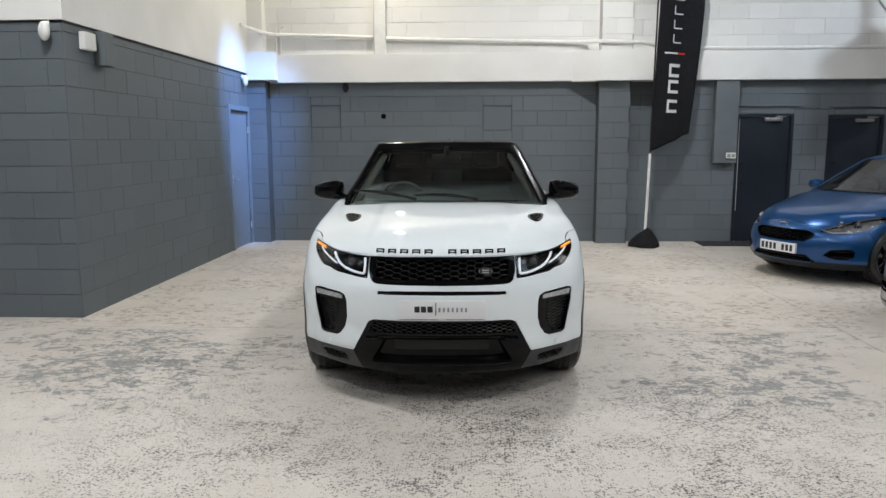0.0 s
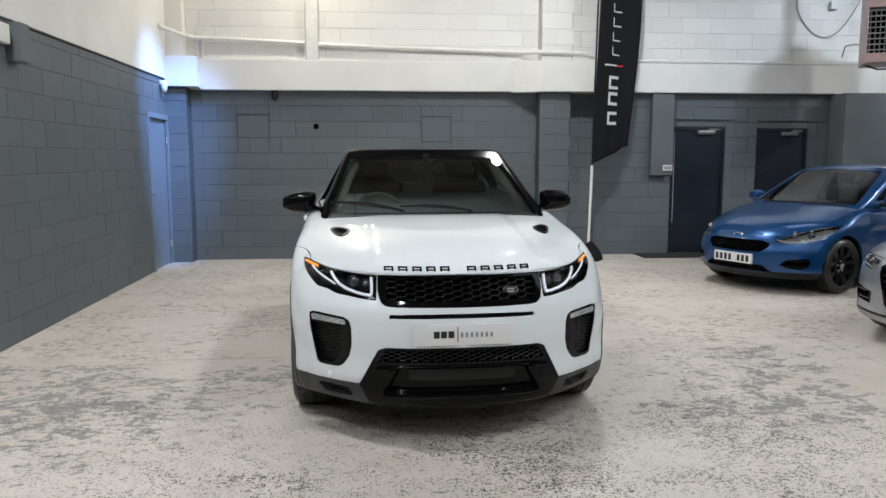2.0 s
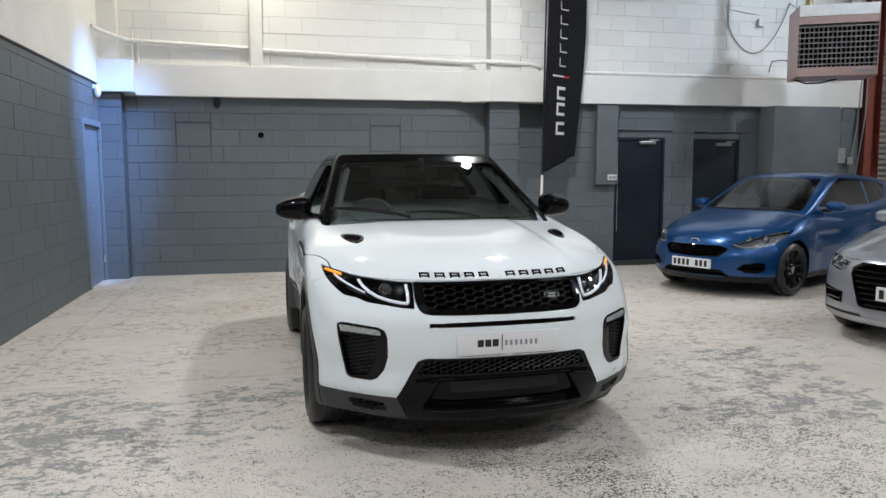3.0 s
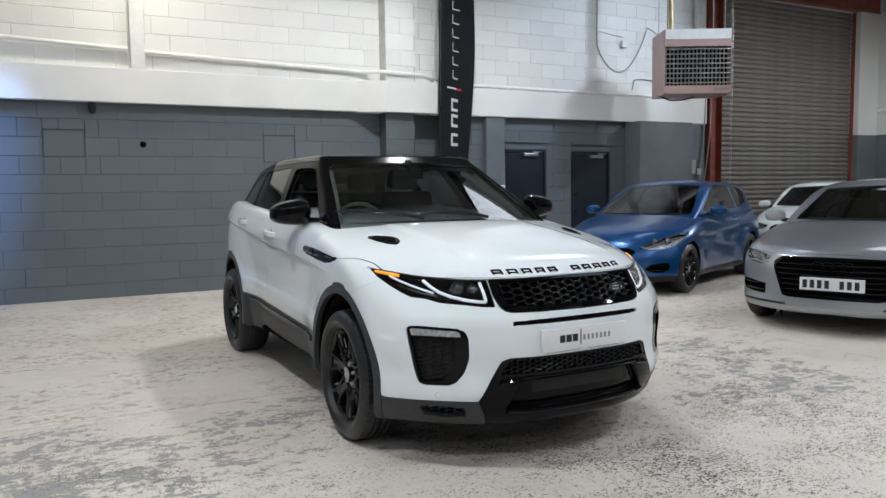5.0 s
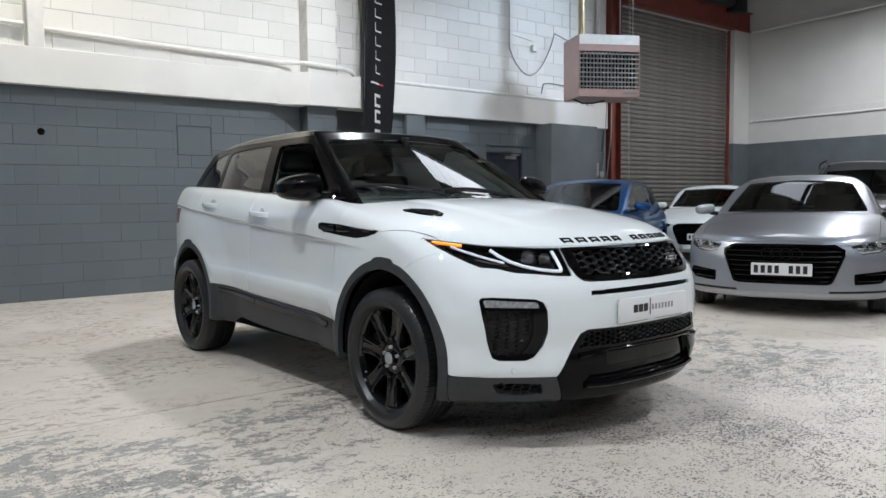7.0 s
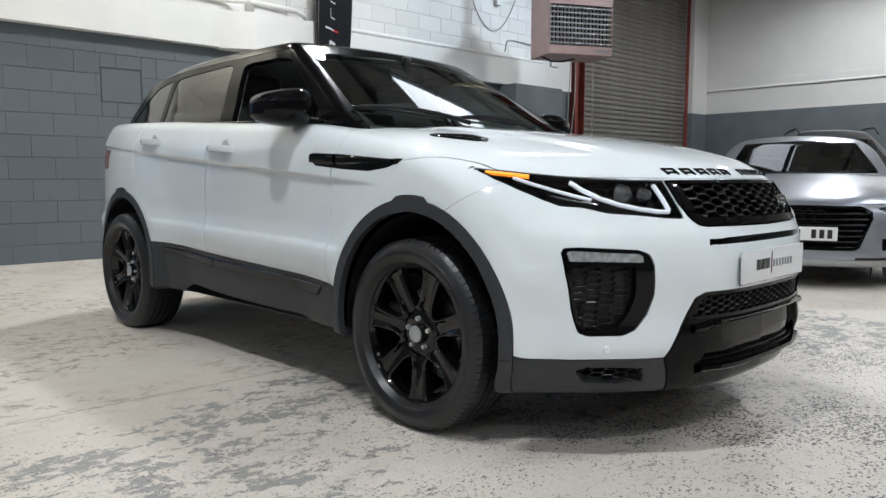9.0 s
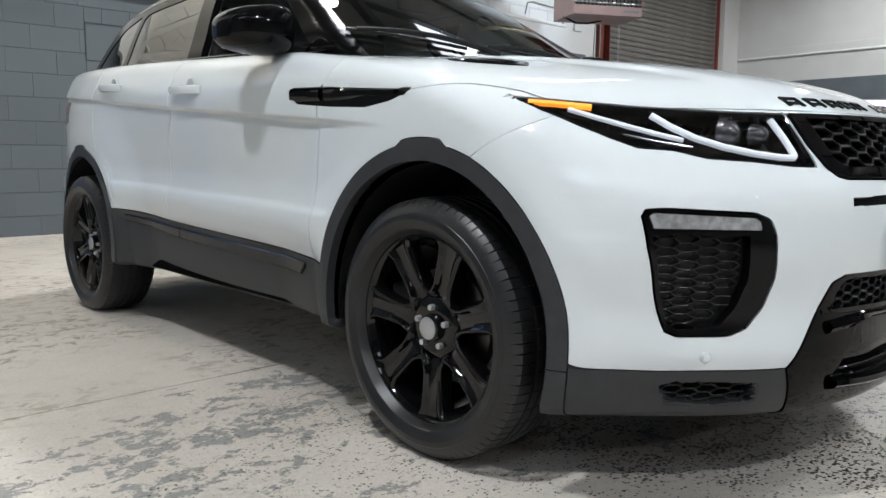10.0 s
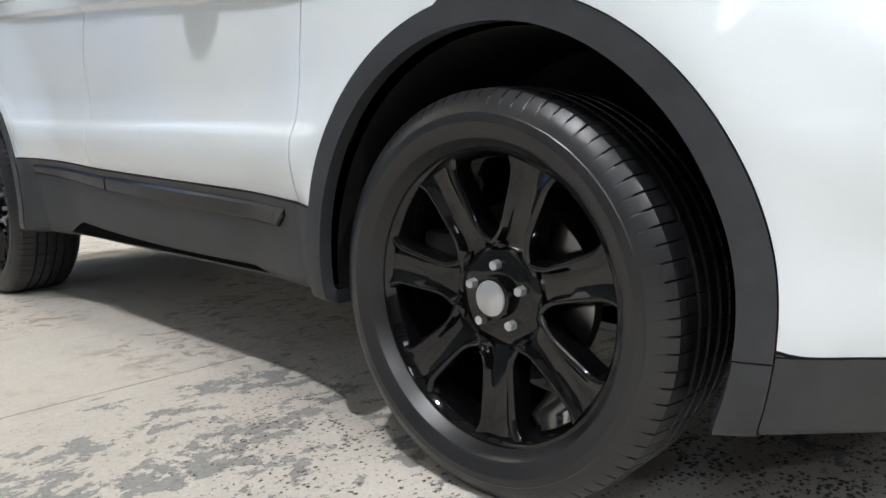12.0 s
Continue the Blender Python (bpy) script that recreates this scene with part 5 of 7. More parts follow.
        if s < 0:
            bmesh.ops.transform(bm, matrix=Matrix.Diagonal((-1, 1, 1, 1)), verts=bm.verts)
            bmesh.ops.reverse_faces(bm, faces=bm.faces)
        part("pod_mesh", bm, M_MESHBLACK, pod)
        S.piece("mesh_backing", "fog_mesh", M_MESHBLACK, pod, thick=0.0, out=-0.034, keep=lambda x, y, z: x * s > 0)
        S.piece("fog_lamp", "fog_lamp", M_CLEARLAMP, pod, thick=0.012, out=0.001, keep=lambda x, y, z: x * s > 0, text="clear fog lamp strip")
        cv = S.piece("corner_vent", "corner_vent", M_VOID, car, thick=0.0, out=-0.03, keep=lambda x, y, z: x * s > 0, text="black slot with mesh in the valance")
        S.piece("vent_edge", "corner_vent", M_TRIM, cv, thick=0.03, out=-0.001, keep=lambda x, y, z: (x * s > 0) & (inside_poly(np.abs(x), z, [(0.60, 0.313), (0.743, 0.320), (0.765, 0.302), (0.734, 0.264), (0.642, 0.256), (0.584, 0.268)]) > 0))
        bm = bmesh.new()
        honeycomb(bm, [(0.605, 0.312), (0.74, 0.318), (0.76, 0.302), (0.73, 0.266), (0.645, 0.258), (0.59, 0.270)], 0.04, 0.02, 0.0018, lambda x, z: fy(x, z, 0.015), 0.008)
        if s < 0:
            bmesh.ops.transform(bm, matrix=Matrix.Diagonal((-1, 1, 1, 1)), verts=bm.verts)
            bmesh.ops.reverse_faces(bm, faces=bm.faces)
        part("vent_mesh", bm, M_MESHBLACK, cv)
        for px, pz in ((0.705, 0.378),):
            bm = bmesh.new()
            mm = look((s * px, fy(px, pz, -0.002), pz), (s * px * 1.6, fy(px, pz) - 1.0, pz))
            spin(bm, [(0.0, -0.003), (0.009, -0.003), (0.0095, -0.0005), (0.012, -0.002), (0.014, 0.002), (0.014, 0.012)], 24, mm)
            bmesh.ops.recalc_face_normals(bm, faces=bm.faces)
            part("parking_sensor", bm, W, car, smooth=True)

    # lower intake, slot, plate holder
    it = S.piece("lower_intake", ["intake", "intake_open"], M_VOID, car, thick=0.0, out=-0.05, text="black honeycomb lower intake")
    S.piece("intake_edge", "intake", M_GLOSSBLACK, it, thick=0.05, out=0.0)
    bm = bmesh.new()
    honeycomb(bm, [(-0.40, 0.542), (0.40, 0.542), (0.455, 0.472), (-0.455, 0.472)], 0.040, 0.022, 0.003, lambda x, z: fy(abs(x), z, 0.010), 0.014)
    part("intake_mesh", bm, M_MESHBLACK, it)
    sl = S.piece("bumper_slot", "slot", M_GLOSSBLACK, car, thick=0.03, out=-0.012, text="gloss black slot across the bumper")
    # skid details: raised lip, recess and polished blade
    bm = bmesh.new()

    def ribbon(bm, x0, x1, zf, section, n=24):
        rows = []
        for k in range(n + 1):
            x = x0 + (x1 - x0) * k / n
            z = zf(x)
            rows.append([bm.verts.new((x, fy(abs(x), z + dz, dy), z + dz)) for dz, dy in section])
        for A, B in zip(rows, rows[1:]):
            for i in range(len(section) - 1):
                bm.faces.new((A[i], A[i + 1], B[i + 1], B[i]))
        bmesh.ops.recalc_face_normals(bm, faces=bm.faces)

    ribbon(bm, -0.46, 0.46, lambda x: 0.452 - 0.12 * max(0, abs(x) - 0.36), [(0.010, 0.0), (0.006, -0.016), (-0.006, -0.020), (-0.016, -0.014), (-0.022, 0.0)])
    part("skid_lip", bm, M_GLOSSBLACK, car, smooth=True)
    bm = bmesh.new()
    ribbon(bm, -0.42, 0.42, lambda x: 0.292 + 0.05 * max(0, abs(x) - 0.3), [(0.012, 0.0), (0.008, -0.02), (-0.004, -0.026), (-0.014, -0.018), (-0.02, 0.0)])
    part("skid_blade", bm, M_GLOSSBLACK, car, smooth=True)
    bm = bmesh.new()
    ribbon(bm, -0.285, 0.285, lambda x: 0.405, [(0.028, -0.003), (0.028, -0.004), (-0.030, -0.004), (-0.030, -0.003)])
    part("skid_recess", bm, M_MESHBLACK, car, "dark recess in the lower bumper")

    bm = bmesh.new()
    py = fy(0.2, 0.625) - 0.018
    box(bm, (-0.264, py, 0.568), (0.266, py + 0.012, 0.680), 0.003, 2)
    pl = link_mesh("number_plate", bm, M_PLATE, car, "white dealer plate with dark and grey lettering bars", smooth=True)
    bm = bmesh.new()
    box(bm, (-0.25, py + 0.012, 0.562), (0.255, fy(0.0, 0.6) + 0.01, 0.66), 0.004, 2)
    part("plate_holder", bm, M_BLACKP, car)
    bm = bmesh.new()
    text_bars(bm, -0.160, -0.045, 0.610, 0.646, 3, py - 0.001, 0.8)
    part("dark_lettering", bm, M_PRINT, pl)
    bm = bmesh.new()
    box(bm, (-0.036, py - 0.002, 0.590), (-0.031, py + 0.001, 0.668))
    part("red_divider", bm, plain("dark_red_print", (0.10, 0.01, 0.012), 0.4), pl)
    bm = bmesh.new()
    text_bars(bm, -0.018, 0.165, 0.612, 0.638, 7, py - 0.001, 0.45)
    part("grey_lettering", bm, M_PRINTGREY, pl)

    # raised bonnet lettering, as plain blocks
    xs = [-0.404 + k * 0.0745 for k in range(5)] + [0.038 + k * 0.0745 for k in range(5)]
    for k, x in enumerate(xs):
        x0, x1 = x, x + 0.050
        z0, z1 = 0.937, 0.957
        bm = bmesh.new()
        for a0, a1, b0, b1 in ((x0, x1, z1 - 0.0045, z1), (x0, x0 + 0.009, z0, z1 - 0.0045), (x1 - 0.009, x1, z0, z1 - 0.0045), (x0 + 0.009, x1 - 0.009, z0 + 0.004, z0 + 0.008)):
            corners = [(a0, b0), (a1, b0), (a1, b1), (a0, b1)]
            at = np.array([(q, fy(abs(q), z), z) for q, z in corners])
            nr = S.normals(at)
            F0 = [bm.verts.new(v) for v in (at + nr * 0.0045).tolist()]
            B0 = [bm.verts.new(v) for v in (at - nr * 0.008).tolist()]
            bm.faces.new(F0)
            for i in range(4):
                bm.faces.new((F0[i], F0[(i + 1) % 4], B0[(i + 1) % 4], B0[i]))
        bmesh.ops.recalc_face_normals(bm, faces=bm.faces)
        part("bonnet_letter", bm, M_GLOSSBLACK, car)

    # bonnet vents: a leaf-shaped gloss rim round a dark slot with three blades
    for s in (-1, 1):
        outl = [(0.585, 0.03), (0.60, -0.035), (0.635, -0.065), (0.665, -0.03), (0.695, 0.06), (0.712, 0.15), (0.700, 0.185), (0.665, 0.175), (0.625, 0.13), (0.595, 0.085)]
        mx_, my_ = 0.648, 0.06
        bm = bmesh.new()

        def ring(k, up):
            return [bm.verts.new((s * (mx_ + (x - mx_) * k), my_ + (y - my_) * k, S.on_top(mx_ + (x - mx_) * k, my_ + (y - my_) * k) + up)) for x, y in outl]
        loops = [ring(1.0, -0.003), ring(1.0, 0.004), ring(0.92, 0.006), ring(0.74, 0.004), ring(0.70, -0.004)]
        for A, B in zip(loops, loops[1:]):
            for k in range(10):
                bm.faces.new((A[k], A[(k + 1) % 10], B[(k + 1) % 10], B[k]))
        bmesh.ops.recalc_face_normals(bm, faces=bm.faces)
        bv = part("bonnet_vent", bm, M_GLOSSBLACK, car, "gloss black leaf-shaped bonnet vent", smooth=True)
        bm = bmesh.new()
        bm.faces.new(ring(0.76, 0.0015))
        bmesh.ops.recalc_face_normals(bm, faces=bm.faces)
        part("vent_slot", bm, M_VOID, bv)
        for k in range(3):
            bm = bmesh.new()
            y, x = 0.015 + k * 0.045, 0.638 + 0.011 * k
            box(bm, (-0.030, -0.008, -0.002), (0.030, 0.008, 0.002), 0.0015, m=pose(s * x, y, S.on_top(x, y) + 0.002, 6, s * 6, 0))
            part("vent_louvre", bm, M_GLOSSBLACK, bv)

    # ---- cabin top ----
    roof_c = curve((0.3, 1.50), (0.9, 1.575), (1.15, 1.606), (1.5, 1.623), (1.9, 1.626), (2.4, 1.614), (2.9, 1.569), (3.3, 1.514), (3.6, 1.464))
    tap = curve((0.2, -0.12), (0.45, -0.06), (0.7, -0.048), (0.95, -0.036), (1.4, 0.0), (2.2, 0.0), (2.7, -0.035), (3.1, -0.09), (3.5, -0.16))
    wg = curve((0.9, 0.84), (1.14, 0.840), (1.2, 0.826), (1.3, 0.773), (1.4, 0.720), (1.5, 0.661), (1.58, 0.610), (1.7, 0.525))

    def cabin(x, y, z):
        ax = np.abs(x)
        sc = (0.372 + (z - 1.13) * 1.755 + 0.23 * ax * ax - y) * 0.49
        sd = (ax - wg(z) - tap(y)) * 0.9
        top = z - (roof_c(y) - 0.013 * (ax / 0.65) ** 2.6)
        rr = (y - (3.34 - (z - 1.15) * 0.62 - 0.18 * ax * ax)) * 0.85
        F = smooth_max(sc, sd, 0.025)
        F = smooth_max(F, top, 0.02)
        F = smooth_max(F, rr, 0.05)
        return np.maximum(F, 1.02 - z)

    G = Shell(cabin, (-0.88, 0.3, 1.0), (0.88, 3.45, 1.65), (1.3, 2.9, 1.2), 0.026)
    SCREEN = [(-0.1, 1.06), (0.735, 1.06), (0.742, 1.12), (0.728, 1.16), (0.585, 1.515), (0.55, 1.537), (-0.1, 1.557)]
    scr_y = lambda x, z: 0.372 + (z - 1.13) * 1.755 + 0.23 * x * x
    G.carve("windscreen", lambda x, y, z: np.maximum(inside_poly(np.abs(x), z, SCREEN), y - scr_y(x, z) - 0.05), 0.002)
    FRONTW = [(0.74, 1.168), (1.485, 1.190), (1.655, 1.505), (1.62, 1.523), (1.33, 1.521), (1.22, 1.505)]
    REARW = [(1.62, 1.200), (2.345, 1.238), (2.475, 1.500), (2.44, 1.520), (1.83, 1.537), (1.79, 1.525)]
    QUART = [(2.415, 1.245), (3.00, 1.262), (2.90, 1.40), (2.80, 1.485), (2.56, 1.525)]
    for nm, P in (("front_window", FRONTW), ("rear_window", REARW), ("quarter_window", QUART)):
        G.carve(nm, poly_side(P), 0.002)
    G.carve("rear_screen", lambda x, y, z: np.maximum.reduce([np.abs(x) - 0.58 + (z - 1.2) * 0.3, 1.2 - z, z - 1.44, 2.9 - y]), 0.002)
    G.carve("shelf", lambda x, y, z: z - 1.10)
    G.carve("roof", lambda x, y, z: np.maximum(1.535 + 0.034 * step01(y, 0.9, 1.4) - z - 0.012 * step01(y, 2.2, 2.8), scr_y(x, z) + 0.02 - y), 0.0015)
    G.piece("roof", "roof", M_GLOSSBLACK, car, thick=0.02, text="gloss black contrast roof")
    G.piece("window_surround", "body", M_PILLAR, car, thick=0.03, text="gloss black pillars round the glass")
    ws = G.piece("windscreen", "windscreen", M_WSCREEN, car, thick=0.006, text="large raked windscreen")
    for s in (-1, 1):
        for nm in ("rear_window", "quarter_window"):
            G.piece(nm, nm, M_TINT, car, thick=0.006, out=-0.003, keep=lambda x, y, z: x * s > 0, text="dark tinted glass")
    G.piece("front_window", "front_window", M_WSCREEN, car, thick=0.006, out=-0.003, keep=lambda x, y, z: x > 0, text="clear side glass")
    G.piece("rear_screen", "rear_screen", M_TINT, car, thick=0.006, out=-0.003)
    G.piece("headlining", ["roof", "body"], M_CABIN, car, thick=0.0, out=-0.035)
    # pale pillar linings seen through the screen
    for s in (-1, 1):
        bm = bmesh.new()
        tube(bm, [(s * 0.690, 0.66, 1.14), (s * 0.655, 0.82, 1.24), (s * 0.615, 0.97, 1.33), (s * 0.575, 1.12, 1.42), (s * 0.535, 1.24, 1.485)], [0.024, 0.03, 0.032, 0.03, 0.025], 8)
        part("pillar_lining", bm, M_LINING, car, "pale grey pillar lining", smooth=True)
    # window surround mouldings
    for s in (-1, 1):
        bm = bmesh.new()
        pts = []
        for k in range(25):
            y = 0.55 + (3.0 - 0.55) * k / 24
            z = 1.156 + 0.0415 * (y - 0.5)
            pts.append((G.on_side(y, z, s) + s * 0.003, y, z))
        tube(bm, pts, 0.009, 6)
        part("belt_moulding", bm, M_GLOSSBLACK, car, smooth=True)
    # wipers
    for x0, y0, x1, y1 in ((-0.22, 0.40, -0.70, 0.60), (0.25, 0.40, -0.22, 0.45)):
        bm = bmesh.new()

        def on_screen(x, y, up):
            z = 1.13 + (y - 0.372 - 0.23 * x * x) / 1.755
            return Vector((x, y, max(z, 1.15) + up))
        pts = [on_screen(x0 + (x1 - x0) * k / 12, y0 + (y1 - y0) * k / 12 + 0.02, 0.026 + 0.014 * math.sin(math.pi * k / 12)) for k in range(13)]
        tube(bm, pts, [0.011 - 0.004 * k / 12 for k in range(13)], 6)
        tube(bm, [on_screen(x0 + (x1 - x0) * k / 12 - 0.02, y0 + (y1 - y0) * k / 12 + 0.05, 0.012) for k in range(2, 13)], 0.006, 5)
        part("wiper", bm, M_BLACKP, car, "black wiper arm", smooth=True)
    bm = bmesh.new()
    rows = []
    for k in range(17):
        x = -0.74 + 1.48 * k / 16
        rows.append([bm.verts.new((x, y, z)) for y, z in ((0.36, 1.118 - 0.05 * abs(x) ** 3), (0.46 + 0.30 * x * x, 1.120 - 0.05 * abs(x) ** 3), (0.50 + 0.30 * x * x, 1.16 - 0.03 * abs(x) ** 3))])
    for A, B in zip(rows, rows[1:]):
        for i in range(2):
            bm.faces.new((A[i], A[i + 1], B[i + 1], B[i]))
    bmesh.ops.recalc_face_normals(bm, faces=bm.faces)
    part("scuttle", bm, M_BLACKP, car, "black plastic scuttle panel")
    # shark fin
    bm = bmesh.new()
    prism(bm, [(-0.018, 1.575), (0.018, 1.575), (0.004, 1.635), (-0.004, 1.635)], 2.78, 2.92)
    part("roof_aerial", bm, M_GLOSSBLACK, car)

    # door mirrors
    for s in (-1, 1):
        bm = bmesh.new()
        bmesh.ops.create_uvsphere(bm, u_segments=40, v_segments=24, radius=1)
        for v in bm.verts:
            x, y, z = v.co
            sx = (abs(x) ** 0.72) * (1 if x > 0 else -1)
            sz = (abs(z) ** 0.62) * (1 if z > 0 else -1)
            sy = (abs(y) ** 0.8) * (1 if y > 0 else -1)
            yy = sy * (0.125 if sy < 0 else 0.05)
            v.co = (sx * 0.125, yy + 0.02 * sx * s, sz * (0.078 - 0.016 * sx * s) + 0.006 * (1 - sx * s))
        mir = link_mesh("door_mirror", bm, M_GLOSSBLACK, car, "gloss black door mirror", smooth=True)
        mir.matrix_local = pose(s * 0.948, 0.86, 1.218, 0, 0, s * 8)
        bm = bmesh.new()
        box(bm, (-0.095, 0.030, -0.055), (0.095, 0.047, 0.055), 0.012, 2)
        part("mirror_glass", bm, M_CHROME, mir)
        bm = bmesh.new()
        rows = []
        for k in range(9):
            t = k / 8
            x = 0.765 + 0.15 * t
            rows.append([bm.verts.new((s * x, 0.80 + 0.05 * t + dy * (1 - 0.3 * t), 1.172 + dz + 0.008 * t)) for dy, dz in ((-0.07, 0.0), (-0.04, 0.018), (0.05, 0.018), (0.08, 0.0), (0.05, -0.014), (-0.04, -0.014))])
        for A, B in zip(rows, rows[1:]):
            for i in range(6):
                bm.faces.new((A[i], A[(i + 1) % 6], B[(i + 1) % 6], B[i]))
        bmesh.ops.recalc_face_normals(bm, faces=bm.faces)
        part("mirror_arm", bm, M_GLOSSBLACK, car, smooth=True)

    # cabin: dashboard, wheel, seats, inner mirror
    bm = bmesh.new()
    rows = []
    for k in range(13):
        x = -0.70 + 1.4 * k / 12
        rows.append([bm.verts.new((x, y + 0.28 * x * x, z)) for y, z in ((0.47, 1.12), (0.62, 1.15), (0.82, 1.16), (0.92, 1.12), (0.94, 0.98), (0.86, 0.8), (0.5, 0.8))])
    for A, B in zip(rows, rows[1:]):
        for i in range(6):
            bm.faces.new((A[i], A[i + 1], B[i + 1], B[i]))
    bmesh.ops.recalc_face_normals(bm, faces=bm.faces)
    part("dashboard", bm, M_SEAT, car, "black dashboard", smooth=True)
    bm = bmesh.new()
    tilt = pose(-0.37, 1.08, 1.10, 65, 0, 0)
    tube(bm, [tilt @ Vector((0.185 * math.cos(a), 0.185 * math.sin(a), 0)) for a in [2 * math.pi * k / 40 for k in range(40)]], 0.015, 8, closed=True)
    for a in (0, math.pi, -math.pi / 2):
        tube(bm, [tilt @ Vector((0.18 * q * math.cos(a), 0.18 * q * math.sin(a), -0.03 * (1 - q))) for q in (0.1, 0.5, 1.0)], 0.014, 6)
    bmesh.ops.create_uvsphere(bm, u_segments=16, v_segments=10, radius=0.06, matrix=tilt @ Matrix.Translation((0, 0, -0.03)) @ Matrix.Diagonal((1, 1, 0.5, 1)))
    part("steering_wheel", bm, M_CABIN, car, "grey steering wheel", smooth=True)
    for sx, y in ((-0.37, 1.55), (0.37, 1.55), (-0.37, 2.5), (0.37, 2.5)):
        bm = bmesh.new()
        box(bm, (-0.25, -0.28, 0.0), (0.25, 0.25, 0.16), 0.05, 3, pose(sx, y, 0.62, 6, 0, 0))
        box(bm, (-0.24, -0.07, 0.0), (0.24, 0.07, 0.62), 0.05, 3, pose(sx, y + 0.25, 0.74, -14, 0, 0))
        box(bm, (-0.13, -0.05, 0.64), (0.13, 0.05, 0.80), 0.04, 3, pose(sx, y + 0.25, 0.74, -14, 0, 0))
        part("seat", bm, M_SEAT, car, "black leather seat with headrest", smooth=True)
    bm = bmesh.new()
    box(bm, (-0.12, -0.015, -0.035), (0.12, 0.015, 0.035), 0.012, 2, pose(0, 1.10, 1.47, -10, 0, 0))
    box(bm, (-0.02, -0.02, 0.0), (0.02, 0.02, 0.09), 0.006, 2, pose(0, 1.10, 1.48, 0, 0, 0))
    part("rear_view_mirror", bm, M_BLACKP, car, smooth=True)
    bm = bmesh.new()
    box(bm, (-0.86, 0.45, 0.30), (0.86, 3.2, 0.36), 0.01)
    part("cabin_floor", bm, M_VOID, car)

    # wheels
    first = make_wheel(car, (-0.812, Y0 + 0.026, ZW - 0.006), 0.356, 0.128, 0.2565, 7, False, turn=math.pi + 0.07, sunk=0.034)
    tagged(first, "black tyre on gloss black seven-spoke alloy with silver cap")
    copy_thing(first, pose(-0.812, Y0 + WB, ZW - 0.006, 20, 0, 0))
    copy_thing(first, pose(0.812, Y0 + 0.026, ZW - 0.006, 0, 0, 180))
    copy_thing(first, pose(0.812, Y0 + WB, ZW - 0.006, 40, 0, 180))
    return car


white_suv()

# ---- the cars parked behind ----
def parked_car(name, label, at, heading, paint, c):
    """A parked car from a table of its main lines; front axle at y = 0, nose towards -y."""
    car = new(name)
    car.matrix_world = pose(at[0], at[1], 0, 0, 0, heading)
    tagged(car, label, "car", "cars parked along the bay")
    hw, fo, wb, ro, R = c["half"], c["front"], c["wb"], c["rear"], c["R"]
    hood_c, hood_d = curve(*c["hood"]), curve(*c["drop"])
    lean = curve(*c["lean"])
    side = curve(*c["side"])
    roof_c = curve(*c["roof"])
    wg = curve(*c["wg"])
    tap = curve((0.2, -0.10), (0.7, -0.05), (1.3, 0.0), (wb - 0.4, 0.0), (wb + 0.2, -0.05), (wb + ro, -0.17))
    plan = curve((-fo, -0.03), (-0.3, 0.0), (wb, 0.0), (wb + ro * 0.6, -0.03), (wb + ro, -0.11))
    pk = c.get("round", 0.62)

    def body(x, y, z):
        ax = np.abs(x)
        slope = pk * 2.6 * ax ** 1.6
        fr = (-fo + pk * ax ** 2.6 + lean(z) * (1 + ax * ax) - y) / np.sqrt(1 + slope * slope)
        w = side(z) * hw + plan(y)
        for yc in (0.0, wb):
            w = w + 0.03 * step01(np.hypot(y - yc, z - R), R + 0.42, R + 0.10)
        w = w + 0.010 * step01(z - c["crease"] - 0.03 * y, -0.012, 0.012) * step01(z - c["crease"] - 0.03 * y, 0.16, 0.03)
        F = smooth_max(fr, ax - w, 0.09)
        F = smooth_max(F, z - (hood_c(y) - hood_d(y) * (ax / hw) ** 3), 0.06)
        F = smooth_max(F, y - (wb + ro - 0.25 * ax ** 3 - 0.25 * np.maximum(z - 0.75, 0)), 0.12)
        return smooth_max(F, c["under"] - z, 0.04)

    def inner(P):
        Pn = np.array(P)
        if Pn[:, 0].min() > 0.05:
            return (Pn - Pn.mean(0)) * 0.88 + Pn.mean(0)
        zm = (Pn[:, 1].max() + Pn[:, 1].min()) / 2
        return np.stack([np.where(Pn[:, 0] > 0, Pn[:, 0] - 0.022, Pn[:, 0]), (Pn[:, 1] - zm) * 0.88 + zm], 1)

    S = Shell(body, (-hw, -fo, 0.15), (hw, wb + ro, 1.1), (-0.2, wb + 0.3, 0.55), 0.04)
    ar = lambda y, z: np.minimum(np.hypot(y, z - R), np.hypot(y - wb, z - R))
    S.carve("well", lambda x, y, z: np.maximum(ar(y, z) - R - 0.035, 0.45 - np.abs(x)))
    S.carve("lamp", lambda x, y, z: np.maximum(inside_poly(np.abs(x), z, c["lamp"]), y - 0.6), 0.002)
    for i, P in enumerate(c["grilles"]):
        S.carve("grille%d" % i, poly_front(P, 0.0), 0.002)
        S.carve("open%d" % i, poly_front(inner(P), 0.0), 0.0, over=("grille%d" % i,))
    S.carve("lip", lambda x, y, z: np.maximum(z - c["lip"], y + 0.25), 0.002)
    S.carve("sill", lambda x, y, z: np.maximum(z - c["lip"] - 0.02, 0.4 - np.abs(x)), 0.002)
    cow = c["cowl"]
    S.carve("bonnet", lambda x, y, z: np.maximum.reduce([c["bonnet_z"] + 0.30 * np.maximum(y + fo - 0.35, 0) * 0.6 - z, y - cow, np.abs(x) - hw * 0.86 - 0.03 * y, -fo + 0.12 - y]), 0.002)
    S.carve("front_bumper", lambda x, y, z: y + 0.36 - 0.25 * (0.7 - z), 0.002)
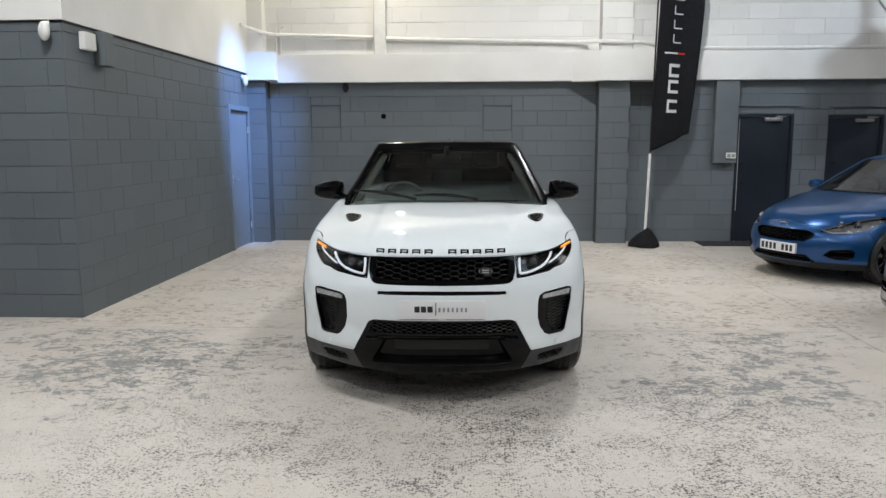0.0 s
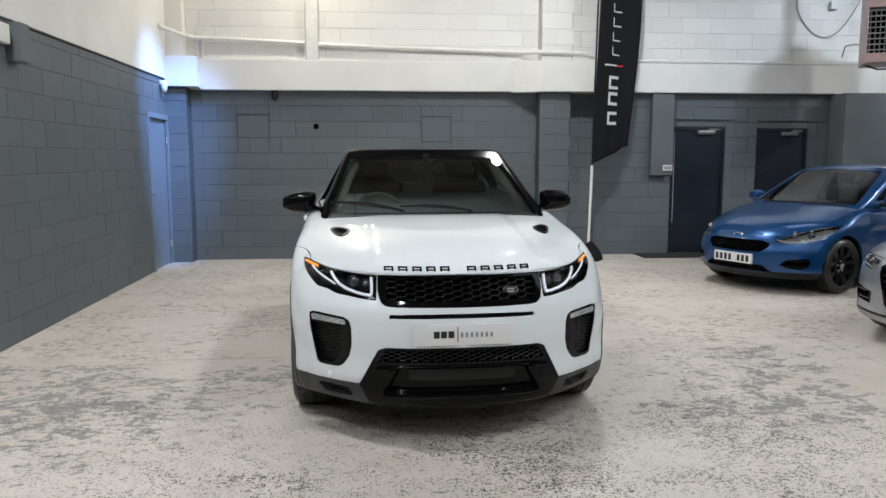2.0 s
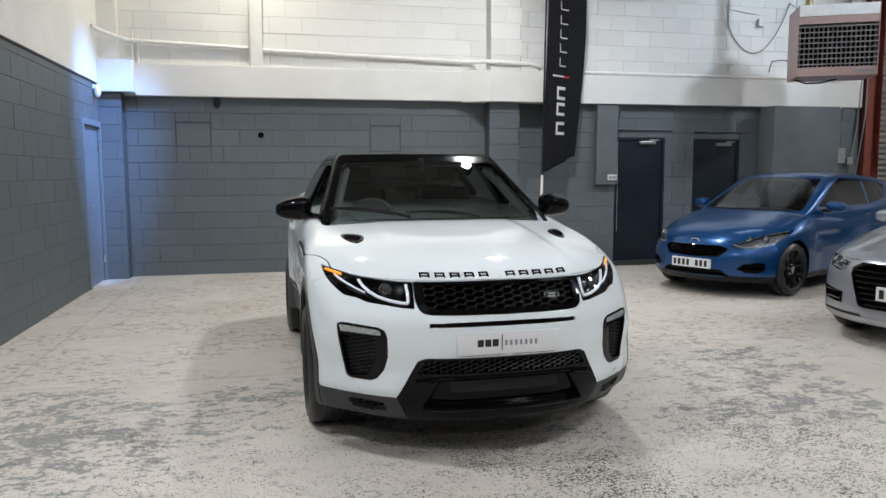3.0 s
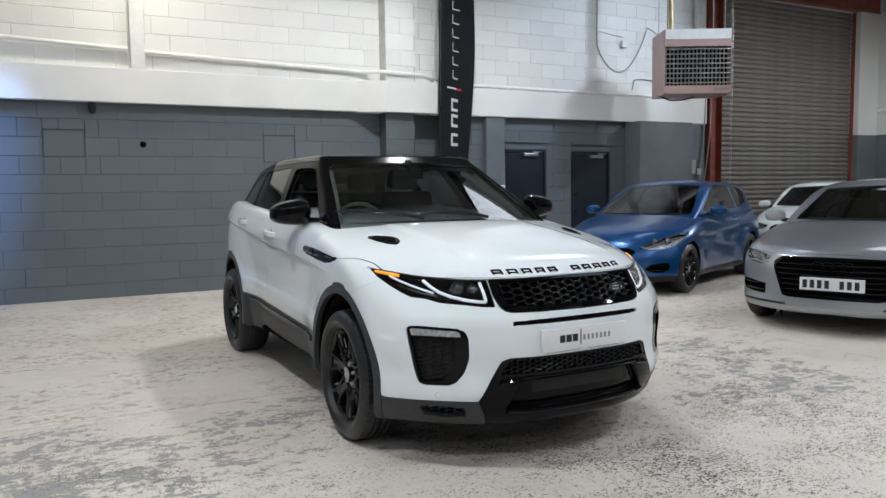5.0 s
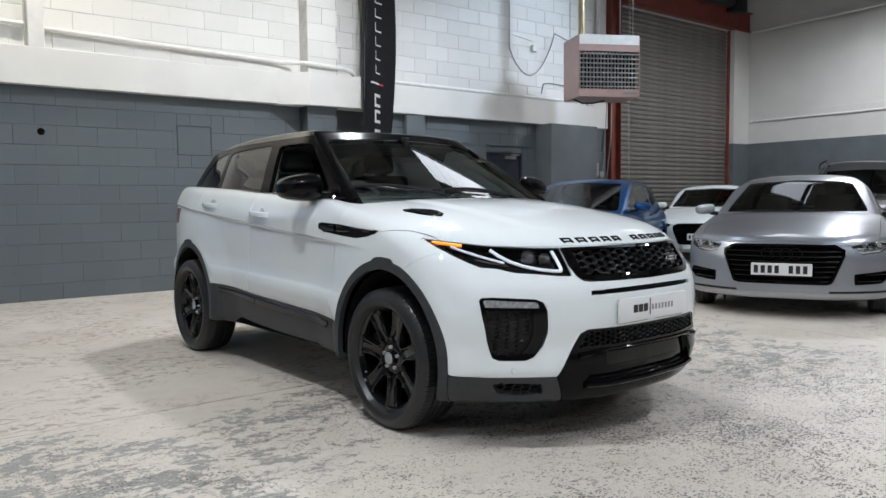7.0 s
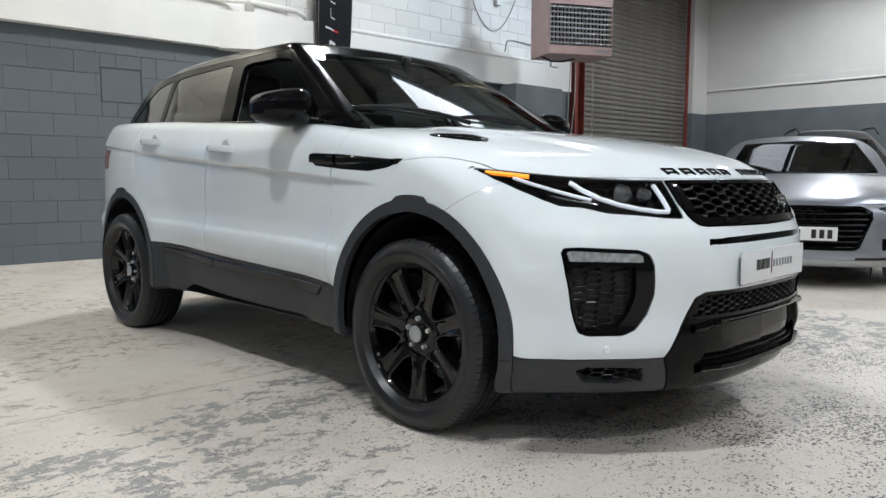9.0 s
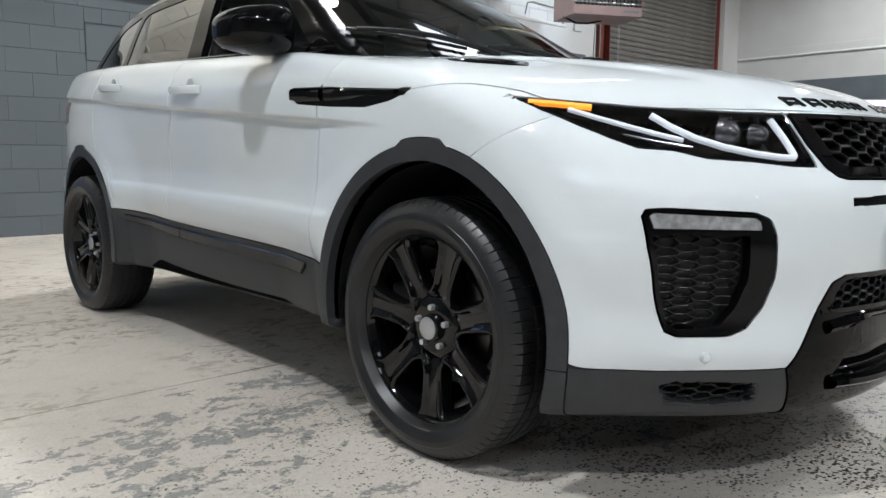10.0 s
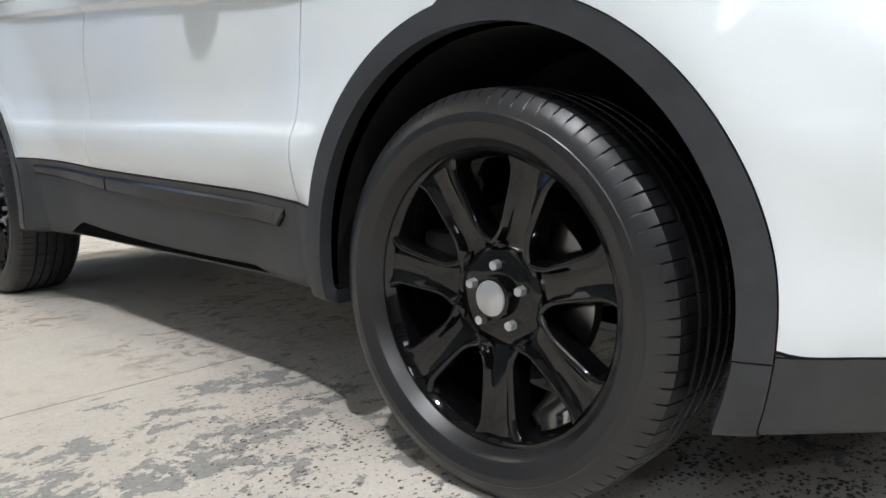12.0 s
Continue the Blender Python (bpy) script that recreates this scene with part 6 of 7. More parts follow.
    S.carve("wing", lambda x, y, z: np.maximum(y - cow - 0.12, 0.5 - np.abs(x)), 0.002)
    for i, yd in enumerate(c["doors"]):
        S.carve("door%d" % i, lambda x, y, z: np.maximum(y - yd, 0.5 - np.abs(x)), 0.002)
    S.piece("bonnet", "bonnet", paint, car)
    S.piece("front_bumper", "front_bumper", paint, car)
    S.piece("rear_body", "body", paint, car)
    S.piece("front_lip", "lip", c.get("lip_mat", M_BLACKP), car)
    for s in (-1, 1):
        k = lambda x, y, z: x * s > 0
        S.piece("front_wing", "wing", paint, car, keep=k)
        S.piece("sill", "sill", c.get("sill_mat", M_BLACKP), car, keep=k)
        for i, yd in enumerate(c["doors"]):
            d = S.piece("door", "door%d" % i, paint, car, keep=k)
            y0 = yd - 0.16
            z0 = c["handle"]
            bm = bmesh.new()
            tube(bm, [(S.on_side(y0 + q, z0, s) + s * o, y0 + q, z0) for q, o in ((-0.11, -0.005), (-0.08, 0.022), (0.06, 0.025), (0.09, -0.005))], 0.013, 8)
            part("door_handle", bm, paint, d, smooth=True)
        hl = S.piece("headlight", "lamp", c.get("lamp_mat", M_LAMPGREY), car, thick=0.0, out=-0.05, keep=k, text="clear headlight, switched off")
        lens = S.piece("lens", "lamp", M_LENS, hl, thick=0.02, out=0.0, keep=k)
        lens.visible_shadow = False
        P = np.array(c["lamp"])
        for q in (0.3, 0.62):
            cx, cz = P[:, 0].min() + q * (P[:, 0].max() - P[:, 0].min()), P[:, 1].mean() + 0.015 * (q - 0.5)
            bm = bmesh.new()
            spin(bm, [(0.0, 0.02), (0.02, 0.016), (0.032, 0.0), (0.038, 0.004), (0.045, -0.02)], 24, Matrix(((1, 0, 0, s * cx), (0, 0, -1, S.on_front(cx, cz) + 0.035), (0, 1, 0, cz), (0, 0, 0, 1))))
            bmesh.ops.recalc_face_normals(bm, faces=bm.faces)
            part("projector", bm, M_CHROME, hl, smooth=True)
        bm = bmesh.new()
        lo = P[P[:, 1].argsort()][:3]
        lo = lo[lo[:, 0].argsort()]
        tube(bm, [(s * x, S.on_front(x, z + 0.012) + 0.012, z + 0.012) for x, z in lo], 0.006, 6)
        part("light_strip", bm, M_CAP, hl, smooth=True)
    for i, P in enumerate(c["grilles"]):
        style = c["grille_style"][i]
        Pn = np.array(P)
        Pin = inner(P)
        gs = []
        for s in ((-1, 1) if Pn[:, 0].min() > 0.05 else (0,)):
            k = lambda x, y, z: x * s >= 0
            g = S.piece("grille", ["grille%d" % i, "open%d" % i], M_VOID, car, thick=0.0, out=-0.045, text="black grille", keep=k)
            S.piece("grille_frame", "grille%d" % i, M_GLOSSBLACK, g, thick=0.04, out=0.004, keep=k)
            gs.append(g)
        x1 = Pn[:, 0].max()
        x0 = -x1 if Pn[:, 0].min() < 0.05 else Pn[:, 0].min()
        z0, z1 = Pn[:, 1].min(), Pn[:, 1].max()
        if style == "bars":
            n = max(2, int((z1 - z0) / 0.045))
            for q in range(n):
                z = z0 + (z1 - z0) * (q + 0.5) / n
                xx = [x for x in np.linspace(x0, x1, 41) if float(inside_poly(np.array(abs(x)), np.array(z), Pn)) < -0.012]
                for g, s in zip(gs, (-1, 1) if x0 > 0 else (1,)):
                    if len(xx) > 2:
                        bm = bmesh.new()
                        tube(bm, [(s * x, S.on_front(abs(x), z) + 0.012, z) for x in xx], 0.009, 6)
                        part("grille_bar", bm, M_GLOSSBLACK, g, smooth=True)
        else:
            bm = bmesh.new()
            poly = [(x, z) for x, z in Pin if x > 0]
            poly = ([(-x, z) for x, z in reversed(poly)] + poly) if x0 < 0 else poly
            honeycomb(bm, poly, 0.07, 0.04, 0.006, lambda x, z: S.on_front(abs(x), z) + 0.012, 0.012)
            part("grille_mesh", bm, M_GLOSSBLACK, gs[0], smooth=True)
    # plate with plain bars
    pz = c["plate"]
    py = S.on_front(0.2, pz) - 0.022
    bm = bmesh.new()
    box(bm, (-0.26, py, pz - 0.056), (0.26, py + 0.03, pz + 0.056), 0.003)
    pl = part("number_plate", bm, M_PLATE, car, "white number plate with dark bars")
    for q in (0, 1, 2, 3, 5, 6, 7):
        part("plate_bar", text_bars(bmesh.new(), -0.235 + 0.06 * q, -0.198 + 0.06 * q, pz - 0.036, pz + 0.036, 1, py - 0.001, 1.0), M_PRINT, pl)
    # badge
    bm = bmesh.new()
    for q in c["badge"]:
        ring = [(q + c["badge_r"] * math.cos(a), 0, c["badge_z"] + c["badge_rz"] * math.sin(a)) for a in [2 * math.pi * k / 24 for k in range(24)]]
        tube(bm, [(x, S.on_front(abs(q), c["badge_z"]) - 0.004, z) for x, _, z in ring], 0.006, 6, closed=True)
    part("badge", bm, c["badge_mat"], car, smooth=True)

    # cabin
    sy, sz, sl, ty, tl = c["screen"]

    def cabin(x, y, z):
        ax = np.abs(x)
        sc = (sy + (z - sz) * sl + 0.28 * ax * ax - y) / math.sqrt(1 + sl * sl)
        rr = (y - (ty - (z - sz) * tl - 0.15 * ax * ax)) / math.sqrt(1 + tl * tl)
        F = smooth_max(sc, (ax - wg(z) * hw - tap(y)) * 0.9, 0.03)
        F = smooth_max(F, z - (roof_c(y) - 0.05 * (ax / 0.6) ** 2.6), 0.05)
        return np.maximum(smooth_max(F, rr, 0.06), sz - 0.14 - z)

    G = Shell(cabin, (-hw, sy - 0.1, sz - 0.14), (hw, ty + 0.1, c["top"]), (sy + 0.9, ty - 0.7, sz + 0.05), 0.045)
    ws = c["ws"]
    G.carve("windscreen", lambda x, y, z: np.maximum(inside_poly(np.abs(x), z, ws), y - (sy + (z - sz) * sl + 0.28 * x * x) - 0.06), 0.003)
    for P in c["windows"]:
        G.carve("window", poly_side(P, 0.3), 0.003)
    G.carve("rear_screen", lambda x, y, z: np.maximum.reduce([np.abs(x) - 0.5, sz + 0.06 - z, z - c["top"] + 0.10, ty - (z - sz) * tl - 0.15 * x * x - 0.06 - y]), 0.003)
    G.piece("roof", "body", paint, car, thick=0.02)
    G.piece("windscreen", "windscreen", M_WSCREEN2, car, thick=0.006)
    G.piece("rear_screen", "rear_screen", M_TINT, car, thick=0.006)
    for s in (-1, 1):
        for P in c["windows"]:
            G.piece("side_window", "window", M_TINT, car, thick=0.006, out=-0.002, keep=lambda x, y, z: (x * s > 0) & (inside_poly(y, z, P) < 0.0), text="dark tinted side glass")
    G.piece("headlining", ["body"], M_CABIN, car, thick=0.0, out=-0.03)
    # black shell inside, its colour standing in for shade in the panel gaps
    S.piece("inner_shell", [n for n in S.names if n not in ("well", "lamp") and not n.startswith(("grille", "open"))], M_VOID, car, thick=0, out=-0.02)
    bm = bmesh.new()
    box(bm, (-hw * 0.78, sy + 0.18, sz - 0.25), (hw * 0.78, sy + 0.62, sz + 0.02), 0.05)
    part("dashboard", bm, M_SEAT, car, smooth=True)
    bm = bmesh.new()
    tilt = pose(-0.36, sy + 0.72, sz + 0.02, 65, 0, 0)
    tube(bm, [tilt @ Vector((0.18 * math.cos(a), 0.18 * math.sin(a), 0)) for a in [2 * math.pi * k / 30 for k in range(30)]], 0.014, 6, closed=True)
    part("steering_wheel", bm, M_BLACKP, car, smooth=True)
    for sx in (-0.36, 0.36):
        bm = bmesh.new()
        box(bm, (-0.23, -0.07, 0.0), (0.23, 0.07, 0.55), 0.05, 3, pose(sx, sy + 1.45, sz - 0.33, -14, 0, 0))
        box(bm, (-0.12, -0.05, 0.57), (0.12, 0.05, 0.72), 0.04, 3, pose(sx, sy + 1.45, sz - 0.33, -14, 0, 0))
        part("seat", bm, M_SEAT, car, smooth=True)
    # wipers, mirrors, wheels
    for x0, x1 in ((-0.55, 0.02), (0.05, 0.6)):
        bm = bmesh.new()
        tube(bm, [(x0 + (x1 - x0) * k / 8, sy + 0.28 * (x0 + (x1 - x0) * k / 8) ** 2 + 0.03, sz + 0.03) for k in range(9)], 0.009, 6)
        part("wiper", bm, M_BLACKP, car, smooth=True)
    for s in (-1, 1):
        bm = bmesh.new()
        bmesh.ops.create_uvsphere(bm, u_segments=28, v_segments=16, radius=1)
        for v in bm.verts:
            x, y, z = v.co
            f = lambda q, e: (abs(q) ** e) * (1 if q > 0 else -1)
            v.co = (f(x, 0.75) * 0.115, f(y, 0.85) * (0.085 if y < 0 else 0.04), f(z, 0.7) * 0.062)
        mir = part("door_mirror", bm, c.get("mirror_mat", paint), car, smooth=True)
        mir.matrix_local = pose(s * (hw + 0.06), c["mirror"][0], c["mirror"][1], 0, s * 6, s * 12)
        bm = bmesh.new()
        tube(bm, [(s * (hw - 0.12), c["mirror"][0] + 0.02, c["mirror"][1] - 0.055), (s * (hw - 0.02), c["mirror"][0] + 0.01, c["mirror"][1] - 0.05), (s * (hw + 0.02), c["mirror"][0], c["mirror"][1] - 0.03)], 0.025, 8)
        part("mirror_arm", bm, M_BLACKP, car, smooth=True)
    if c.get("rails"):
        for s in (-1, 1):
            bm = bmesh.new()
            tube(bm, [(s * 0.60, 1.0 + 2.0 * k / 10, float(roof_c(1.0 + 2.0 * k / 10)) - 0.05 + (0.06 if 0 < k < 10 else 0.0)) for k in range(11)], 0.016, 8)
            part("roof_rail", bm, M_BLACKP, car, smooth=True)
    for y in (0.0, wb):
        for s in (-1, 1):
            bm = bmesh.new()
            spin(bm, [(R + 0.05, 0.0), (R + 0.05, 0.3), (0.0, 0.3)], 36, Matrix(((0, 0, -s, s * hw * 0.94), (1, 0, 0, y), (0, 1, 0, R), (0, 0, 0, 1))))
            bmesh.ops.delete(bm, geom=[f for f in bm.faces if f.calc_center_median().z < 0.2], context="FACES")
            part("wheel_housing", bm, M_LINER, car, "black felted arch liner", smooth=True)
    first = make_wheel(car, (-(hw - 0.115), 0, R), R, 0.105, c["rim"], c["spokes"], True, seg=40, tread=False)
    copy_thing(first, pose(-(hw - 0.115), wb, R, 25, 0, 0))
    copy_thing(first, pose(hw - 0.115, 0, R, 0, 0, 180))
    copy_thing(first, pose(hw - 0.115, wb, R, 15, 0, 180))
    return car


M_LAMPGREY = plain("grey_lamp_reflector", (0.42, 0.43, 0.44), 0.22, 0.7, vary=0.45, scale=26)
M_WSCREEN2 = glass("parked_windscreen_glass", (0.7, 0.75, 0.73), 0.3)
M_BLUE = plain("blue_metallic_paint", (0.0005, 0.055, 0.190), 0.30, 0.45, coat=0.7, vary=0.02, scale=4)
M_SILVER = plain("silver_metallic_paint", (0.35, 0.37, 0.41), 0.30, 0.7, coat=1.0, vary=0.02, scale=4)
M_DARKGREY = plain("dark_grey_paint", (0.030, 0.032, 0.036), 0.3, 0.4, coat=1.0, vary=0.02, scale=4)
M_SILVERLIP = plain("satin_silver_trim", (0.40, 0.41, 0.43), 0.35, 0.7)

SIDE = [(0.1, 0.88), (0.25, 0.93), (0.4, 0.945), (0.55, 0.96), (0.72, 0.965), (0.85, 0.95), (0.95, 0.915), (1.05, 0.86), (1.2, 0.76)]
HATCH = dict(half=0.868, front=0.80, wb=2.493, rear=0.73, R=0.315, under=0.17, lip=0.235, crease=0.70, plate=0.385, round=0.66,
             hood=[(-0.85, 0.58), (-0.74, 0.665), (-0.6, 0.755), (-0.4, 0.835), (0.0, 0.925), (0.35, 0.985), (0.6, 0.97), (1.0, 0.93), (2.6, 0.98), (3.2, 0.98)],
             drop=[(-0.85, 0.22), (-0.4, 0.18), (0.2, 0.11), (0.8, 0.02), (3.2, 0.02)],
             lean=[(0.1, 0.14), (0.2, 0.04), (0.28, 0.0), (0.45, 0.0), (0.55, 0.02), (0.65, 0.07), (0.8, 0.2), (1.1, 0.5)], side=SIDE,
             roof=[(0.3, 1.30), (1.0, 1.40), (1.4, 1.445), (1.8, 1.455), (2.4, 1.43), (2.9, 1.38), (3.3, 1.30)], top=1.48,
             wg=[(0.8, 0.96), (0.95, 0.94), (1.1, 0.87), (1.25, 0.79), (1.40, 0.69), (1.5, 0.58)],
             screen=(0.28, 0.96, 2.05, 3.18, 0.55), ws=[(-0.1, 0.985), (0.66, 0.985), (0.655, 1.03), (0.52, 1.36), (-0.1, 1.395)],
             windows=[[(0.72, 1.03), (1.92, 1.03), (1.97, 1.35), (1.45, 1.375), (1.15, 1.27)], [(1.98, 1.035), (2.55, 1.11), (2.72, 1.27), (2.5, 1.325), (2.03, 1.345)]],
             lamp=[(0.45, 0.605), (0.56, 0.578), (0.70, 0.590), (0.79, 0.635), (0.835, 0.72), (0.835, 0.775), (0.76, 0.765), (0.66, 0.722), (0.55, 0.665)],
             grilles=[[(-0.1, 0.605), (0.34, 0.60), (0.42, 0.57), (0.40, 0.53), (0.33, 0.475), (-0.1, 0.465)], [(-0.1, 0.325), (0.36, 0.325), (0.45, 0.255), (-0.1, 0.245)], [(0.58, 0.40), (0.72, 0.42), (0.765, 0.40), (0.755, 0.33), (0.70, 0.30), (0.60, 0.305), (0.52, 0.34)]],
             grille_style=["hex", "bars", "bars"], bonnet_z=0.655, cowl=0.36, doors=[1.95], handle=0.90, badge=[0.0], badge_r=0.055, badge_rz=0.022, badge_z=0.648, badge_mat=M_CHROME,
             mirror=(0.78, 1.035), rim=0.225, spokes=9)
SALOON = dict(half=0.94, front=0.90, wb=2.914, rear=1.12, R=0.345, under=0.19, lip=0.255, crease=0.74, plate=0.470, round=0.55,
              hood=[(-0.95, 0.62), (-0.82, 0.715), (-0.65, 0.785), (-0.4, 0.85), (0.0, 0.925), (0.5, 0.985), (0.8, 0.97), (1.2, 0.93), (2.9, 0.97), (4.0, 0.93)],
              drop=[(-0.95, 0.16), (-0.4, 0.15), (0.3, 0.10), (0.9, 0.02), (4.0, 0.02)],
              lean=[(0.1, 0.10), (0.2, 0.02), (0.26, 0.0), (0.42, 0.01), (0.55, 0.02), (0.66, 0.05), (0.75, 0.10), (0.85, 0.2), (1.1, 0.5)], side=SIDE,
              roof=[(0.4, 1.22), (1.1, 1.32), (1.5, 1.395), (1.9, 1.42), (2.4, 1.395), (3.0, 1.30), (3.6, 1.15), (4.0, 1.02)], top=1.44,
              wg=[(0.8, 0.95), (0.95, 0.925), (1.1, 0.84), (1.25, 0.75), (1.36, 0.65), (1.45, 0.55)],
              screen=(0.47, 0.965, 2.2, 4.0, 1.6), ws=[(-0.1, 0.985), (0.70, 0.985), (0.695, 1.02), (0.545, 1.31), (-0.1, 1.345)],
              windows=[[(0.95, 1.02), (1.85, 1.03), (1.88, 1.335), (1.55, 1.32), (1.25, 1.20)], [(1.92, 1.03), (2.75, 1.06), (2.9, 1.20), (2.5, 1.30), (1.95, 1.335)]],
              lamp=[(0.565, 0.685), (0.60, 0.635), (0.66, 0.61), (0.80, 0.625), (0.895, 0.675), (0.895, 0.725), (0.78, 0.72), (0.64, 0.70)],
              grilles=[[(-0.1, 0.705), (0.44, 0.70), (0.52, 0.655), (0.525, 0.60), (0.43, 0.355), (0.39, 0.335), (-0.1, 0.335)], [(0.60, 0.43), (0.86, 0.455), (0.88, 0.40), (0.82, 0.345), (0.60, 0.335)]],
              grille_style=["bars", "bars"], bonnet_z=0.715, cowl=0.52, doors=[1.92, 2.85], handle=0.86, badge=[-0.12, -0.04, 0.04, 0.12], badge_r=0.052, badge_rz=0.052, badge_z=0.615, badge_mat=M_GLOSSBLACK,
              mirror=(0.95, 1.01), rim=0.25, spokes=10, lip_mat=M_SILVERLIP)
parked_car("hatchback_car", "blue three-door hatchback with black wheels, parked nose out", (3.80 + 0.80 * 0.914, 8.61 + 0.80 * 0.407), -66, M_BLUE, HATCH)
parked_car("saloon_car", "silver executive saloon with black grille, parked nose out", (3.79 + 0.92 * 0.9205, 5.45 + 0.92 * 0.3907), -67, M_SILVER, SALOON)
COUPE = dict(SALOON, half=0.90, wb=2.75, rear=0.9, badge=[0.0], mirror_mat=M_CARWHITE)
parked_car("coupe_car", "white saloon parked in the row behind", (9.3, 9.75), -62, M_CARWHITE, COUPE)
TALL = dict(SALOON, half=0.95, front=0.86, wb=2.75, rear=0.85, R=0.37, under=0.24, lip=0.33, crease=0.95, plate=0.62, badge=[0.0],
            hood=[(-0.95, 0.80), (-0.82, 0.94), (-0.65, 1.03), (-0.3, 1.09), (0.2, 1.14), (0.6, 1.17), (0.9, 1.14), (3.0, 1.2), (4.0, 1.18)],
            lean=[(0.1, 0.2), (0.25, 0.04), (0.4, 0.0), (0.7, 0.0), (0.85, 0.05), (0.95, 0.12), (1.2, 0.5)],
            side=[(0.1, 0.88), (0.3, 0.93), (0.6, 0.96), (0.9, 0.97), (1.05, 0.955), (1.2, 0.90), (1.4, 0.78)],
            roof=[(0.4, 1.58), (1.0, 1.74), (1.5, 1.80), (2.4, 1.79), (3.2, 1.74), (3.7, 1.68)], top=1.83,
            wg=[(0.9, 0.95), (1.12, 0.93), (1.3, 0.86), (1.5, 0.77), (1.66, 0.66), (1.8, 0.55)],
            screen=(0.55, 1.15, 1.6, 3.75, 0.4), ws=[(-0.1, 1.17), (0.73, 1.17), (0.72, 1.22), (0.60, 1.60), (-0.1, 1.63)],
            windows=[[(1.0, 1.22), (1.9, 1.23), (1.95, 1.60), (1.5, 1.58), (1.3, 1.5)], [(2.0, 1.23), (2.9, 1.25), (2.95, 1.58), (2.05, 1.60)]],
            lamp=[(0.60, 0.92), (0.64, 0.84), (0.80, 0.83), (0.90, 0.88), (0.89, 0.95), (0.75, 0.94)],
            grilles=[[(-0.1, 0.92), (0.5, 0.92), (0.48, 0.76), (-0.1, 0.75)], [(-0.1, 0.52), (0.5, 0.52), (0.45, 0.40), (-0.1, 0.40)]],
            bonnet_z=0.94, badge_z=0.84, mirror=(0.95, 1.24), rails=True, handle=1.04)
parked_car("estate_car", "dark grey tall estate car with black roof rails", (10.1, 7.2), -60, M_DARKGREY, TALL)

# ---- doors, shutter and fittings ----
def flush_door(name, x0, x1, top, label):
    """A plain steel door in the back wall, with frame, closer, hinges and keyhole."""
    door = new(name)
    tagged(door, label, kind="structure")
    bm = bmesh.new()
    box(bm, (x0, WALL_Y - 0.012, 0), (x0 + 0.045, WALL_Y + 0.12, top), 0.003)
    box(bm, (x1 - 0.045, WALL_Y - 0.012, 0), (x1, WALL_Y + 0.12, top), 0.003)
    box(bm, (x0 + 0.045, WALL_Y - 0.012, top - 0.045), (x1 - 0.045, WALL_Y + 0.12, top), 0.003)
    part("door_frame", bm, M_DOORBLUE, door)
    bm = bmesh.new()
    box(bm, (x0 + 0.05, WALL_Y + 0.012, 0.008), (x1 - 0.05, WALL_Y + 0.055, top - 0.05), 0.003)
    part("door_leaf", bm, M_DOORBLUE, door, "dark navy painted steel door leaf")
    bm = bmesh.new()
    cx = (x0 + x1) / 2 + 0.12
    box(bm, (cx - 0.14, WALL_Y - 0.045, top - 0.115), (cx + 0.14, WALL_Y + 0.01, top - 0.06), 0.008)
    tube(bm, [(cx + 0.02, WALL_Y - 0.03, top - 0.055), (cx + 0.16, WALL_Y - 0.10, top - 0.045), (cx + 0.05, WALL_Y - 0.005, top - 0.03)], 0.008, 6)
    part("door_closer", bm, M_STEEL, door, "silver overhead door closer")
    bm = bmesh.new()
    for z in (0.95, 1.25):
        tube(bm, [(x0 + 0.11, WALL_Y + 0.014, z), (x0 + 0.11, WALL_Y - 0.012, z)], 0.018, 12)
    part("door_lock", bm, M_BLACKP, door)
    # lintel line over it
    bm = bmesh.new()
    box(bm, (x0, WALL_Y - 0.035, top + 0.115), (x1 + 0.11, WALL_Y + 0.02, top + 0.14), 0.003)
    part("lintel_strip", bm, M_GREYPLAIN, door)
    return door


flush_door("door_1", *DOORS[0], "dark navy steel door with a silver closer")
flush_door("door_2", *DOORS[1], "dark navy steel door with a silver closer")
# unseen black sheet, added to keep the space behind the doors dark
slab("wall_back_blackout", (4.2, WALL_Y + 0.3, 0), (6.8, WALL_Y + 0.4, BEAM0), M_BLACKP, "dark space behind the doors")
bm = bmesh.new()
box(bm, (4.385, WALL_Y + 0.004, 0.5), (4.398, WALL_Y + 0.011, 1.95))
tagged(link_mesh("door_strip", bm, M_WHITEPAINT), "thin pale strip on the door edge", kind="structure")


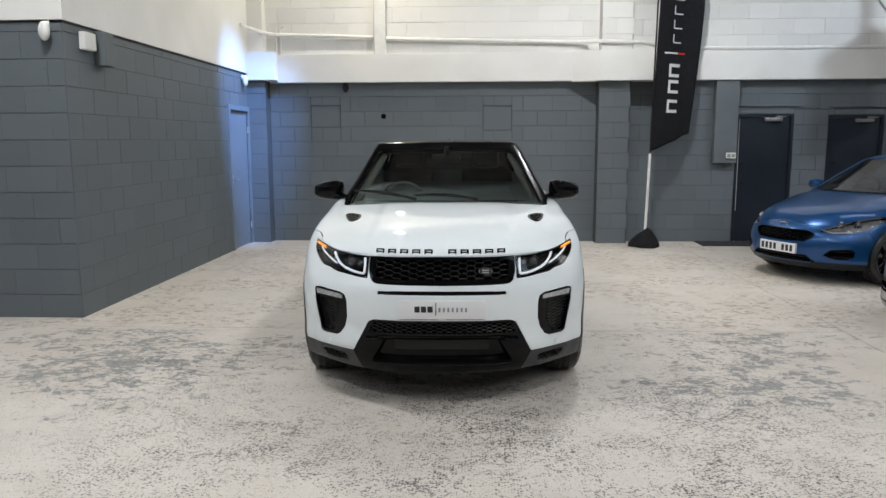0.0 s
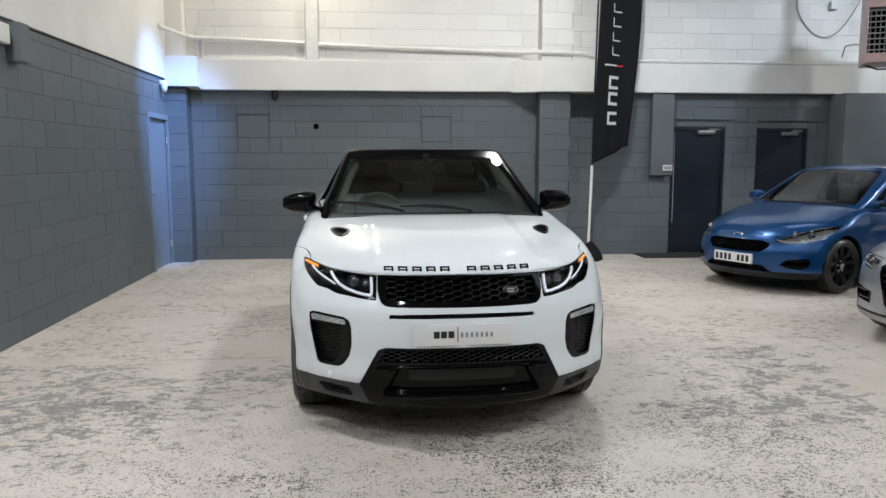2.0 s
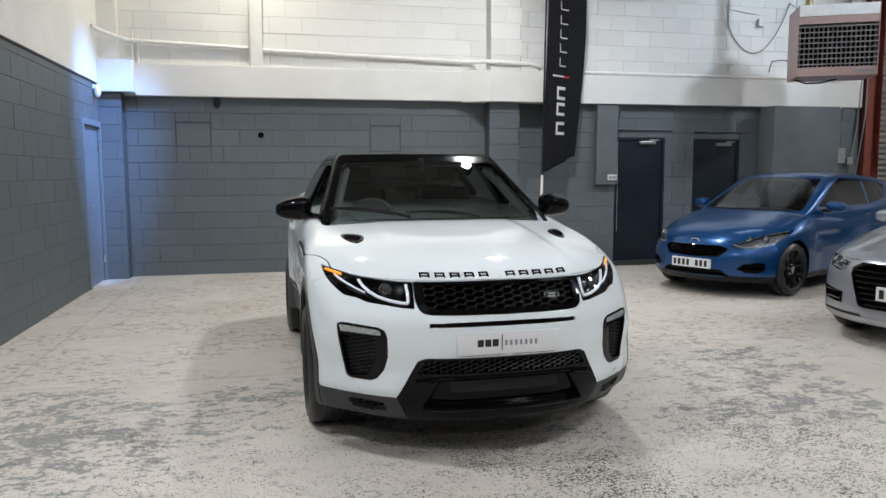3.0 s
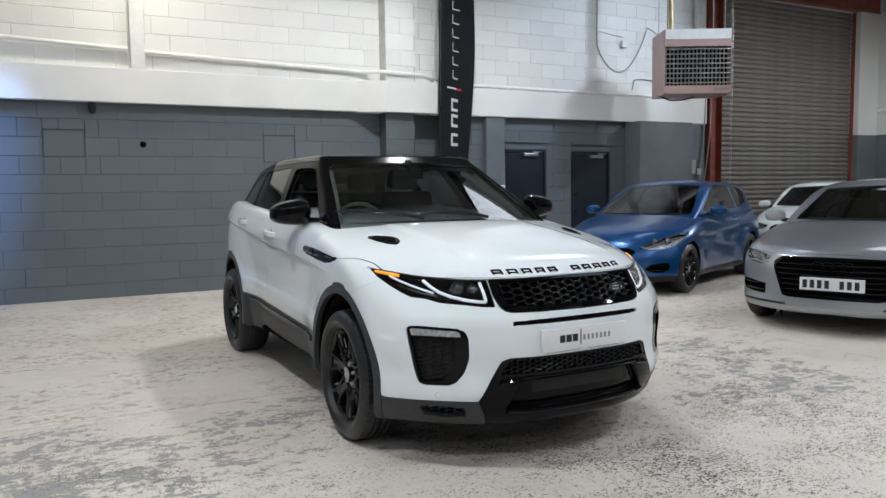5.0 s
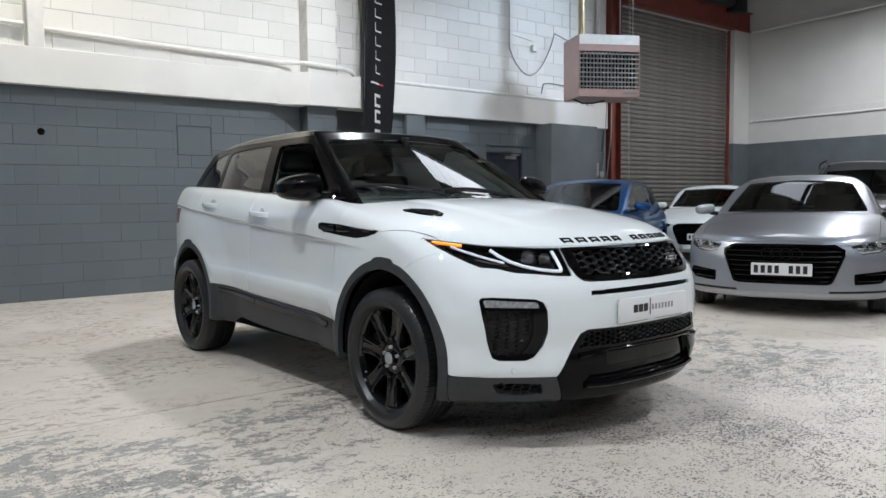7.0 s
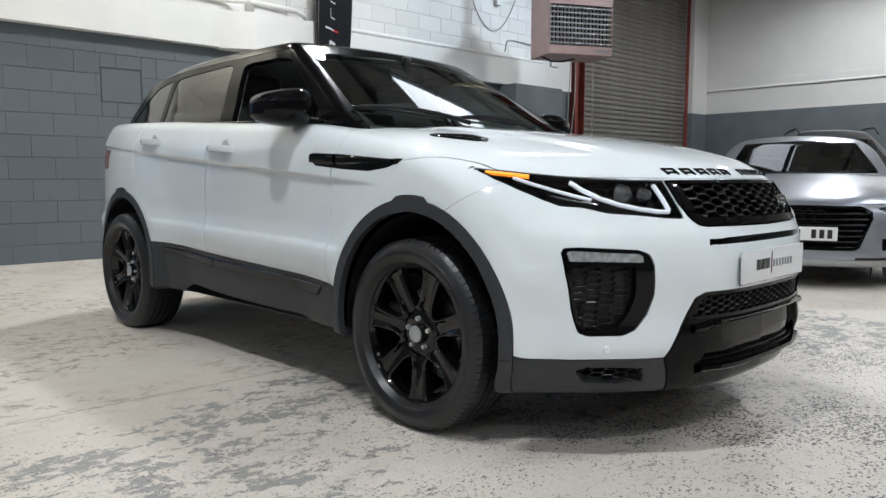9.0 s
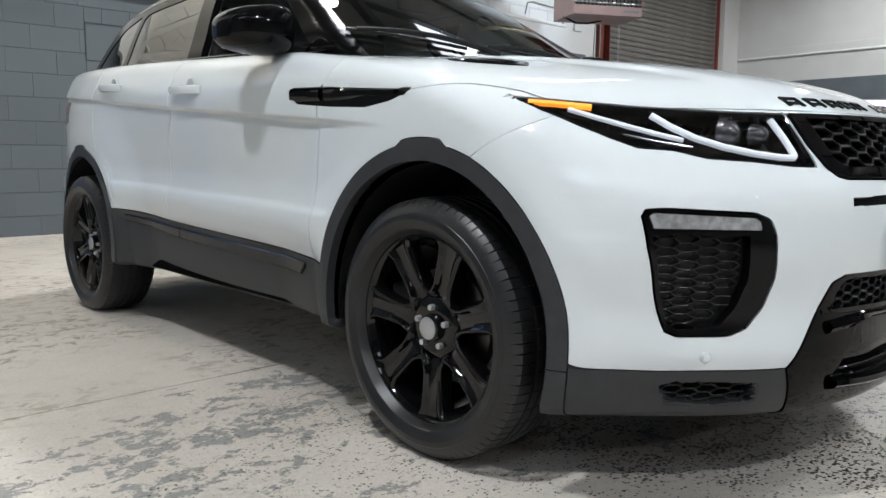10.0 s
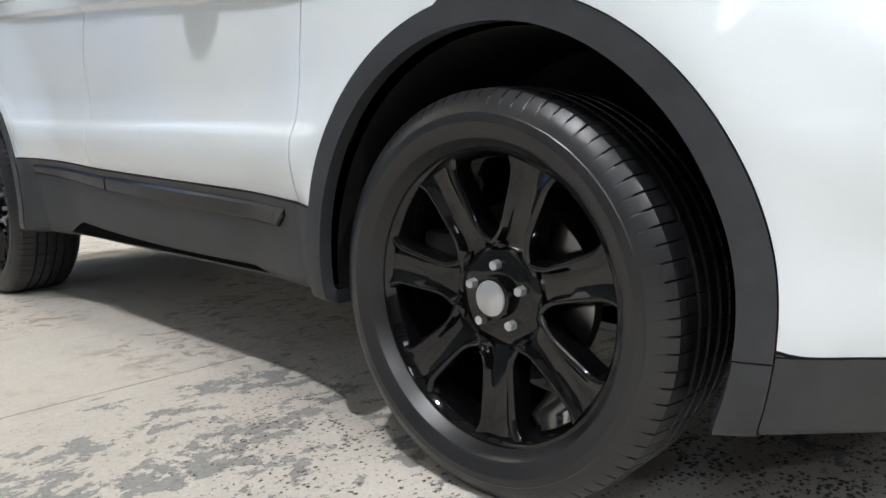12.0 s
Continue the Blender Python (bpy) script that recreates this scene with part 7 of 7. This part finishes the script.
def side_door():
    door = new("door_3")
    tagged(door, "blue-grey painted flush door in the side wall", kind="structure")
    y0, y1, top = LEFT_END + 4.24, LEFT_END + 5.23, 2.16
    X = LEFT_X
    bm = bmesh.new()
    box(bm, (X - 0.1, y0, 0), (X + 0.03, y0 + 0.075, top), 0.004)
    box(bm, (X - 0.1, y1 - 0.075, 0), (X + 0.03, y1, top), 0.004)
    box(bm, (X - 0.1, y0 + 0.075, top - 0.075), (X + 0.03, y1 - 0.075, top), 0.004)
    part("door_frame", bm, M_DOORGREY, door)
    bm = bmesh.new()
    box(bm, (X - 0.05, y0 + 0.08, 0.008), (X - 0.008, y1 - 0.08, top - 0.08), 0.003)
    part("door_leaf", bm, M_DOORGREY, door)
    bm = bmesh.new()
    tube(bm, [(X - 0.01, y0 + 0.15, 1.05), (X + 0.045, y0 + 0.15, 1.05), (X + 0.05, y0 + 0.165, 1.05), (X + 0.05, y0 + 0.27, 1.05)], 0.009, 8)
    box(bm, (X - 0.01, y0 + 0.125, 0.96), (X + 0.0, y0 + 0.175, 1.12), 0.003)
    part("door_handle", bm, M_STEEL, door, "steel lever handle", smooth=True)
    bm = bmesh.new()
    for z in (0.25, 1.75):
        tube(bm, [(X + 0.012, y1 - 0.08, z), (X + 0.012, y1 - 0.08, z + 0.1)], 0.01, 8)
    part("hinge", bm, M_STEEL, door)


side_door()


def roller_shutter():
    sh = new("roller_shutter")
    tagged(sh, "closed grey galvanised roller shutter with red steel posts", "shutter")
    pitch = 0.098
    n = int(SHUT_TOP / pitch) + 1
    bm = bmesh.new()
    prof = [(0.0, 0.0), (-0.022, 0.010), (-0.030, 0.032), (-0.024, 0.056), (-0.004, 0.074), (0.002, 0.078), (0.008, 0.088), (0.0, pitch)]
    A = [bm.verts.new((SHUT0 + 0.02, WALL_Y + 0.12 + y, z)) for y, z in prof]
    B = [bm.verts.new((SHUT1 - 0.02, WALL_Y + 0.12 + y, z)) for y, z in prof]
    for i in range(len(prof) - 1):
        bm.faces.new((A[i], B[i], B[i + 1], A[i + 1]))
    bmesh.ops.recalc_face_normals(bm, faces=bm.faces)
    first = part("slat", bm, M_SHUTTER, sh, smooth=True)
    for k in range(1, n):
        o = new("slat", first.data)
        o.parent = sh
        o.matrix_local = pose(0, 0, k * pitch)
    for x0, x1 in ((8.98, 9.28), (SHUT1 - 0.03, SHUT1 + 0.03)):
        bm = bmesh.new()
        if x1 - x0 > 0.1:
            for q0, q1 in ((x0, x0 + 0.015), (x1 - 0.015, x1)):
                box(bm, (q0, WALL_Y - 0.12, 0), (q1, WALL_Y + 0.12, SHUT_TOP + 0.6))
            box(bm, (x0 + 0.015, WALL_Y - 0.01, 0), (x1 - 0.015, WALL_Y + 0.012, SHUT_TOP + 0.6))
        else:
            box(bm, (x0, WALL_Y + 0.01, 0), (x1 - 0.03, WALL_Y + 0.085, SHUT_TOP), 0.004)
        part("steel_post", bm, M_REDOX, sh, "red oxide painted steel post")
    bm = bmesh.new()
    box(bm, (8.98, WALL_Y - 0.10, SHUT_TOP), (RIGHT_X, WALL_Y - 0.085, SHUT_TOP + 0.45))
    for z in (SHUT_TOP, SHUT_TOP + 0.435):
        box(bm, (8.98, WALL_Y - 0.18, z), (RIGHT_X, WALL_Y - 0.0, z + 0.015))
    part("head_beam", bm, M_REDOX, sh, "red oxide painted steel head beam")
    bm = bmesh.new()
    tube(bm, [(SHUT1 - 0.5, WALL_Y - 0.3, SHUT_TOP + 0.55), (SHUT0 + 0.2, WALL_Y - 0.3, SHUT_TOP + 0.55)], 0.16, 20)
    box(bm, (SHUT1 - 0.55, WALL_Y - 0.5, SHUT_TOP + 0.3), (SHUT1 - 0.15, WALL_Y - 0.2, SHUT_TOP + 0.75), 0.02)
    part("roller_drum", bm, M_BLACKP, sh, smooth=True)
    for dx, dy in ((0.33, -0.16), (0.37, -0.16)):
        bm = bmesh.new()
        tube(bm, [(SHUT0 + dx - 0.15, WALL_Y + dy, z) for z in (SHUT_TOP + 0.4, 3.0, 1.0)], 0.006, 5)
        part("pull_chain", bm, M_STEEL, sh)


roller_shutter()


# heater hung from the roof
def unit_heater():
    m = pose(7.46, 9.88, 0, 0, 0, -27)
    h = new("unit_heater")
    h.matrix_world = m
    tagged(h, "dusty pink metal unit heater hung from the roof", "heater")
    z0, z1, w, d = 2.85, 3.87, 1.08, 0.72
    bm = bmesh.new()
    t = 0.012
    box(bm, (-w, 0, z0), (-w + t, d, z1), 0.003)
    box(bm, (-t, 0, z0), (0, d, z1), 0.003)
    box(bm, (-w + t, 0.004, z0), (-t, d, z0 + 0.014))
    box(bm, (-w + t, d - t, z0 + 0.014), (-t, d, z1))
    part("casing", bm, M_HEATER, h, "dusty pink enamelled casing")
    bm = bmesh.new()
    box(bm, (-w + t, 0.0, z1 - 0.16), (-t, d, z1), 0.003)
    part("top_panel", bm, M_WHITEPAINT, h, "white top panel")
    bm = bmesh.new()
    box(bm, (-w + t, 0.003, z1 - 0.27), (-t, 0.02, z1 - 0.163))
    part("front_panel", bm, M_HEATER, h)
    bm = bmesh.new()
    box(bm, (-w + t, 0.003, z0 + 0.014), (-t, 0.02, z0 + 0.13))
    part("front_panel", bm, M_HEATER, h)
    bm = bmesh.new()
    box(bm, (-0.30, 0.0, z0 + 0.045), (-0.05, 0.0025, z0 + 0.08))
    part("maker_mark", bm, M_PRINTGREY, h)
    g0, g1 = z0 + 0.135, z1 - 0.275
    for k in range(8):
        z = g0 + (g1 - g0) * (k + 0.5) / 8
        bm = bmesh.new()
        box(bm, (-w + t, -0.004, z - 0.009), (-t, 0.022, z + 0.006), m=None)
        part("louvre", bm, M_STEEL, h, "pale metal louvre")
    for k in range(17):
        x = -w + t + (w - 2 * t) * (k + 0.5) / 17
        bm = bmesh.new()
        box(bm, (x - 0.004, 0.03, g0), (x + 0.004, 0.10, g1))
        part("fin", bm, M_CABLE, h)
    bm = bmesh.new()
    box(bm, (-w + t, 0.16, g0), (-t, 0.17, g1))
    part("backing", bm, M_VOID, h)
    for x in (-w + 0.08, -0.08):
        for y in (0.1, d - 0.1):
            bm = bmesh.new()
            tube(bm, [(x, y, z1), (x, y, ROOF_Z - 0.1)], 0.007, 6)
            part("hanger_rod", bm, M_STEEL, h)
    bm = bmesh.new()
    tube(bm, [(-w * 0.8, d * 0.6, z1), (-w * 0.8, d * 0.6, ROOF_Z - 0.2)], 0.055, 16)
    part("flue", bm, plain("dull_brass_flue", (0.45, 0.36, 0.22), 0.4, 0.7, vary=0.2), h, "dull brass flue pipe", smooth=True)
    bm = bmesh.new()
    tube(bm, [(-w - 0.0, d * 0.5, z0 + 0.02), (-w * 0.8, d * 0.55, z0 - 0.06), (-w * 0.6, d * 0.6, z0 - 0.05), (-w * 0.4, d * 0.6, z0)], 0.014, 6)
    part("drain_hose", bm, M_BLACKP, h, smooth=True)


unit_heater()


def run(name, label, pts, r, material, seg=10, category="pipe"):
    bm = bmesh.new()
    tube(bm, pts, r, seg)
    return tagged(link_mesh(name, bm, material, smooth=True), label, category)


# pipes along the upper wall
yp = WALL_Y - 0.05
run("wall_pipe", "white painted pipe along the upper block wall", [(-3.34, WALL_Y - 0.55, 3.38)] + arc_pts((-3.30, WALL_Y - 0.5, 3.36), (-3.12, WALL_Y - 0.26, 3.30), (-2.95, yp - 0.02, 3.29)) + [(-1.375, yp, 3.235)], 0.03, M_WHITEPAINT)
run("wall_pipe", "white painted pipe along the upper block wall", [(-1.175, yp, 3.215), (1.78, yp, 3.135)] + arc_pts((1.8, yp, 3.135), (1.95, yp, 3.13), (2.1, WALL_Y - 0.27, 3.12)) + [(2.72, WALL_Y - 0.28, 3.10)] + arc_pts((2.74, WALL_Y - 0.28, 3.10), (2.9, WALL_Y - 0.26, 3.08), (3.05, yp, 3.06)), 0.03, M_WHITEPAINT)
run("wall_pipe", "grey-white pipe lying on the beam", [(3.0, WALL_Y - 0.10, 3.02), (5.4, WALL_Y - 0.10, 3.015), (8.0, WALL_Y - 0.10, 3.012)], 0.032, M_WHITEPAINT)
run("wall_pipe", "thin white conduit rising in the corner", [(-2.93, WALL_Y - 0.03, 3.0), (-2.93, WALL_Y - 0.03, 3.42)], 0.016, M_WHITEPAINT)
run("wall_pipe", "thin white conduit rising in the corner", [(-2.86, WALL_Y - 0.03, 3.0), (-2.86, WALL_Y - 0.03, 3.40), (-2.80, WALL_Y - 0.03, 3.44)], 0.014, M_WHITEPAINT)
run("wall_pipe", "white downpipe by the shutter post", [(8.62, WALL_Y - 0.07, 3.3), (8.62, WALL_Y - 0.07, ROOF_Z - 0.2)], 0.04, M_WHITEPAINT)
run("wall_cable", "thin grey cable looped on the white wall", [(6.3, WALL_Y - 0.02, ROOF_Z - 0.3), (6.3, WALL_Y - 0.02, 3.86)] + [(6.3 + 1.15 * k / 14, WALL_Y - 0.02, 3.86 - 0.52 * math.sin(math.pi * k / 14) ** 0.8 + 0.40 * (k / 14) ** 2) for k in range(1, 15)] + [(7.0, 10.4, 3.55)], 0.008, M_CABLE, 6, "cable")
run("wall_cable", "thin grey cable with clips on the white wall", [(7.95, WALL_Y - 0.02, 3.30), (7.3, WALL_Y - 0.02, 3.33), (7.15, WALL_Y - 0.02, 3.30), (7.1, WALL_Y - 0.02, 3.12)], 0.010, M_CABLE, 6, "cable")
run("wall_cable", "short cable on the white wall", [(6.3, WALL_Y - 0.02, 4.12), (6.9, WALL_Y - 0.02, 4.05)], 0.009, M_WHITEPAINT, 6, "cable")
run("wall_pipe", "white pipe along the side wall", [(RIGHT_X - 0.03, WALL_Y - 0.15, 5.1), (RIGHT_X - 0.03, -2.0, 5.35)], 0.03, M_WHITEPAINT)
run("wall_pipe", "white pipe along the side wall", [(RIGHT_X - 0.03, WALL_Y - 0.15, 2.98), (RIGHT_X - 0.03, -2.0, 3.0)], 0.022, M_WHITEPAINT)
slab("wall_east_rail", (RIGHT_X - 0.025, -12, 3.0), (RIGHT_X, WALL_Y - 0.6, 3.16), M_PLASTER_DIM, "off-white horizontal rail on the side wall", 0.004)
run("wall_cable", "loose grey cables beside the red post", [(8.93, WALL_Y - 0.05, 3.4), (8.86, WALL_Y - 0.05, 2.2), (8.75, WALL_Y - 0.06, 1.6), (8.7, WALL_Y - 0.06, 0.9)], 0.010, M_CABLE, 6, "cable")
run("wall_cable", "loose grey cables beside the red post", [(8.97, WALL_Y - 0.14, 4.2), (8.94, WALL_Y - 0.14, 2.4), (8.82, WALL_Y - 0.1, 1.3)], 0.012, M_CABLE, 6, "cable")


def small_box(name, label, category, lo, hi, material, bevel=0.006, extra=()):
    ob = tagged(link_mesh(name, boxes((lo, hi), bevel=bevel), material), label, category)
    for nm, l2, h2, m2 in extra:
        part(nm, boxes((l2, h2), bevel=0.002), m2, ob)
    return ob


yw = WALL_Y - 0.008
small_box("wall_socket", "white double socket on the cable chase", "socket", (4.17, WALL_Y - 0.125, 1.33), (4.32, WALL_Y - 0.098, 1.42), M_PLASTICW, 0.006,
          [("socket_face", (4.185, WALL_Y - 0.128, 1.35), (4.24, WALL_Y - 0.124, 1.40), M_CABLE), ("socket_face", (4.25, WALL_Y - 0.128, 1.35), (4.305, WALL_Y - 0.124, 1.40), M_CABLE)])
small_box("junction_box", "small white junction box on the upper wall", "junction box", (6.84, WALL_Y - 0.07, 3.86), (6.95, yw, 3.98), M_PLASTICW)
small_box("junction_box", "small white junction box below the heater", "junction box", (8.30, WALL_Y - 0.09, 2.98), (8.5, WALL_Y - 0.045, 3.14), M_PLASTICW)
small_box("junction_box", "pale cable box on the grey wall by the post", "junction box", (8.66, WALL_Y - 0.09, 1.58), (8.78, yw, 1.70), M_CABLE)
small_box("switch_box", "dark grey switch box on the wall", "switch box", (8.32, WALL_Y - 0.12, 1.60), (8.60, yw, 1.86), M_CABLE)
small_box("wall_bracket", "dark grey boxed bracket on the side wall", "bracket", (LEFT_X - 0.002, 6.93, 2.34), (LEFT_X + 0.12, 7.10, 2.655), M_GREYPLAIN, 0.006)
small_box("alarm_box", "small white alarm box on the side wall", "alarm box", (LEFT_X + 0.004, 6.66, 2.46), (LEFT_X + 0.07, 6.86, 2.62), M_PLASTICW, 0.01)


def sensor(x, y, z, turn, label, material):
    s = new("wall_sensor")
    s.matrix_world = pose(x, y, z, 0, 0, turn)
    tagged(s, label, "sensor")
    bm = bmesh.new()
    box(bm, (-0.03, -0.03, 0.02), (0.03, 0.0, 0.09), 0.008)
    part("bracket", bm, material, s, smooth=True)
    bm = bmesh.new()
    bmesh.ops.create_uvsphere(bm, u_segments=20, v_segments=14, radius=1)
    for v in bm.verts:
        v.co = (v.co.x * 0.05, v.co.y * 0.045 - 0.06, v.co.z * 0.085)
    part("lens_head", bm, material, s, smooth=True)


sensor(-3.50, LEFT_END, 2.58, 0, "white movement sensor under the fascia", M_PLASTICW)
sensor(LEFT_X + 0.004, 11.36, 2.55, 90, "small white movement sensor in the corner", M_PLASTICW)
# a small security camera, built from the same shape as the sensors
sensor(-1.83, WALL_Y, 2.47, 0, "dark dome security camera under the beam", M_BLACKP)


# recessed patches in the blockwork
for (x0, x1, z0, z1), lab in zip(PATCHES, ("blocked-up opening with raised mortar edges", "blocked-up opening painted over")):
    t = 0.012
    w = slab("wall_patch", (x0 + t, WALL_Y - 0.006, z0 + t), (x1 - t, WALL_Y + 0.004, z1 - t), M_GREY, lab, 0.002)
    for lo, hi in (((x0, z1 - t), (x1, z1)), ((x0, z0), (x0 + t, z1 - t)), ((x1 - t, z0), (x1, z1 - t))):
        part("mortar_edge", boxes(((lo[0], WALL_Y - 0.011, lo[1]), (hi[0], WALL_Y + 0.002, hi[1]))), M_GREY_JOINT, w)
# the hole is not cut: its darkness is a black disc on the wall
bm = bmesh.new()
spin(bm, [(0.0, 0.012), (0.03, 0.0125), (0.036, 0.0135), (0.042, 0.006)], 20, Matrix(((1, 0, 0, -1.235), (0, 0, -1, WALL_Y), (0, 1, 0, 2.013), (0, 0, 0, 1))))
bmesh.ops.recalc_face_normals(bm, faces=bm.faces)
tagged(link_mesh("wall_hole_disc", bm, M_VOID), "black disc standing in for the dark of a round pipe hole", kind="structure")

slab("door_mat", (3.75, 11.3, 0.001), (5.45, WALL_Y - 0.02, 0.012), M_MAT, "dark ribbed mat in front of the doors", 0.003)


# flag banner
def flag_banner():
    fl = new("flag_banner")
    fl.matrix_world = pose(2.84, 11.24, 0, 0, 0, 24)
    tagged(fl, "tall black feather flag with pale lettering on a white pole", "banner")
    bm = bmesh.new()
    tube(bm, [(0.0, 0, 0.1), (0.03, 0.01, 0.7), (0.06, 0.02, 1.42)], 0.02, 12)
    part("pole", bm, M_WHITEPAINT, fl, "white lower pole", smooth=True)
    bm = bmesh.new()
    tube(bm, [(0.06, 0.02, 1.40), (0.10, 0.04, 2.6), (0.14, 0.05, 4.0), (0.24, 0.05, 5.0), (0.5, 0.05, 5.5)], 0.012, 8)
    part("flag_rod", bm, M_BLACKP, fl, smooth=True)
    bm = bmesh.new()
    nu, nv = 16, 70

    def cloth(u, v):
        z0 = 1.45 + 0.27 * u
        z = z0 + (5.35 - z0) * v
        wdt = 0.70 + 0.09 * min(1, (z - 1.4) / 2.2)
        if z > 4.6:
            wdt *= max(0.2, 1 - ((z - 4.6) / 0.9) ** 2)
        x = 0.07 + 0.035 * (z - 1.4) + wdt * u
        y = 0.03 + 0.035 * math.sin(u * 7 + z * 1.2) * (0.3 + u) + 0.03 * math.sin(u * 13 - z * 2.3) * math.exp(-2.0 * (z - 1.4))
        return Vector((x, y, z))
    g = [[bm.verts.new(cloth(i / nu, j / nv)) for i in range(nu + 1)] for j in range(nv + 1)]
    for j in range(nv):
        for i in range(nu):
            bm.faces.new((g[j][i], g[j][i + 1], g[j + 1][i + 1], g[j + 1][i]))
    cl = part("flag_cloth", bm, M_FLAG, fl, "black cloth sail with soft folds", smooth=True)
    sol = cl.modifiers.new("thickness", "SOLIDIFY")
    sol.thickness = 0.003

    def print_block(nm, mat_, z0, z1, a0, a1):
        """A plain printed patch on the cloth, a0 to a1 across it."""
        bm = bmesh.new()
        rows = []
        for j in range(5):
            z = z0 + (z1 - z0) * j / 4
            row = []
            for i in range(5):
                u = a0 + (a1 - a0) * i / 4
                v = (z - 1.45 - 0.27 * u) / (5.35 - 1.45 - 0.27 * u)
                row.append(bm.verts.new(cloth(u, v) + Vector((0, -0.006, 0))))
            rows.append(row)
        for j in range(4):
            for i in range(4):
                bm.faces.new((rows[j][i], rows[j][i + 1], rows[j + 1][i + 1], rows[j + 1][i]))
        part(nm, bm, mat_, fl)
    # bold letters, as plain stroke shapes
    for z0 in (2.03, 2.32, 2.56):
        print_block("bold_stroke", M_FLAGWHITE, z0, z0 + 0.045, 0.30, 0.60)
        print_block("bold_stroke", M_FLAGWHITE, z0 + 0.045, z0 + 0.15, 0.30, 0.36)
        print_block("bold_stroke", M_FLAGWHITE, z0 + 0.15, z0 + 0.195, 0.30, 0.60)
    print_block("divider", M_FLAGWHITE, 2.90, 2.925, 0.17, 0.52)
    print_block("divider", M_FLAGRED, 2.90, 2.925, 0.52, 0.70)
    for k in range(7):
        z0 = 3.06 + k * 0.21
        print_block("thin_stroke", M_FLAGWHITE, z0, z0 + 0.018, 0.36, 0.58)
        print_block("thin_stroke", M_FLAGWHITE, z0 + 0.018, z0 + 0.13, 0.36, 0.385)
    bm = bmesh.new()
    bmesh.ops.create_uvsphere(bm, u_segments=36, v_segments=16, radius=1)
    for v in bm.verts:
        a = math.atan2(v.co.y, v.co.x)
        rr = 1 + 0.10 * math.sin(3 * a + 1) + 0.05 * math.sin(7 * a)
        z = max(v.co.z, -0.15)
        v.co = (v.co.x * 0.24 * rr * (1 - 0.35 * max(0, z)), v.co.y * 0.22 * rr * (1 - 0.35 * max(0, z)), 0.035 + z * 0.22 * (1 + 0.2 * math.cos(a)))
    part("water_bag", bm, M_FLAG, fl, "slumped black weight bag", smooth=True)


flag_banner()


# high-bay lamp fittings under the roof, out of view, for the added lamps too
for lx, ly, watts in HIGHBAYS:
    hb = new("high_bay_lamp")
    hb.matrix_world = pose(lx, ly, LAMP_Z)
    tagged(hb, "round lit high-bay lamp placed out of view under the roof", "lamp", "high-bay lamps")
    bm = bmesh.new()
    spin(bm, [(0.0, 0.16), (0.07, 0.16), (0.08, 0.06), (0.095, 0.05), (0.10, 0.022)], 28)
    bmesh.ops.recalc_face_normals(bm, faces=bm.faces)
    part("lamp_body", bm, M_BLACKP, hb, smooth=True)
    bm = bmesh.new()
    spin(bm, [(0.0, 0.03), (0.085, 0.03), (0.085, 0.024), (0.0, 0.024)], 28)
    part("lamp_lens", bm, M_LAMPGLOW, hb, smooth=True)
    bm = bmesh.new()
    tube(bm, [(0, 0, 0.15), (0, 0, ROOF_Z - LAMP_Z - 0.01)], 0.01, 6)
    part("hanger", bm, M_BLACKP, hb)

# housings for the two added wall-wash lamps, neither of them in view
def floodlight(at):
    fd = tagged(link_mesh("floodlight", boxes(((at[0] - 0.12, at[1] - 0.09, at[2] + 0.06), (at[0] + 0.12, at[1] + 0.09, at[2] + 0.14)), bevel=0.01), M_BLACKP), "black floodlight added under the roof, out of view", "floodlight", "floodlights")
    part("stem", boxes(((at[0] - 0.015, at[1] - 0.015, at[2] + 0.14), (at[0] + 0.015, at[1] + 0.015, ROOF_Z))), M_BLACKP, fd)


floodlight(WASH_FROM)
floodlight(WASH_FROM_B)

# ---- block faces, last ----
rng_b = random.Random(11)
blockwork(wall_north, (BACK_A, WALL_Y), (8.95, WALL_Y), -0.04, BEAM0, -1, back_holes + patch_holes + [(along(-3.375), along(-3.07), 0, 3), (along(2.15), along(2.63), 0, 3), (along(3.98), along(4.335), 1.26, 3), (along(6.95), along(8.2), 0, 3)], M_GREY, rng_b)
blockwork(wall_west, (LEFT_X, LEFT_END), (LEFT_X, WALL_Y - 0.24), -0.02, 2.66, -1, [(4.24, 5.23, 0, 2.16)], M_GREY, rng_b)
blockwork(wall_return, (-12.5, LEFT_END), (LEFT_X, LEFT_END), -0.02, 2.66, -1, [(0, 4.5, 0, 3)], M_GREY, rng_b)
blockwork(pier_low, (2.15, WALL_Y - 0.24), (2.63, WALL_Y - 0.24), 0, BEAM0 - 0.012, -1, [], M_GREY, rng_b)
blockwork(pier_up, (2.17, WALL_Y - 0.24), (2.65, WALL_Y - 0.24), BEAM1 + 0.01, 5.5, -1, [], M_WHITE, rng_b)
blockwork(corner_pier, (LEFT_X, WALL_Y - 0.24), (-3.07, WALL_Y - 0.24), 0, BEAM0, -1, [], M_GREY, rng_b)
blockwork(wall_upper, (BACK_A, WALL_Y), (8.95, WALL_Y), BEAM1 + 0.01, ROOF_Z - 0.2, -1, [(along(-3.375), along(-3.1), 0, 9), (along(-1.37), along(-1.18), 0, 9), (along(2.17), along(2.65), 0, 9), (along(8.05), along(8.95), 0, 3.25)], M_WHITE, rng_b, single_to=4.4)
